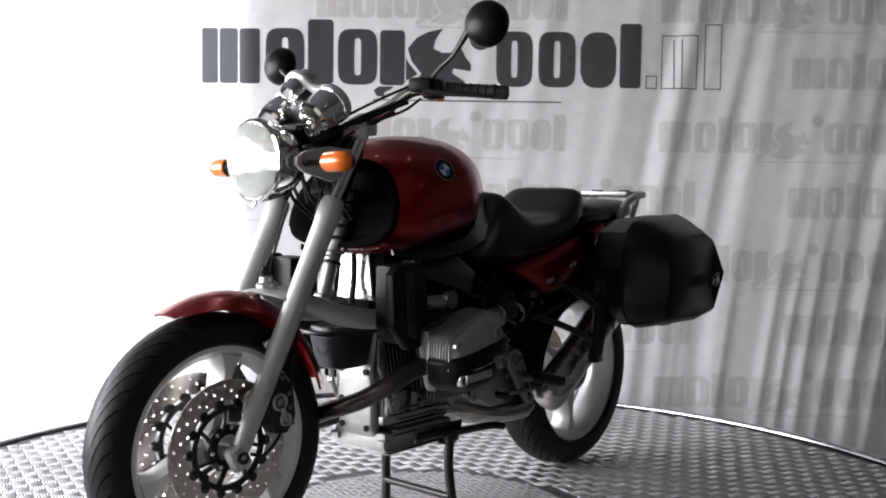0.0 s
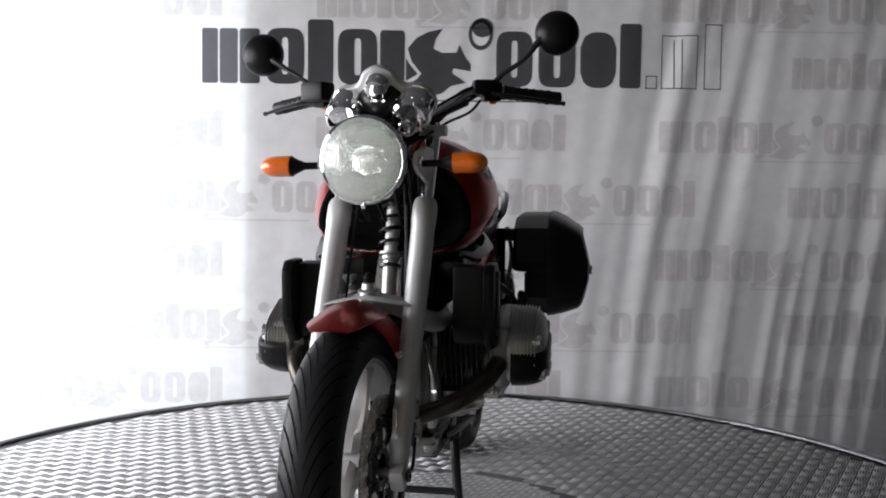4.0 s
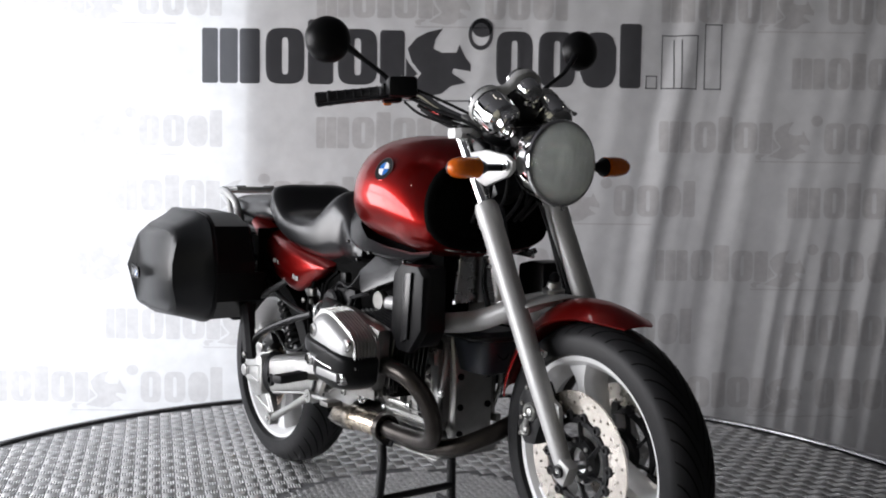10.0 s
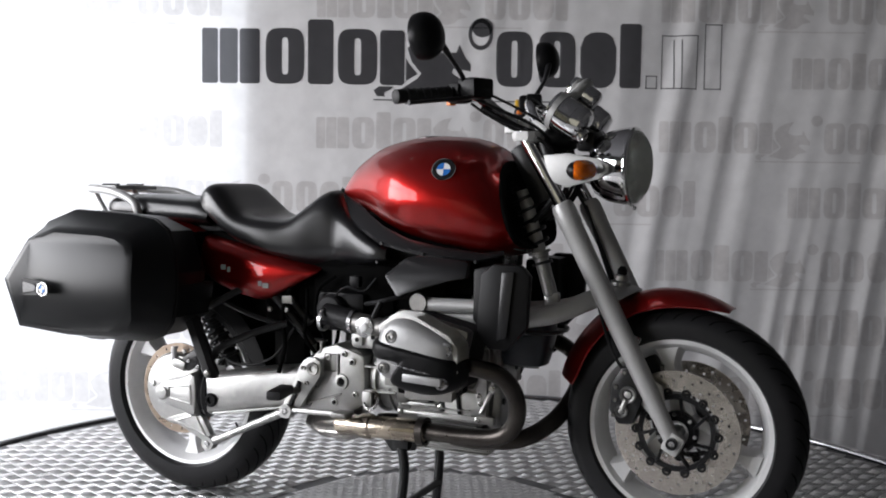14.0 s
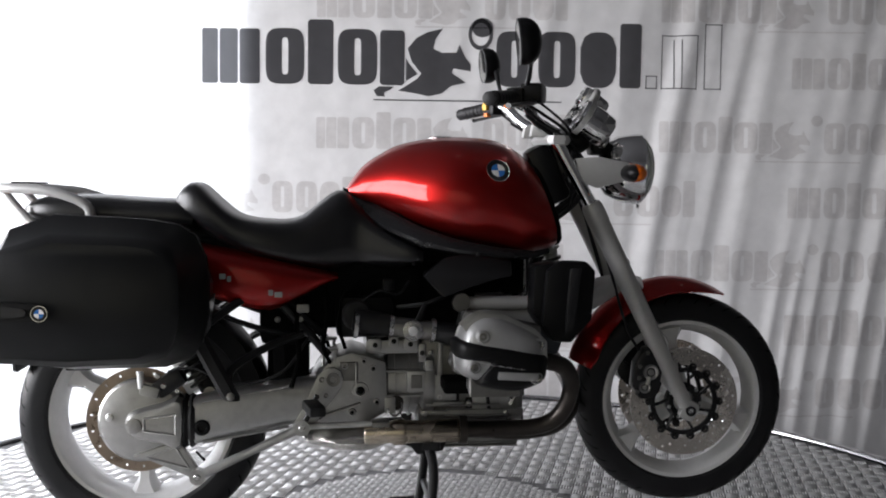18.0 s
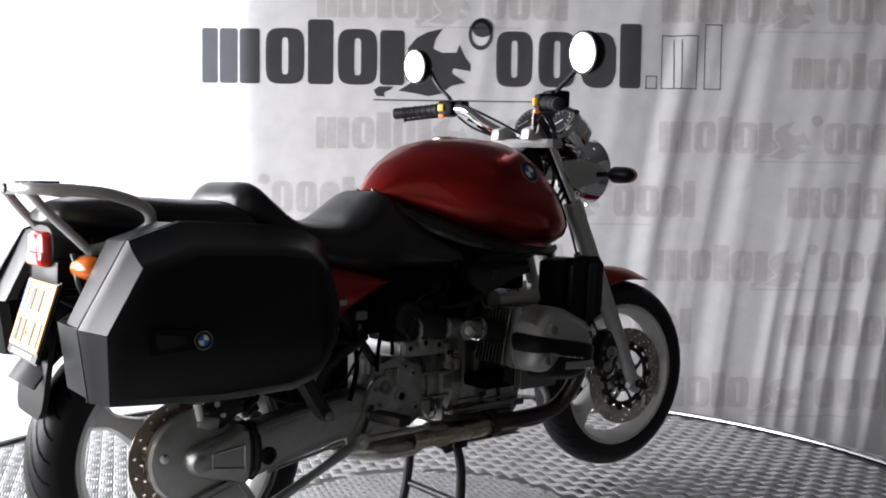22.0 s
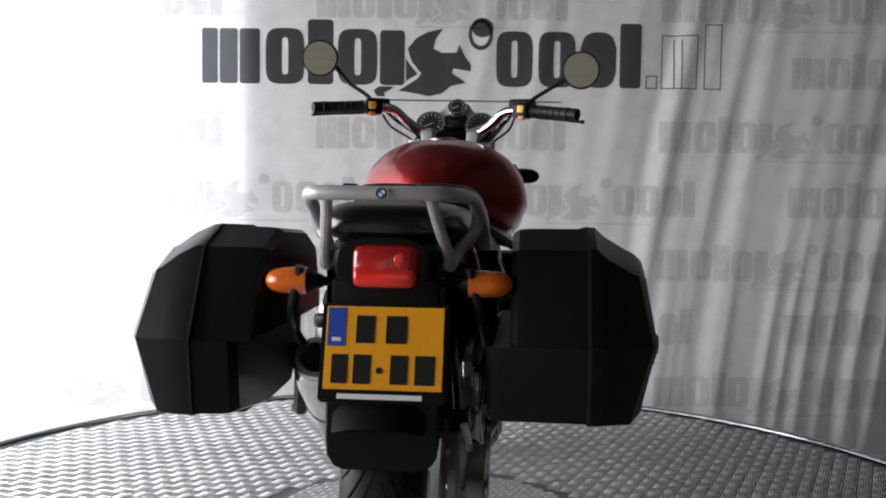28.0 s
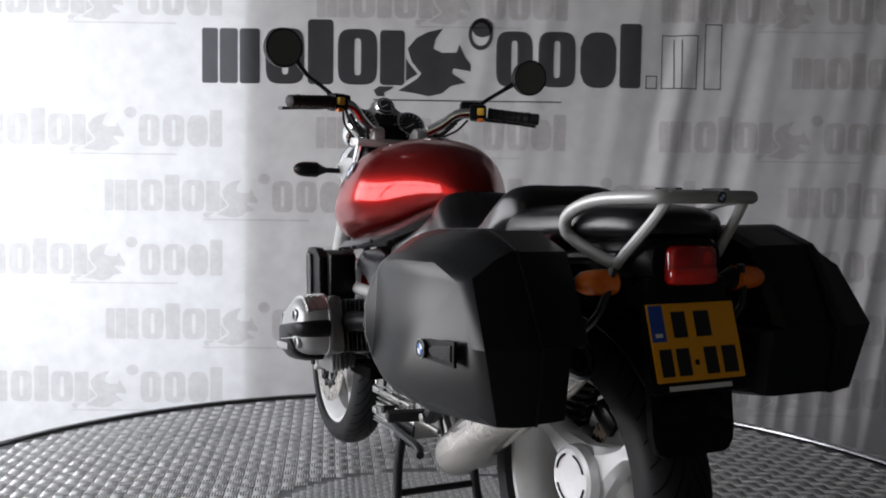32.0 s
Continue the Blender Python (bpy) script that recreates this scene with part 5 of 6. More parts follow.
part("lamp_housing", rbox((-1.010, -0.006, 0.802), (0.04, 0.126, 0.088), 0.012), BLACKP, tl)
for s in (1, -1):
    turn_signal("rear_turn_signal", -1.008, -0.004, 0.772, s, -1, 0.085)
# number plate with plain bars for its writing
PT, PB = Vector((-1.048, 0, 0.737)), Vector((-1.098, 0, 0.578))
up = (PT - PB).normalized()
nrm = Vector((-up.z, 0, up.x))


def plate_box(y0, y1, z0, z1, d0, d1, material, name, parent, label="", bev=0.001):
    """A flat box on the number plate: y across, z up along the plate."""
    bm = bmesh.new()
    q = [PB + up * z + nrm * d + Vector((0, y, 0)) for d in (d0, d1) for z in (z0, z1) for y in (y0, y1)]
    v = [bm.verts.new(p) for p in q]
    for f in ((0, 1, 3, 2), (4, 5, 7, 6), (0, 1, 5, 4), (2, 3, 7, 6), (0, 2, 6, 4), (1, 3, 7, 5)):
        bm.faces.new([v[i] for i in f])
    bmesh.ops.recalc_face_normals(bm, faces=bm.faces)
    bmesh.ops.bevel(bm, geom=list(bm.edges), offset=bev, segments=2, affect="EDGES")
    return part(name, bm, material, parent, label)


holder = plate_box(-0.118, 0.104, -0.004, 0.170, -0.010, 0.0, BLACKP, "plate_holder", moto, "black number plate holder", 0.004)
plate = plate_box(-0.110, 0.095, 0.018, 0.162, 0.0, 0.003, YELLOW, "number_plate", holder, "yellow number plate with plain dark bars")
plate_box(0.060, 0.092, 0.092, 0.159, 0.003, 0.004, BLUE, "blue_field", plate, "blue field", 0.0004)
for y0, y1, z0, z1 in ((0.010, 0.042, 0.098, 0.146), (-0.046, -0.010, 0.098, 0.146), (0.054, 0.082, 0.028, 0.078), (0.014, 0.044, 0.028, 0.078), (-0.006, 0.004, 0.046, 0.056), (-0.050, -0.020, 0.028, 0.078), (-0.096, -0.062, 0.028, 0.078)):
    plate_box(y0, y1, z0, z1, 0.003, 0.0045, BLACKM, "plain_bar", plate, "", 0.0006)
plate_box(0.068, 0.084, 0.100, 0.107, 0.004, 0.0046, WHITE, "plain_bar", plate, "", 0.0002)
plate_box(-0.076, 0.070, 0.002, 0.011, 0.0, 0.0008, WHITE, "plain_bar", holder, "white bar in place of a dealer's name", 0.0003)
part("mud_flap", loft([[Vector((x, y - 0.004, z)) for x, y in ((xx, -w), (xx - 0.010, -w + 0.005), (xx - 0.012, 0), (xx - 0.010, w - 0.005), (xx, w))] for xx, w, z in ((-1.048, 0.094, 0.66), (-1.056, 0.100, 0.60), (-1.069, 0.100, 0.50), (-1.072, 0.096, 0.476), (-1.074, 0.086, 0.461), (-1.075, 0.072, 0.455))]), BLACKP, moto, "black mud flap")
REARF = ((0, 0.07, 0.385, 0.02), (0.3, 0.085, 0.395, 0.03), (0.7, 0.085, 0.40, 0.03), (1.0, 0.08, 0.41, 0.03))


def rear_section(t):
    ww, rr, dd = curve_table(REARF, t)
    o = [(rr - dd * q * q, ww * q) for q in (-1, -0.6, 0, 0.6, 1)]
    return o + [(p - 0.005, y * 0.97) for p, y in o[::-1]]


def hugger_section(t):
    o = [(0.339 - 0.016 * abs(q) ** 2.2 - (0.045 if abs(q) > 0.99 else 0), 0.098 * q) for q in (-1.0, -0.98, -0.7, -0.3, 0.3, 0.7, 0.98, 1.0)]
    return o + [(p - 0.004, y * 0.96) for p, y in o[::-1]]


part("wheel_hugger", arc_sweep(RA, 8, 66, 14, hugger_section), BLACKP, moto, "black mudguard close before the rear wheel")
part("rear_fender", arc_sweep(RA, 60, 150, 20, rear_section), BLACKP, moto, "black inner rear mudguard")
for s in (1, -1):
    part("fender_side", prism([(-0.66, 0.78), (-0.98, 0.775), (-0.99, 0.70), (-0.86, 0.71), (-0.72, 0.70)], s * 0.088, s * 0.096, 0.003), MATT, moto)
    part("lamp_wire", tube([(-0.98, s * 0.060, 0.77), (-1.01, s * 0.075, 0.765), (-1.03, s * 0.090, 0.770)], 0.004, 6, 3), RUBBER, moto)
# luggage rack
part("rack_hoop", tube([(-0.988, 0.112, 0.802), (-0.935, 0.116, 0.815), (-0.890, 0.132, 0.838), (-0.872, 0.150, 0.862), (-0.89, 0.155, 0.895), (-0.97, 0.148, 0.922), (-1.08, 0.118, 0.929), (-1.105, 0.085, 0.930), (-1.112, 0, 0.930), (-1.105, -0.085, 0.930), (-1.08, -0.118, 0.929), (-0.97, -0.148, 0.922), (-0.89, -0.155, 0.895), (-0.872, -0.150, 0.862), (-0.890, -0.132, 0.838), (-0.935, -0.116, 0.815), (-0.988, -0.112, 0.802)], 0.0125, 12, 6), FORK, moto, "silver painted luggage rack hoop")
part("rack_plate", rbox((-1.06, 0, 0.934), (0.11, 0.19, 0.014), 0.005), FORK, moto, "silver luggage rack plate")
for s in (1, -1):
    part("rack_strut", tube([(-1.10, s * 0.088, 0.925), (-1.065, s * 0.096, 0.882), (-1.01, s * 0.110, 0.825), (-0.985, s * 0.112, 0.80)], 0.010, 10, 4), FORK, moto)
    part("rack_pad", rbox((-1.06, s * 0.055, 0.943), (0.06, 0.015, 0.006), 0.002), BLACKP, moto)
badge("rack_badge", (-1.126, -0.01, 0.930), (-1, 0, 0), 0.010, moto)

# ---- rear wheel, final drive, swing arm
rw = wheel("rear_wheel", RA, 0.325, 0.242, 0.080, 0.062, "rear wheel with three broad cast spokes", 270, 0.062)
brake_disc(RA, -0.090, 0.137, 0.095, DISCR, rw, "drilled brown-tinted rear brake disc", 2)
part("wheel_cap", lathe([(0.072, 0.030), (0.070, 0.052), (0.062, 0.058), (0.050, 0.056), (0.004, 0.055)], RA, Y, 36), WHEEL, rw, "silver hub cover with curved slots")
for i in range(4):
    tagged(part("slot", tube([polar(RA, 90 * i + a, 0.052, 0.0585) for a in (12, 30, 48, 66)], 0.0022, 6, 3), BLACKP, rw))
drv = part("final_drive", lathe([(0.05, 0.085), (0.104, 0.094), (0.110, 0.102), (0.109, 0.116), (0.102, 0.123), (0.090, 0.126), (0.070, 0.131), (0.004, 0.134)], (RA.x + 0.006, 0, 0.334), (0, -1, 0), 48), ALLOY, moto, "silver final drive housing", 0.45)
NECK = outline(((-0.792, 0.331), (-0.786, 0.352), (-0.764, 0.366), (-0.700, 0.382), (-0.650, 0.392), (-0.650, 0.272), (-0.700, 0.280), (-0.764, 0.296), (-0.786, 0.312)), 3)
part("drive_neck", loft([[Vector((-0.70 + (x + 0.70) * q, y, 0.333 + (z - 0.333) * q)) for x, z in NECK] for y, q in ((-0.100, 1.04), (-0.140, 1.02), (-0.160, 0.97), (-0.168, 0.90), (-0.171, 0.78))]), ALLOY, drv, "", 0.5)
for a, b in (((-0.742, 0.350), (-0.664, 0.360)), ((-0.664, 0.360), (-0.664, 0.306)), ((-0.664, 0.306), (-0.742, 0.318)), ((-0.742, 0.318), (-0.742, 0.350))):
    part("neck_rib", tube([(a[0], -0.171, a[1]), (b[0], -0.171, b[1])], 0.0035, 6, 2), ALLOY, drv)
part("drive_cap", lathe([(0.020, 0), (0.020, 0.006), (0.012, 0.008), (0.004, 0.008)], (-0.768, -0.170, 0.331), (0, -1, 0), 20), ALLOY, drv)
part("drive_lug", rbox((-0.735, -0.125, 0.412), (0.050, 0.030, 0.030), 0.008, (0, 15, 0)), ALLOY, drv)
for a, b in (((-0.742, 0.243), (-0.668, 0.268)), ((-0.668, 0.268), (-0.634, 0.212)), ((-0.634, 0.212), (-0.742, 0.243))):
    part("lug_rib", tube([(a[0], -0.1425, a[1]), (b[0], -0.1425, b[1])], 0.003, 6, 2), ALLOY, drv)
part("filler_plug", lathe([(0.010, 0), (0.010, 0.006), (0.004, 0.008)], (-0.835, -0.128, 0.345), (-0.3, -1, 0), 12), STEEL, drv)
part("drive_fin", prism([(-0.78, 0.245), (-0.66, 0.285), (-0.61, 0.205), (-0.625, 0.182), (-0.66, 0.20), (-0.74, 0.235)], -0.142, -0.118, 0.006), ALLOY, drv, "triangular lug of the final drive")
boot = part("rubber_boot", loft([[Vector((x, -0.120 + q * 0.046 * math.cos(a), 0.333 + q * 0.068 * math.sin(a))) for a in [2 * math.pi * i / 20 for i in range(20)]] for x, q in ((-0.668, 0.94), (-0.660, 1.04), (-0.652, 0.95), (-0.644, 1.06), (-0.636, 0.96), (-0.628, 1.06), (-0.618, 0.95))]), RUBBER, moto, "black ribbed rubber boot")
arm = part("swing_arm", loft([[Vector((x, yy + ry * math.copysign(abs(math.cos(a)) ** 0.6, math.cos(a)), z + rz * math.copysign(abs(math.sin(a)) ** 0.6, math.sin(a)))) for a in [2 * math.pi * i / 24 for i in range(24)]]
                              for x, z, yy, ry, rz in ((-0.635, 0.332, -0.118, 0.040, 0.062), (-0.58, 0.342, -0.114, 0.043, 0.063), (-0.48, 0.360, -0.105, 0.045, 0.062), (-0.38, 0.374, -0.095, 0.046, 0.060), (-0.31, 0.382, -0.085, 0.05, 0.06))]), ALLOY, moto, "silver single-sided swing arm")
part("arm_bolt", lathe([(0.020, 0), (0.021, 0.006), (0.016, 0.010), (0.011, 0.010), (0.010, 0.004), (0.002, 0.004)], (-0.600, -0.155, 0.322), (0, -1, 0), 20), BLACKP, arm, "black round pivot cap")
for z in (0.392, 0.286):
    part("arm_rib", tube([(-0.60, -0.150, z - 0.005), (-0.38, -0.134, z + 0.03)], 0.004, 6, 2), ALLOY, arm)
rod = part("torque_rod", tube([(-0.612, -0.150, 0.193), (-0.48, -0.152, 0.254), (-0.346, -0.152, 0.316)], (0.013, 0.0105, 0.013), 12, 4), ALLOY, moto, "silver torque rod")
for x, z in ((-0.612, 0.193), (-0.346, 0.316)):
    part("rod_eye", ringed([(0.008, -0.014), (0.020, -0.014), (0.020, 0.014), (0.008, 0.014)], (x, -0.150, z), Y, 24), ALLOY, rod)
    part("rod_bolt", cyl((x, -0.168, z), (x, -0.13, z), 0.009, None, 10), STEEL, rod)
shock = part("rear_shock", cyl((-0.592, -0.055, 0.40), (-0.688, -0.050, 0.575), 0.024, 0.026, 18), BLACKM, moto, "black rear shock absorber")
d = (Vector((-0.688, -0.050, 0.575)) - Vector((-0.592, -0.055, 0.40)))
part("spring", tube([Vector((-0.592, -0.055, 0.40)) + d * (0.12 + 0.85 * k / 72) + (Vector((0, 1, 0)) * math.cos(k * 0.7) + d.normalized().cross(Vector((0, 1, 0))) * math.sin(k * 0.7)) * 0.038 for k in range(73)], 0.006, 6, 1), BLACKM, shock, "black coil spring")
part("shock_eye", lathe([(0.016, -0.02), (0.018, 0), (0.016, 0.02)], (-0.590, -0.06, 0.395), Y, 16), STEEL, shock)
rc = part("rear_caliper", rbox((-0.688, -0.105, 0.43), (0.085, 0.055, 0.05), 0.014, (0, -35, 0)), BLACKM, moto, "black rear brake caliper")
for x, z in ((-0.715, 0.452), (-0.665, 0.412), (-0.70, 0.425)):
    bolt((x, -0.132, z), (0, -1, 0), 0.008, 0.006, STEEL, rc)
part("sensor", cyl((-0.755, -0.135, 0.42), (-0.76, -0.125, 0.462), 0.008, 0.009, 12), WHITE, drv)
part("brake_line", tube([(-0.69, -0.12, 0.46), (-0.62, -0.13, 0.47), (-0.52, -0.14, 0.43), (-0.40, -0.145, 0.46), (-0.33, -0.14, 0.55)], 0.004, 8), RUBBER, moto)

# ---- engine
part("gearbox", prism([(-0.345, 0.30), (-0.315, 0.44), (-0.270, 0.490), (-0.215, 0.508), (-0.125, 0.480), (-0.118, 0.345), (-0.20, 0.300)], -0.112, 0.112, 0.014), ALLOY, moto, "cast aluminium gearbox housing")
bell = part("clutch_housing", lathe([(0.075, 0.0), (0.090, 0.006), (0.098, 0.09), (0.112, 0.10), (0.114, 0.125), (0.112, 0.13)], (-0.125, 0, 0.415), (1, 0, 0), 40), ALLOY, moto, "ribbed cast clutch housing")
for k in range(2):
    part("housing_rib", ringed([(0.088, -0.0035), (0.1035, -0.003), (0.1035, 0.003), (0.088, 0.0035)], (-0.098 + 0.040 * k, 0, 0.415), (1, 0, 0), 40), ALLOY, bell)
for s in (1, -1):
    part("housing_pad", rbox((-0.045, s * 0.098, 0.425), (0.052, 0.030, 0.058), 0.006), ALLOY, bell)
    part("pad_recess", rbox((-0.045, s * 0.1125, 0.425), (0.030, 0.004, 0.036), 0.0015, None, 1), ALLOYD, bell)
    for z in (0.452, 0.385):
        part("housing_beam", rbox((-0.085, s * 0.094, z), (0.110, 0.026, 0.008), 0.002, None, 1), ALLOY, bell)
    for x in (-0.292, -0.262):
        part("gearbox_upright", rbox((x, s * 0.100, 0.492), (0.010, 0.024, 0.046), 0.003, None, 1), ALLOY, moto)
    part("gearbox_ledge", rbox((-0.278, s * 0.098, 0.512), (0.050, 0.026, 0.008), 0.003, None, 1), ALLOY, moto)
    part("gearbox_panel", rbox((-0.225, s * 0.1125, 0.455), (0.050, 0.006, 0.050), 0.002, None, 1), ALLOYD, moto)
for k in range(14):
    a = 2 * math.pi * k / 14
    part("housing_bolt", cyl((-0.005, 0.106 * math.cos(a), 0.415 + 0.106 * math.sin(a)), (-0.026, 0.106 * math.cos(a), 0.415 + 0.106 * math.sin(a)), 0.006, None, 8), STEEL, bell)
part("gearbox_top", rbox((-0.105, 0, 0.515), (0.15, 0.17, 0.04), 0.012), ALLOY, moto, "cast top of the gearbox")
gb = part("crankcase", prism([(-0.04, 0.30), (-0.04, 0.52), (0.02, 0.585), (0.20, 0.585), (0.235, 0.55), (0.24, 0.45), (0.235, 0.34), (0.21, 0.30)], -0.086, 0.086, 0.02), ALLOYD, moto, "dull cast crankcase")
# added filler blocks that close see-through gaps with black
part("engine_gap_block", rbox((-0.16, 0, 0.665), (0.55, 0.20, 0.20), 0.03), MATT, moto, "black filler block between engine and tank")
part("tank_gap_block", rbox((0.0, 0, 0.81), (0.34, 0.26, 0.15), 0.05), MATT, moto, "black filler block under the tank")
part("seat_base", rbox((-0.42, 0, 0.76), (0.52, 0.24, 0.10), 0.03), MATT, moto, "black base under the seat")
for s in (1, -1):
    for x, z, w, h, d in ((0.035, 0.36, 0.10, 0.012, 0.012), (0.05, 0.335, 0.16, 0.010, 0.010), (0.03, 0.405, 0.07, 0.07, 0.014), (0.17, 0.375, 0.12, 0.06, 0.008), (0.15, 0.335, 0.20, 0.020, 0.012), (0.215, 0.45, 0.03, 0.16, 0.010),
                          (0.02, 0.475, 0.012, 0.15, 0.020), (0.075, 0.445, 0.010, 0.10, 0.016), (0.215, 0.505, 0.03, 0.03, 0.020)):
        part("cast_rib", rbox((x, s * (0.084 + d / 2), z), (w, d + 0.006, h), 0.003), ALLOY, gb)
    for k in range(6):
        part("case_fin", rbox((0.115, s * 0.092, 0.290 + 0.0135 * k), (0.20 - 0.012 * k, 0.026, 0.004), 0.0015, None, 1), ALLOY, gb)
    for x, z, w, h, rz in ((-0.155, 0.522, 0.034, 0.034, 0), (-0.105, 0.532, 0.026, 0.030, 0), (-0.06, 0.524, 0.040, 0.030, 0), (-0.028, 0.500, 0.020, 0.05, 0)):
        part("top_lug", rbox((x, s * 0.086, z), (w, 0.024, h), 0.005), ALLOY, moto)
        part("lug_shade", lathe([(0.007, 0), (0.001, 0.0005)], (x, s * 0.0983, z), (0, s, 0), 12), HOLE, moto)
    for x, z, r in ((-0.194, 0.404, 0.021), (-0.260, 0.425, 0.010), (-0.235, 0.470, 0.009), (-0.160, 0.462, 0.010), (-0.150, 0.372, 0.009), (-0.215, 0.345, 0.010), (-0.275, 0.385, 0.008), (-0.185, 0.482, 0.008), (-0.300, 0.335, 0.010)):
        part("gearbox_boss", ringed([(r * 0.45, 0), (r * 1.05, 0), (r, 0.007), (r * 0.62, 0.008), (r * 0.45, 0.002)], (x, s * 0.111, z), (0, s, 0), 18), ALLOY, moto)
        part("boss_shade", lathe([(r * 0.5, 0.003), (0.001, 0.003)], (x, s * 0.111, z), (0, s, 0), 12), HOLE, moto)
    for x, z in ((0.045, 0.43), (0.02, 0.38), (0.10, 0.36), (0.21, 0.40), (0.215, 0.52), (0.215, 0.38), (0.205, 0.335), (-0.02, 0.335), (-0.005, 0.50)):
        part("case_bolt", lathe([(0.0075, 0), (0.0075, 0.012), (0.004, 0.013), (0.0035, 0.009)], (x, s * 0.090, z), (0, s, 0), 10), STEEL, gb)
    for x, z, w, h in ((0.115, 0.425, 0.030, 0.045), (0.158, 0.440, 0.024, 0.030), (0.105, 0.360, 0.026, 0.030), (0.160, 0.382, 0.030, 0.022), (0.065, 0.395, 0.020, 0.060), (0.195, 0.352, 0.022, 0.030)):
        part("recess_shade", rbox((x, s * 0.0855, z), (w, 0.008, h), 0.003), HOLE, gb)
    # added slab whose black stands in for the shade below the cylinder
    part("head_shade_slab", rbox((0.10, s * 0.150, 0.425), (0.16, 0.10, 0.035), 0.008), MATT, moto, "matt black slab in place of the shade under the cylinder")
    part("wire_loop", tube([(-0.125, s * 0.100, 0.372), (-0.118, s * 0.118, 0.345), (-0.100, s * 0.122, 0.336), (-0.084, s * 0.116, 0.350), (-0.082, s * 0.100, 0.378)], 0.0035, 8, 4), STEEL, moto)
    part("heel_guard", rbox((-0.325, s * 0.150, 0.36), (0.014, 0.006, 0.09), 0.003, (0, 24, 0), 1), BLACKM, moto)
    part("dip_boss", lathe([(0.024, 0), (0.024, 0.012), (0.018, 0.016), (0.014, 0.012)], (0.185, s * 0.084, 0.435), (0, s, 0), 20), ALLOY, gb)
part("front_cover", prism([(0.222, 0.58), (0.246, 0.56), (0.260, 0.45), (0.256, 0.31), (0.238, 0.278), (0.21, 0.32), (0.21, 0.57)], -0.064, 0.064, 0.014, 3), ALLOY, moto, "silver front engine cover with dark bolts")
for y in (-0.06, 0.06):
    for z in (0.31, 0.38, 0.46, 0.55):
        part("cover_bolt", lathe([(0.009, 0), (0.009, 0.004), (0.004, 0.004)], (0.256 + 0.03 * (z - 0.31) if z < 0.5 else 0.2485, y * 0.75, z), (1, 0, 0), 10), BLACKP, moto)
sump = part("oil_sump", rbox((0.10, 0, 0.272), (0.28, 0.19, 0.055), 0.014), ALLOY, moto, "silver ribbed oil sump")
for k in range(7):
    part("sump_fin", rbox((0.10, 0, 0.245 + 0.0085 * k), (0.27, 0.205 - 0.004 * k, 0.003), 0.001), ALLOY, sump)
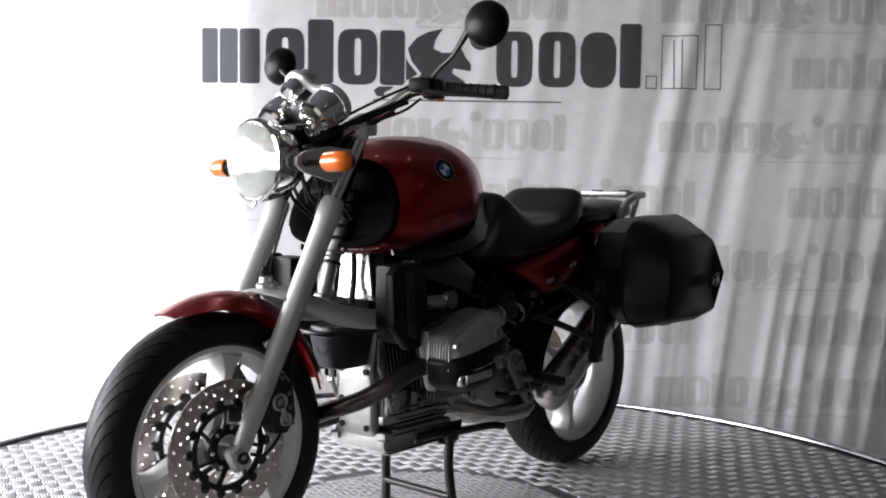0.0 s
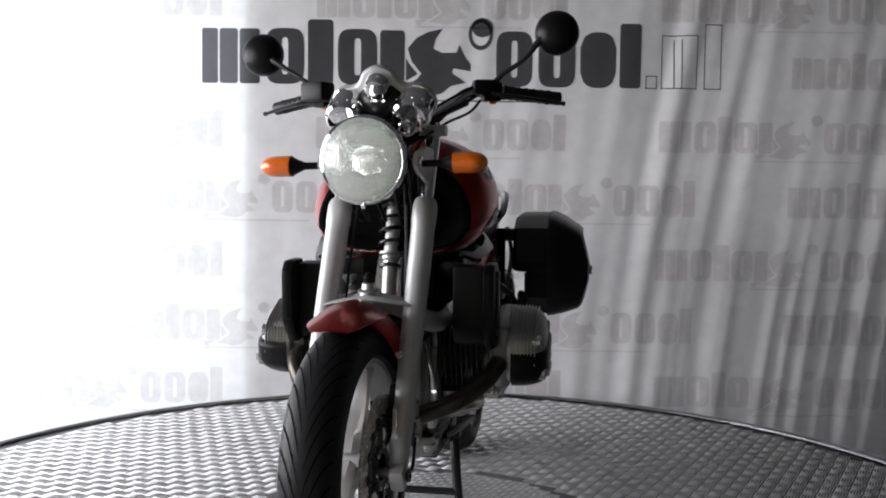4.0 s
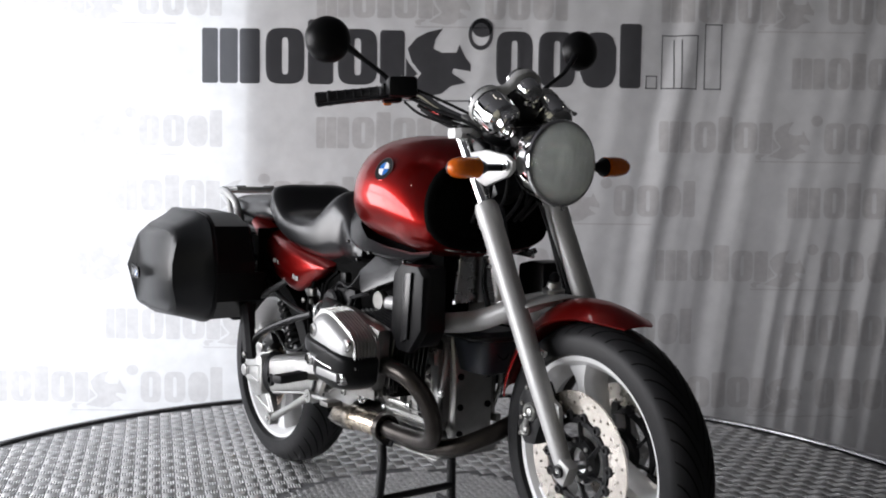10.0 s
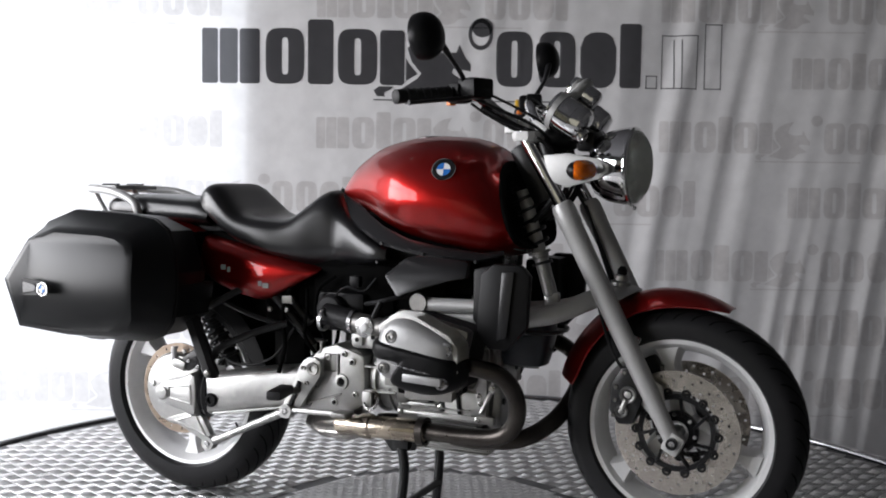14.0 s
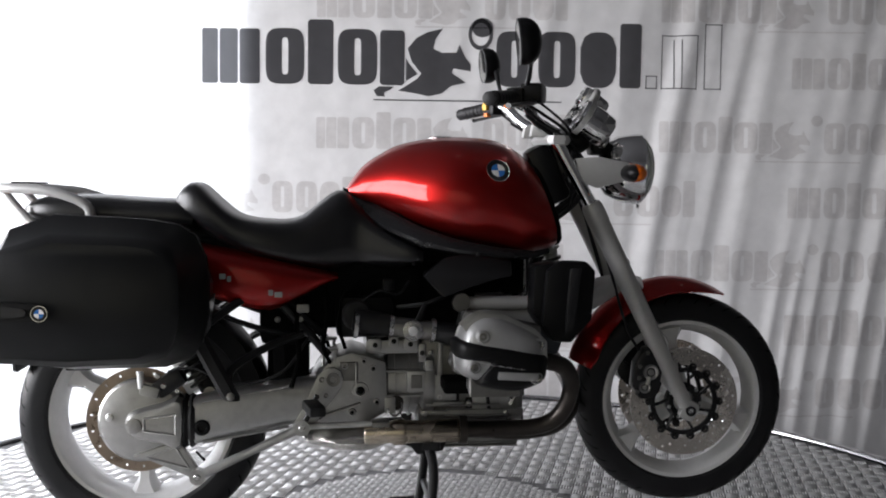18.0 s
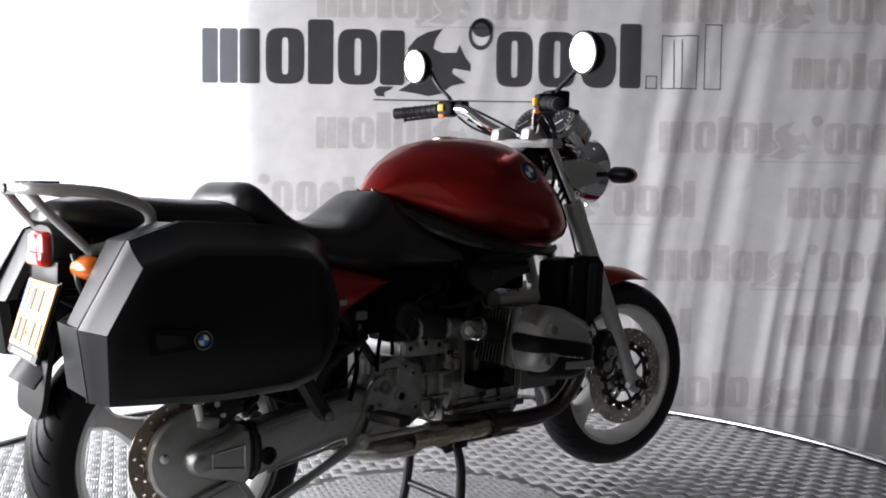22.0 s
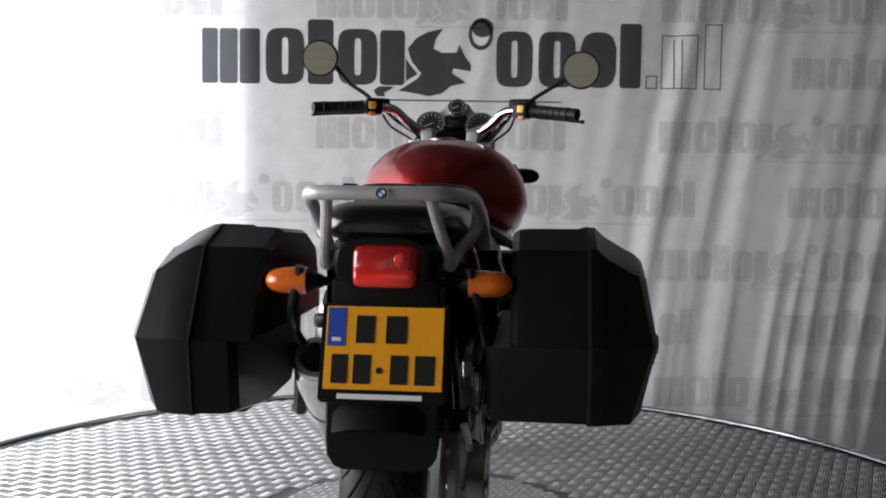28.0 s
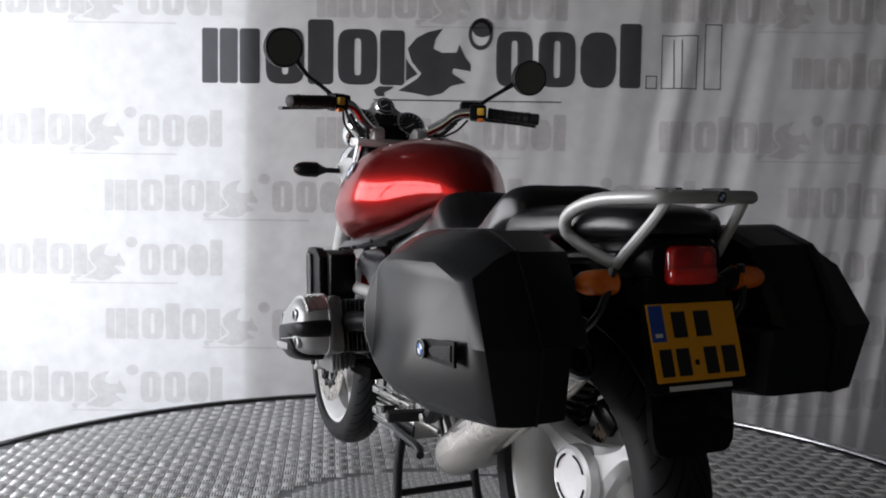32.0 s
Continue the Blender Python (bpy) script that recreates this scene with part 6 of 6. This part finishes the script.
for s in (1, -1):
    part("sump_lug", rbox((0.235, s * 0.085, 0.272), (0.03, 0.03, 0.02), 0.005), ALLOY, sump)
    part("stand_plate", prism(outline(((-0.374, 0.312), (-0.352, 0.290), (-0.322, 0.308), (-0.282, 0.368), (-0.244, 0.420), (-0.246, 0.462), (-0.282, 0.470), (-0.312, 0.440), (-0.338, 0.372)), 2), s * 0.128, s * 0.146, 0.004), ALLOY, moto, "silver footrest plate")
    for x, z, r in ((-0.266, 0.440, 0.018), (-0.296, 0.440, 0.007), (-0.285, 0.398, 0.006), (-0.352, 0.313, 0.013)):
        part("plate_bolt", ringed([(r * 0.5, 0), (r, 0), (r, 0.006), (r * 0.5, 0.005)], (x, s * 0.146, z), (0, s, 0), 16), ALLOYD, moto)
    peg = part("footrest", rbox((-0.315, s * 0.235, 0.385), (0.042, 0.105, 0.026), 0.008, (0, 0, s * -12)), RUBBER, moto, "black rubber footrest")
    part("footrest_arm", tube([(-0.315, s * 0.145, 0.375), (-0.315, s * 0.19, 0.383)], 0.010, 8, 2), ALLOYD, peg)
    # cylinder, head and cover
    cx = 0.142 if s < 0 else 0.188
    part("cylinder", cyl((cx, s * 0.12, 0.535), (cx, s * 0.255, 0.545), 0.062, None, 32, 0.05), BLACKM, moto, "black boxer cylinder barrel")
    for k in range(9):
        y = s * (0.130 + 0.0135 * k)
        part("cylinder_fin", rbox((cx, y, 0.535), (0.185, 0.0035, 0.150), 0.012, (0, 12, 0), 1), BLACKM if k < 8 else ALLOYD, moto)
    part("cylinder_head", rbox((cx, s * 0.272, 0.540), (0.205, 0.045, 0.165), 0.02, (0, 12, 0)), ALLOYD, moto, "finned cylinder head")
    CV = ((-0.108, 0.010), (-0.095, 0.062), (-0.055, 0.092), (0.0, 0.090), (0.085, 0.050), (0.108, 0.025), (0.110, -0.035), (0.098, -0.066), (0.040, -0.088), (-0.070, -0.070), (-0.106, -0.045))
    CVS = outline(CV)

    def cv_ring(y, q, dx=0.0):
        return [Vector((cx + x * q + dx, s * y, 0.542 + z * q)) for x, z in CVS]
    bm = loft([cv_ring(0.286, 1.0), cv_ring(0.289, 1.03), cv_ring(0.296, 1.03), cv_ring(0.298, 0.995), cv_ring(0.320, 0.995), cv_ring(0.343, 0.965), cv_ring(0.360, 0.90), cv_ring(0.371, 0.80), cv_ring(0.377, 0.66), cv_ring(0.380, 0.42), cv_ring(0.381, 0.1)])
    cov = part("valve_cover", bm, COVER, moto, "silver valve cover with a black guard band", 0.9)
    for k in range(8):
        y = 0.294 + 0.0085 * k
        q = 1.012 - 0.012 * k * k / 20
        part("cover_fin", loft([[Vector((cx + x * q * e, s * yy, 0.542 + z * q * e)) for x, z in CV[1:7]] + [Vector((cx + 0.05, s * yy, 0.53)), Vector((cx - 0.05, s * yy, 0.53))] for yy, e in ((y, 0.98), (y + 0.0006, 1.045), (y + 0.0024, 1.045), (y + 0.0032, 0.98))]), ALLOY, cov)
    gd = part("guard_band", loft([[Vector((cx + x * q, s * y, 0.542 + z * q)) for x, z in outline(((-0.112, 0.030), (-0.05, 0.025), (0.04, 0.010), (0.111, -0.008), (0.115, -0.040), (0.103, -0.074), (0.04, -0.097), (-0.045, -0.086), (-0.062, -0.066), (-0.040, -0.030), (-0.062, -0.020), (-0.110, -0.012)))]
                                  for y, q in ((0.296, 1.03), (0.330, 1.02), (0.354, 0.97), (0.370, 0.90), (0.381, 0.79), (0.387, 0.62), (0.389, 0.35))]), BLACKP, cov, "black plastic guard band", 0.9)
    part("band_trim", tube([(cx - 0.092, s * 0.368, 0.531), (cx - 0.05, s * 0.386, 0.522), (cx + 0.02, s * 0.3895, 0.510), (cx + 0.075, s * 0.382, 0.502), (cx + 0.098, s * 0.366, 0.499)], 0.0016, 6, 4), STEEL, gd)
    part("guard_slot", rbox((cx + 0.034, s * 0.3865, 0.489), (0.100, 0.010, 0.020), 0.004, (0, 3, 0)), COVER, gd)
    for k in range(5):
        part("lettering_bar", rbox((cx + 0.0 + 0.011 * k, s * 0.3872, 0.525 - 0.0016 * k), (0.007, 0.002, 0.009), 0.0005, None, 1), GREYMARK, gd)
    for x, z, yb in ((-0.052, 0.043, 0.372), (-0.072, -0.032, 0.373), (0.086, 0.020, 0.360), (0.080, -0.058, 0.372)):
        bb = Vector((cx + x, s * yb, 0.542 + z))
        part("cover_bolt", lathe([(0.017, -0.02), (0.0165, 0.008), (0.012, 0.011), (0.012, 0.003), (0.001, 0.003)], bb, (0, s, 0), 18), COVER if x < 0 else STEEL, cov)
        part("bolt_head", lathe([(0.009, 0.002), (0.009, 0.008), (0.005, 0.009), (0.004, 0.005), (0.001, 0.005)], bb, (0, s, 0), 12), ALLOYD, cov)
    # inlet: throttle body, hose and bright upper tube
    thr = part("throttle_body", cyl((-0.115, s * 0.185, 0.585), (-0.01, s * 0.20, 0.575), 0.027, 0.025, 20), ALLOYD, moto, "cast throttle body")
    part("inlet_hose", cyl((-0.215, s * 0.165, 0.60), (-0.115, s * 0.185, 0.586), 0.030, None, 20), RUBBER, moto, "black inlet hose")
    part("inlet_port", cyl((-0.01, s * 0.20, 0.575), (cx - 0.09, s * 0.23, 0.565), 0.026, 0.03, 18), BLACKP, moto)
    for x in (-0.118, -0.012, -0.208):
        part("hose_clip", ringed([(0.0275, -0.005), (0.032, -0.005), (0.032, 0.005), (0.0275, 0.005)], (x, s * (0.185 if x < -0.05 else 0.2), 0.586 if x < -0.05 else 0.575), (1, 0, -0.1), 20), STEEL, thr)
    part("throttle_pulley", lathe([(0.026, 0), (0.026, 0.010), (0.008, 0.012)], (-0.065, s * 0.215, 0.578), (0, s, 0), 18), STEEL, thr)
    part("injector", cyl((-0.05, s * 0.20, 0.60), (-0.03, s * 0.195, 0.645), 0.010, 0.008, 10), BLACKP, thr)
    part("fuel_rail", tube([(-0.10, s * 0.15, 0.63), (-0.03, s * 0.195, 0.645), (0.02, s * 0.17, 0.66)], 0.006, 8, 3), RUBBER, moto)
    part("frame_tube", cyl((0.05, s * 0.155, 0.640), (0.26, s * 0.150, 0.642), 0.018, None, 16), FORK, moto, "silver front frame tube")
    part("tube_clamp", lathe([(0.024, -0.010), (0.026, 0), (0.024, 0.010)], (0.065, s * 0.165, 0.645), (0, s, 0), 16), ALLOYD, moto)
    # duct panels beside the oil cooler
    dp = part("cooler_duct", prism([(0.262, 0.60), (0.272, 0.735), (0.305, 0.762), (0.375, 0.760), (0.400, 0.735), (0.392, 0.61), (0.340, 0.550), (0.292, 0.552)], s * 0.236, s * 0.264, 0.010), BLACKP, moto, "black duct panel beside the cooler")
    part("duct_inner", prism([(0.242, 0.62), (0.244, 0.745), (0.290, 0.755), (0.345, 0.752), (0.345, 0.60), (0.32, 0.56), (0.292, 0.552)], s * 0.155, s * 0.238, 0.010), BLACKP, dp)
    part("duct_rib", prism([(0.33, 0.742), (0.362, 0.745), (0.345, 0.585), (0.318, 0.575)], s * 0.262, s * 0.272, 0.004), GREYP, dp)
    part("telelever_arm", tube([(0.10, s * 0.115, 0.612), (0.26, s * 0.118, 0.606), (0.40, s * 0.098, 0.626), (0.50, s * 0.055, 0.668), (0.555, s * 0.0, 0.690)], (0.019, 0.020, 0.0205, 0.019, 0.015), 12, 5, 1.25), FORK, moto, "silver wishbone arm")
# small castings, pipes and fasteners low on the engine
for s in (1, -1):
    part("housing_lug", rbox((-0.115, s * 0.100, 0.362), (0.030, 0.030, 0.045), 0.006), ALLOY, bell)
    part("housing_lug", rbox((-0.010, s * 0.104, 0.470), (0.022, 0.030, 0.030), 0.006), ALLOY, bell)
    part("drain_hole", lathe([(0.016, 0), (0.020, 0.004), (0.015, 0.006), (0.012, 0.002), (0.001, 0.002)], (-0.098, s * 0.104, 0.368), (0, s, 0), 16), PIPE, moto)
    part("plate_rib", rbox((-0.255, s * 0.114, 0.350), (0.13, 0.008, 0.006), 0.002, (0, -18, 0), 1), ALLOY, moto)
    part("plate_rib", rbox((-0.205, s * 0.114, 0.442), (0.006, 0.008, 0.080), 0.002, None, 1), ALLOY, moto)
    part("oil_pipe", tube([(0.235, s * 0.070, 0.545), (0.255, s * 0.088, 0.49), (0.245, s * 0.098, 0.42), (0.215, s * 0.096, 0.355)], 0.0065, 8, 4), ALLOY, moto)
    part("oil_pipe", tube([(0.20, s * 0.085, 0.50), (0.165, s * 0.100, 0.455), (0.150, s * 0.100, 0.40), (0.155, s * 0.098, 0.345)], 0.005, 8, 4), RUBBER, moto)
    part("pipe_joint", lathe([(0.010, 0), (0.010, 0.012), (0.005, 0.013)], (0.245, s * 0.094, 0.42), (0.3, s, 0), 10), STEEL, moto)
    part("exhaust_flange", ringed([(0.022, -0.006), (0.036, -0.006), (0.036, 0.006), (0.022, 0.006)], (0.262 if s > 0 else 0.216, s * 0.262, 0.505), (1, 0, 0), 20), ALLOYD, moto)
    for k in range(7):
        part("head_fin", rbox((0.188 if s > 0 else 0.142, s * (0.205 + 0.011 * k), 0.452 - 0.002 * k), (0.13, 0.003, 0.05), 0.001, None, 1), BLACKM if k < 4 else ALLOYD, moto)
    part("sump_bolt", cyl((0.02 + 0.11 * (s > 0), s * 0.096, 0.262), (0.02 + 0.11 * (s > 0), s * 0.106, 0.262), 0.007, None, 8), STEEL, moto)
part("engine_hose", tube([(0.20, 0.095, 0.60), (0.245, 0.110, 0.56), (0.262, 0.112, 0.48), (0.235, 0.105, 0.40)], 0.0075, 8, 4), RUBBER, moto)
part("speed_cable", tube([(0.70, 0.118, 0.345), (0.66, 0.122, 0.34), (0.60, 0.115, 0.40), (0.555, 0.10, 0.56), (0.50, 0.075, 0.75), (0.42, 0.05, 0.95)], 0.0038, 8, 6), RUBBER, moto)
# hoses, boxes and footrest carriers under the seat
for s in (1, -1):
    part("inlet_box", rbox((-0.185, s * 0.118, 0.603), (0.15, 0.05, 0.11), 0.02), BLACKP, moto, "black inlet box behind the cylinder")
    part("inlet_elbow", lathe([(0.038, 0), (0.041, 0.008), (0.036, 0.016), (0.040, 0.024), (0.034, 0.030), (0.020, 0.032)], (-0.205, s * 0.140, 0.610), (0, s, 0), 22), RUBBER, moto, "black ribbed rubber elbow")
    part("side_hose", tube([(-0.290, s * 0.140, 0.66), (-0.284, s * 0.150, 0.60), (-0.292, s * 0.148, 0.53), (-0.275, s * 0.120, 0.48)], 0.0055, 8, 4), MATT, moto)
    part("side_hose", tube([(-0.345, s * 0.140, 0.66), (-0.362, s * 0.152, 0.58), (-0.355, s * 0.150, 0.50), (-0.375, s * 0.150, 0.42)], 0.0065, 8, 4), MATT, moto)
    part("side_hose", tube([(-0.20, s * 0.140, 0.70), (-0.245, s * 0.155, 0.66), (-0.252, s * 0.152, 0.58), (-0.235, s * 0.130, 0.52)], 0.005, 8, 4), MATT, moto)
    part("wire", tube([(-0.07, s * 0.15, 0.70), (-0.10, s * 0.165, 0.665), (-0.15, s * 0.168, 0.675), (-0.20, s * 0.155, 0.64)], 0.003, 6, 4), RUBBER, moto)
    part("connector", rbox((-0.345, s * 0.148, 0.628), (0.034, 0.018, 0.022), 0.004), ALLOYD, moto)
    part("connector", rbox((-0.125, s * 0.160, 0.690), (0.03, 0.022, 0.03), 0.006), BLACKP, moto)
    part("frame_bolt", lathe([(0.008, 0), (0.008, 0.006), (0.004, 0.008)], (-0.41, s * 0.140, 0.598), (0, s, 0), 12), ALLOYD, moto)
    part("frame_rail", tube([(-0.28, s * 0.118, 0.50), (-0.34, s * 0.128, 0.57), (-0.43, s * 0.135, 0.66), (-0.58, s * 0.135, 0.74)], 0.012, 10, 4), BLACKM, moto, "black rear frame tube")
    carrier = part("passenger_peg_carrier", tube([(-0.345, s * 0.150, 0.562), (-0.43, s * 0.185, 0.535), (-0.515, s * 0.235, 0.490), (-0.525, s * 0.262, 0.450)], 0.0105, 10, 4), BLACKM, moto, "black passenger footrest carrier")
    part("carrier_stay", tube([(-0.500, s * 0.150, 0.650), (-0.560, s * 0.190, 0.610), (-0.600, s * 0.220, 0.570), (-0.555, s * 0.245, 0.500)], 0.0105, 10, 4), BLACKM, carrier)
    part("folded_peg", loft([[Vector((-0.512 - 0.105 * t + dx * q, s * (0.272 - 0.03 * t + dy * q), 0.415 + 0.185 * t)) for dx, dy in ((-0.020, -0.014), (0.020, -0.014), (0.024, 0.004), (0.012, 0.016), (-0.012, 0.016), (-0.024, 0.004))] for t, q in ((0.0, 0.7), (0.06, 1.0), (0.80, 1.0), (0.95, 0.8), (1.0, 0.4))]), RUBBER, carrier, "folded black rubber footrest")
    part("peg_bolt", lathe([(0.010, 0), (0.010, 0.006), (0.005, 0.008)], (-0.516, s * 0.286, 0.428), (0, s, 0), 12), ALLOYD, carrier)
    part("throttle_cap", lathe([(0.012, 0), (0.012, 0.004), (0.009, 0.006), (0.002, 0.006)], (-0.065, s * 0.226, 0.578), (0, s, 0), 16), WHITE, moto, "small white throttle cap")
# front spring strut
strut = part("front_strut", lathe([(0.008, -0.006), (0.017, 0.0), (0.0185, 0.01), (0.0185, 0.100), (0.022, 0.104), (0.022, 0.112), (0.030, 0.115), (0.030, 0.120), (0.018, 0.122)], (0.370, 0, 0.664), (-0.068, 0, 0.23), 24), ALLOY, moto, "silver front spring strut")
part("strut_eye", rbox((0.374, 0, 0.654), (0.04, 0.03, 0.04), 0.01), ALLOY, strut)
part("strut_tube", cyl((0.340, 0, 0.765), (0.288, 0, 0.94), 0.0185, None, 18), FORK, strut, "pale inner tube")
part("frame_head", rbox((0.325, 0, 0.985), (0.07, 0.085, 0.17), 0.02, (0, -27, 0)), BLACKM, moto, "black steering head of the frame")
S0 = Vector((0.335, 0, 0.783))
sd = Vector((0.286, 0, 0.945)) - S0
su = Vector((0, 1, 0))
sv = sd.normalized().cross(su)
part("strut_spring", tube([S0 + sd * k / 84 + (su * math.cos(k * 0.41) + sv * math.sin(k * 0.41)) * 0.0300 for k in range(85)], 0.0045, 8, 1), BLACKM, strut, "black coil spring")
part("strut_adjuster", ringed([(0.019, -0.004), (0.027, -0.004), (0.027, 0.004), (0.019, 0.004)], Vector((0.370, 0, 0.664)) + Vector((-0.284, 0, 0.959)) * 0.088, (-0.284, 0, 0.959), 24), BLACKM, strut)
# starter, alternator cover, airbox
part("air_box", rbox((-0.16, 0, 0.66), (0.26, 0.24, 0.16), 0.035), MATT, moto, "black air box under the tank")
part("battery_box", rbox((-0.385, 0, 0.62), (0.15, 0.20, 0.20), 0.03), MATT, moto, "black box under the seat")
# more added black filler, behind the ducts and the gearbox
part("lower_gap_block", rbox((0.150, 0, 0.715), (0.10, 0.17, 0.11), 0.02), MATT, moto, "black filler block behind the ducts")
part("rear_gap_block", rbox((-0.385, 0.0, 0.50), (0.11, 0.17, 0.17), 0.025), MATT, moto, "black filler block behind the gearbox")
part("upper_frame", rbox((-0.06, 0, 0.73), (0.36, 0.18, 0.12), 0.03), MATT, moto, "black upper frame cover")
part("starter", cyl((-0.12, 0.09, 0.575), (0.06, 0.09, 0.575), 0.042, None, 20), BLACKM, moto)
part("sub_frame", tube([(-0.30, 0.10, 0.56), (-0.45, 0.11, 0.68), (-0.75, 0.115, 0.79), (-0.98, 0.10, 0.815)], 0.013, 10, 5), BLACKM, moto)
part("sub_frame", tube([(-0.30, -0.10, 0.56), (-0.45, -0.11, 0.68), (-0.75, -0.115, 0.79), (-0.98, -0.10, 0.815)], 0.013, 10, 5), BLACKM, moto)
part("inner_fender", loft([[Vector((x + dx, y, z)) for dx, y in ((0, -0.09), (0.03, -0.085), (0.03, 0.085), (0, 0.09))] for x, z in ((-0.45, 0.74), (-0.435, 0.62), (-0.425, 0.50), (-0.42, 0.42))]), BLACKP, moto, "black splash guard before the rear wheel")

# ---- exhaust
part("header_pipe", tube([(0.215, -0.262, 0.505), (0.265, -0.262, 0.505), (0.325, -0.245, 0.485), (0.352, -0.215, 0.43), (0.340, -0.185, 0.36), (0.295, -0.168, 0.318), (0.20, -0.160, 0.305), (0.06, -0.155, 0.304)], 0.0225, 14, 6), PIPE, moto, "dark heat-stained header pipe")
part("header_pipe", tube([(0.262, 0.262, 0.505), (0.312, 0.262, 0.502), (0.372, 0.235, 0.470), (0.405, 0.165, 0.425), (0.415, 0.06, 0.385), (0.395, -0.05, 0.340), (0.335, -0.12, 0.305), (0.24, -0.150, 0.296), (0.16, -0.156, 0.300)], 0.0225, 14, 6), PIPE, moto, "brown heat-stained header pipe")
part("collector", lathe([(0.024, 0), (0.030, 0.01), (0.030, 0.16), (0.034, 0.165), (0.034, 0.19), (0.028, 0.20), (0.030, 0.26), (0.024, 0.27)], (0.085, -0.155, 0.304), (-1, 0.03, -0.03), 24), PIPEG, moto, "golden stained exhaust collector")
part("collector_clamp", ringed([(0.030, -0.010), (0.038, -0.010), (0.038, 0.010), (0.030, 0.010)], (0.075, -0.155, 0.304), (1, 0, 0), 24), PIPE, moto)
part("pre_muffler", loft([[Vector((x, yc + ry * math.cos(a), z + rz * math.sin(a))) for a in [2 * math.pi * i / 20 for i in range(20)]] for x, yc, z, ry, rz in ((-0.12, -0.10, 0.285, 0.05, 0.025), (-0.17, -0.06, 0.272, 0.10, 0.036), (-0.25, -0.01, 0.268, 0.135, 0.038), (-0.33, 0.04, 0.27, 0.12, 0.036), (-0.37, 0.08, 0.285, 0.07, 0.03))]), MUFF, moto, "silver pre-silencer under the gearbox")
A, Bm = Vector((-0.40, 0.160, 0.290)), Vector((-0.905, 0.147, 0.612))
mu = part("muffler", loft([[A + (Bm - A) * t + (Vector((0, 1, 0)) * ry * math.cos(a) + (Bm - A).normalized().cross(Vector((0, 1, 0))) * rz * math.sin(a)) for a in [2 * math.pi * i / 28 for i in range(28)]]
                           for t, ry, rz in ((0.0, 0.010, 0.010), (0.006, 0.030, 0.030), (0.03, 0.047, 0.047), (0.07, 0.054, 0.054), (0.20, 0.056, 0.056), (0.60, 0.056, 0.056), (0.84, 0.056, 0.056), (0.93, 0.052, 0.052), (0.985, 0.046, 0.046), (1.0, 0.042, 0.042))]), MUFF, moto, "silver steel muffler on the left side")
part("outlet", ringed([(0.030, -0.03), (0.043, -0.002), (0.044, 0.006), (0.040, 0.012), (0.031, 0.013), (0.027, 0.004), (0.026, -0.03)], Bm, Bm - A, 28), STEEL, mu)
part("outlet_dark", lathe([(0.0295, 0.0045), (0.001, 0.003)], Bm, Bm - A, 20), HOLE, mu)
part("muffler_band", ringed([(0.054, -0.004), (0.0575, -0.004), (0.0575, 0.004), (0.054, 0.004)], A + (Bm - A) * 0.66, Bm - A, 28), PIPE, mu)

# ---- centre stand
st = part("centre_stand", rbox((-0.005, 0, 0.255), (0.05, 0.26, 0.03), 0.008), BLACKM, moto, "black steel centre stand carrying the motorcycle")
for s in (1, -1):
    part("stand_leg", tube([(-0.01, s * 0.112, 0.255), (0.004, s * 0.118, 0.18), (-0.004, s * 0.125, 0.08), (-0.014, s * 0.135, 0.014)], 0.0135, 12, 4), BLACKM, st)
    part("stand_foot", rbox((-0.022, s * 0.140, 0.0085), (0.075, 0.04, 0.009), 0.003), BLACKM, st)
    part("stand_bracket", prism([(-0.07, 0.29), (0.05, 0.29), (0.03, 0.235), (-0.04, 0.225), (-0.06, 0.25)], s * 0.10, s * 0.108, 0.003), BLACKM, st)
    part("stand_pivot", cyl((-0.01, s * 0.10, 0.252), (-0.01, s * 0.128, 0.252), 0.012, None, 14), STEEL, st)
part("stand_crossbar", cyl((0.002, -0.124, 0.085), (0.002, 0.124, 0.085), 0.0105, None, 12), BLACKM, st)
part("stand_spring", cyl((-0.03, -0.09, 0.24), (-0.10, -0.085, 0.27), 0.009, None, 10), BLACKM, st)
part("stand_pedal", tube([(-0.014, 0.135, 0.030), (-0.05, 0.140, 0.026), (-0.095, 0.145, 0.024)], 0.008, 8, 3), BLACKM, st)
part("side_stand", tube([(0.11, 0.10, 0.27), (-0.02, 0.125, 0.265), (-0.16, 0.135, 0.258), (-0.21, 0.15, 0.25)], 0.011, 10, 4), BLACKM, moto, "folded black side stand")
part("gear_lever", tube([(-0.33, 0.155, 0.34), (-0.22, 0.165, 0.35), (-0.13, 0.19, 0.36)], 0.007, 8, 3), ALLOYD, moto)
part("gear_pedal", cyl((-0.13, 0.18, 0.36), (-0.13, 0.225, 0.36), 0.010, None, 12), RUBBER, moto)
part("brake_pedal", tube([(-0.34, -0.152, 0.318), (-0.22, -0.165, 0.325), (-0.15, -0.175, 0.33)], 0.008, 8, 3), ALLOY, moto)
part("pedal_pad", rbox((-0.145, -0.195, 0.335), (0.045, 0.05, 0.014), 0.004), ALLOYD, moto)
XF = Matrix.Identity(4)


# ---------------------------------------------------------------- what moves
def motions():
    times = [float(k) for k in range(33)]
    walk(turntable, [(t, pose(0, 0, 0, 0, 0, turn(t))) for t in times])
    walk(moto, [(t, pose(0, 0, 0, 0, 0, HEADING + turn(t))) for t in times])


motions()
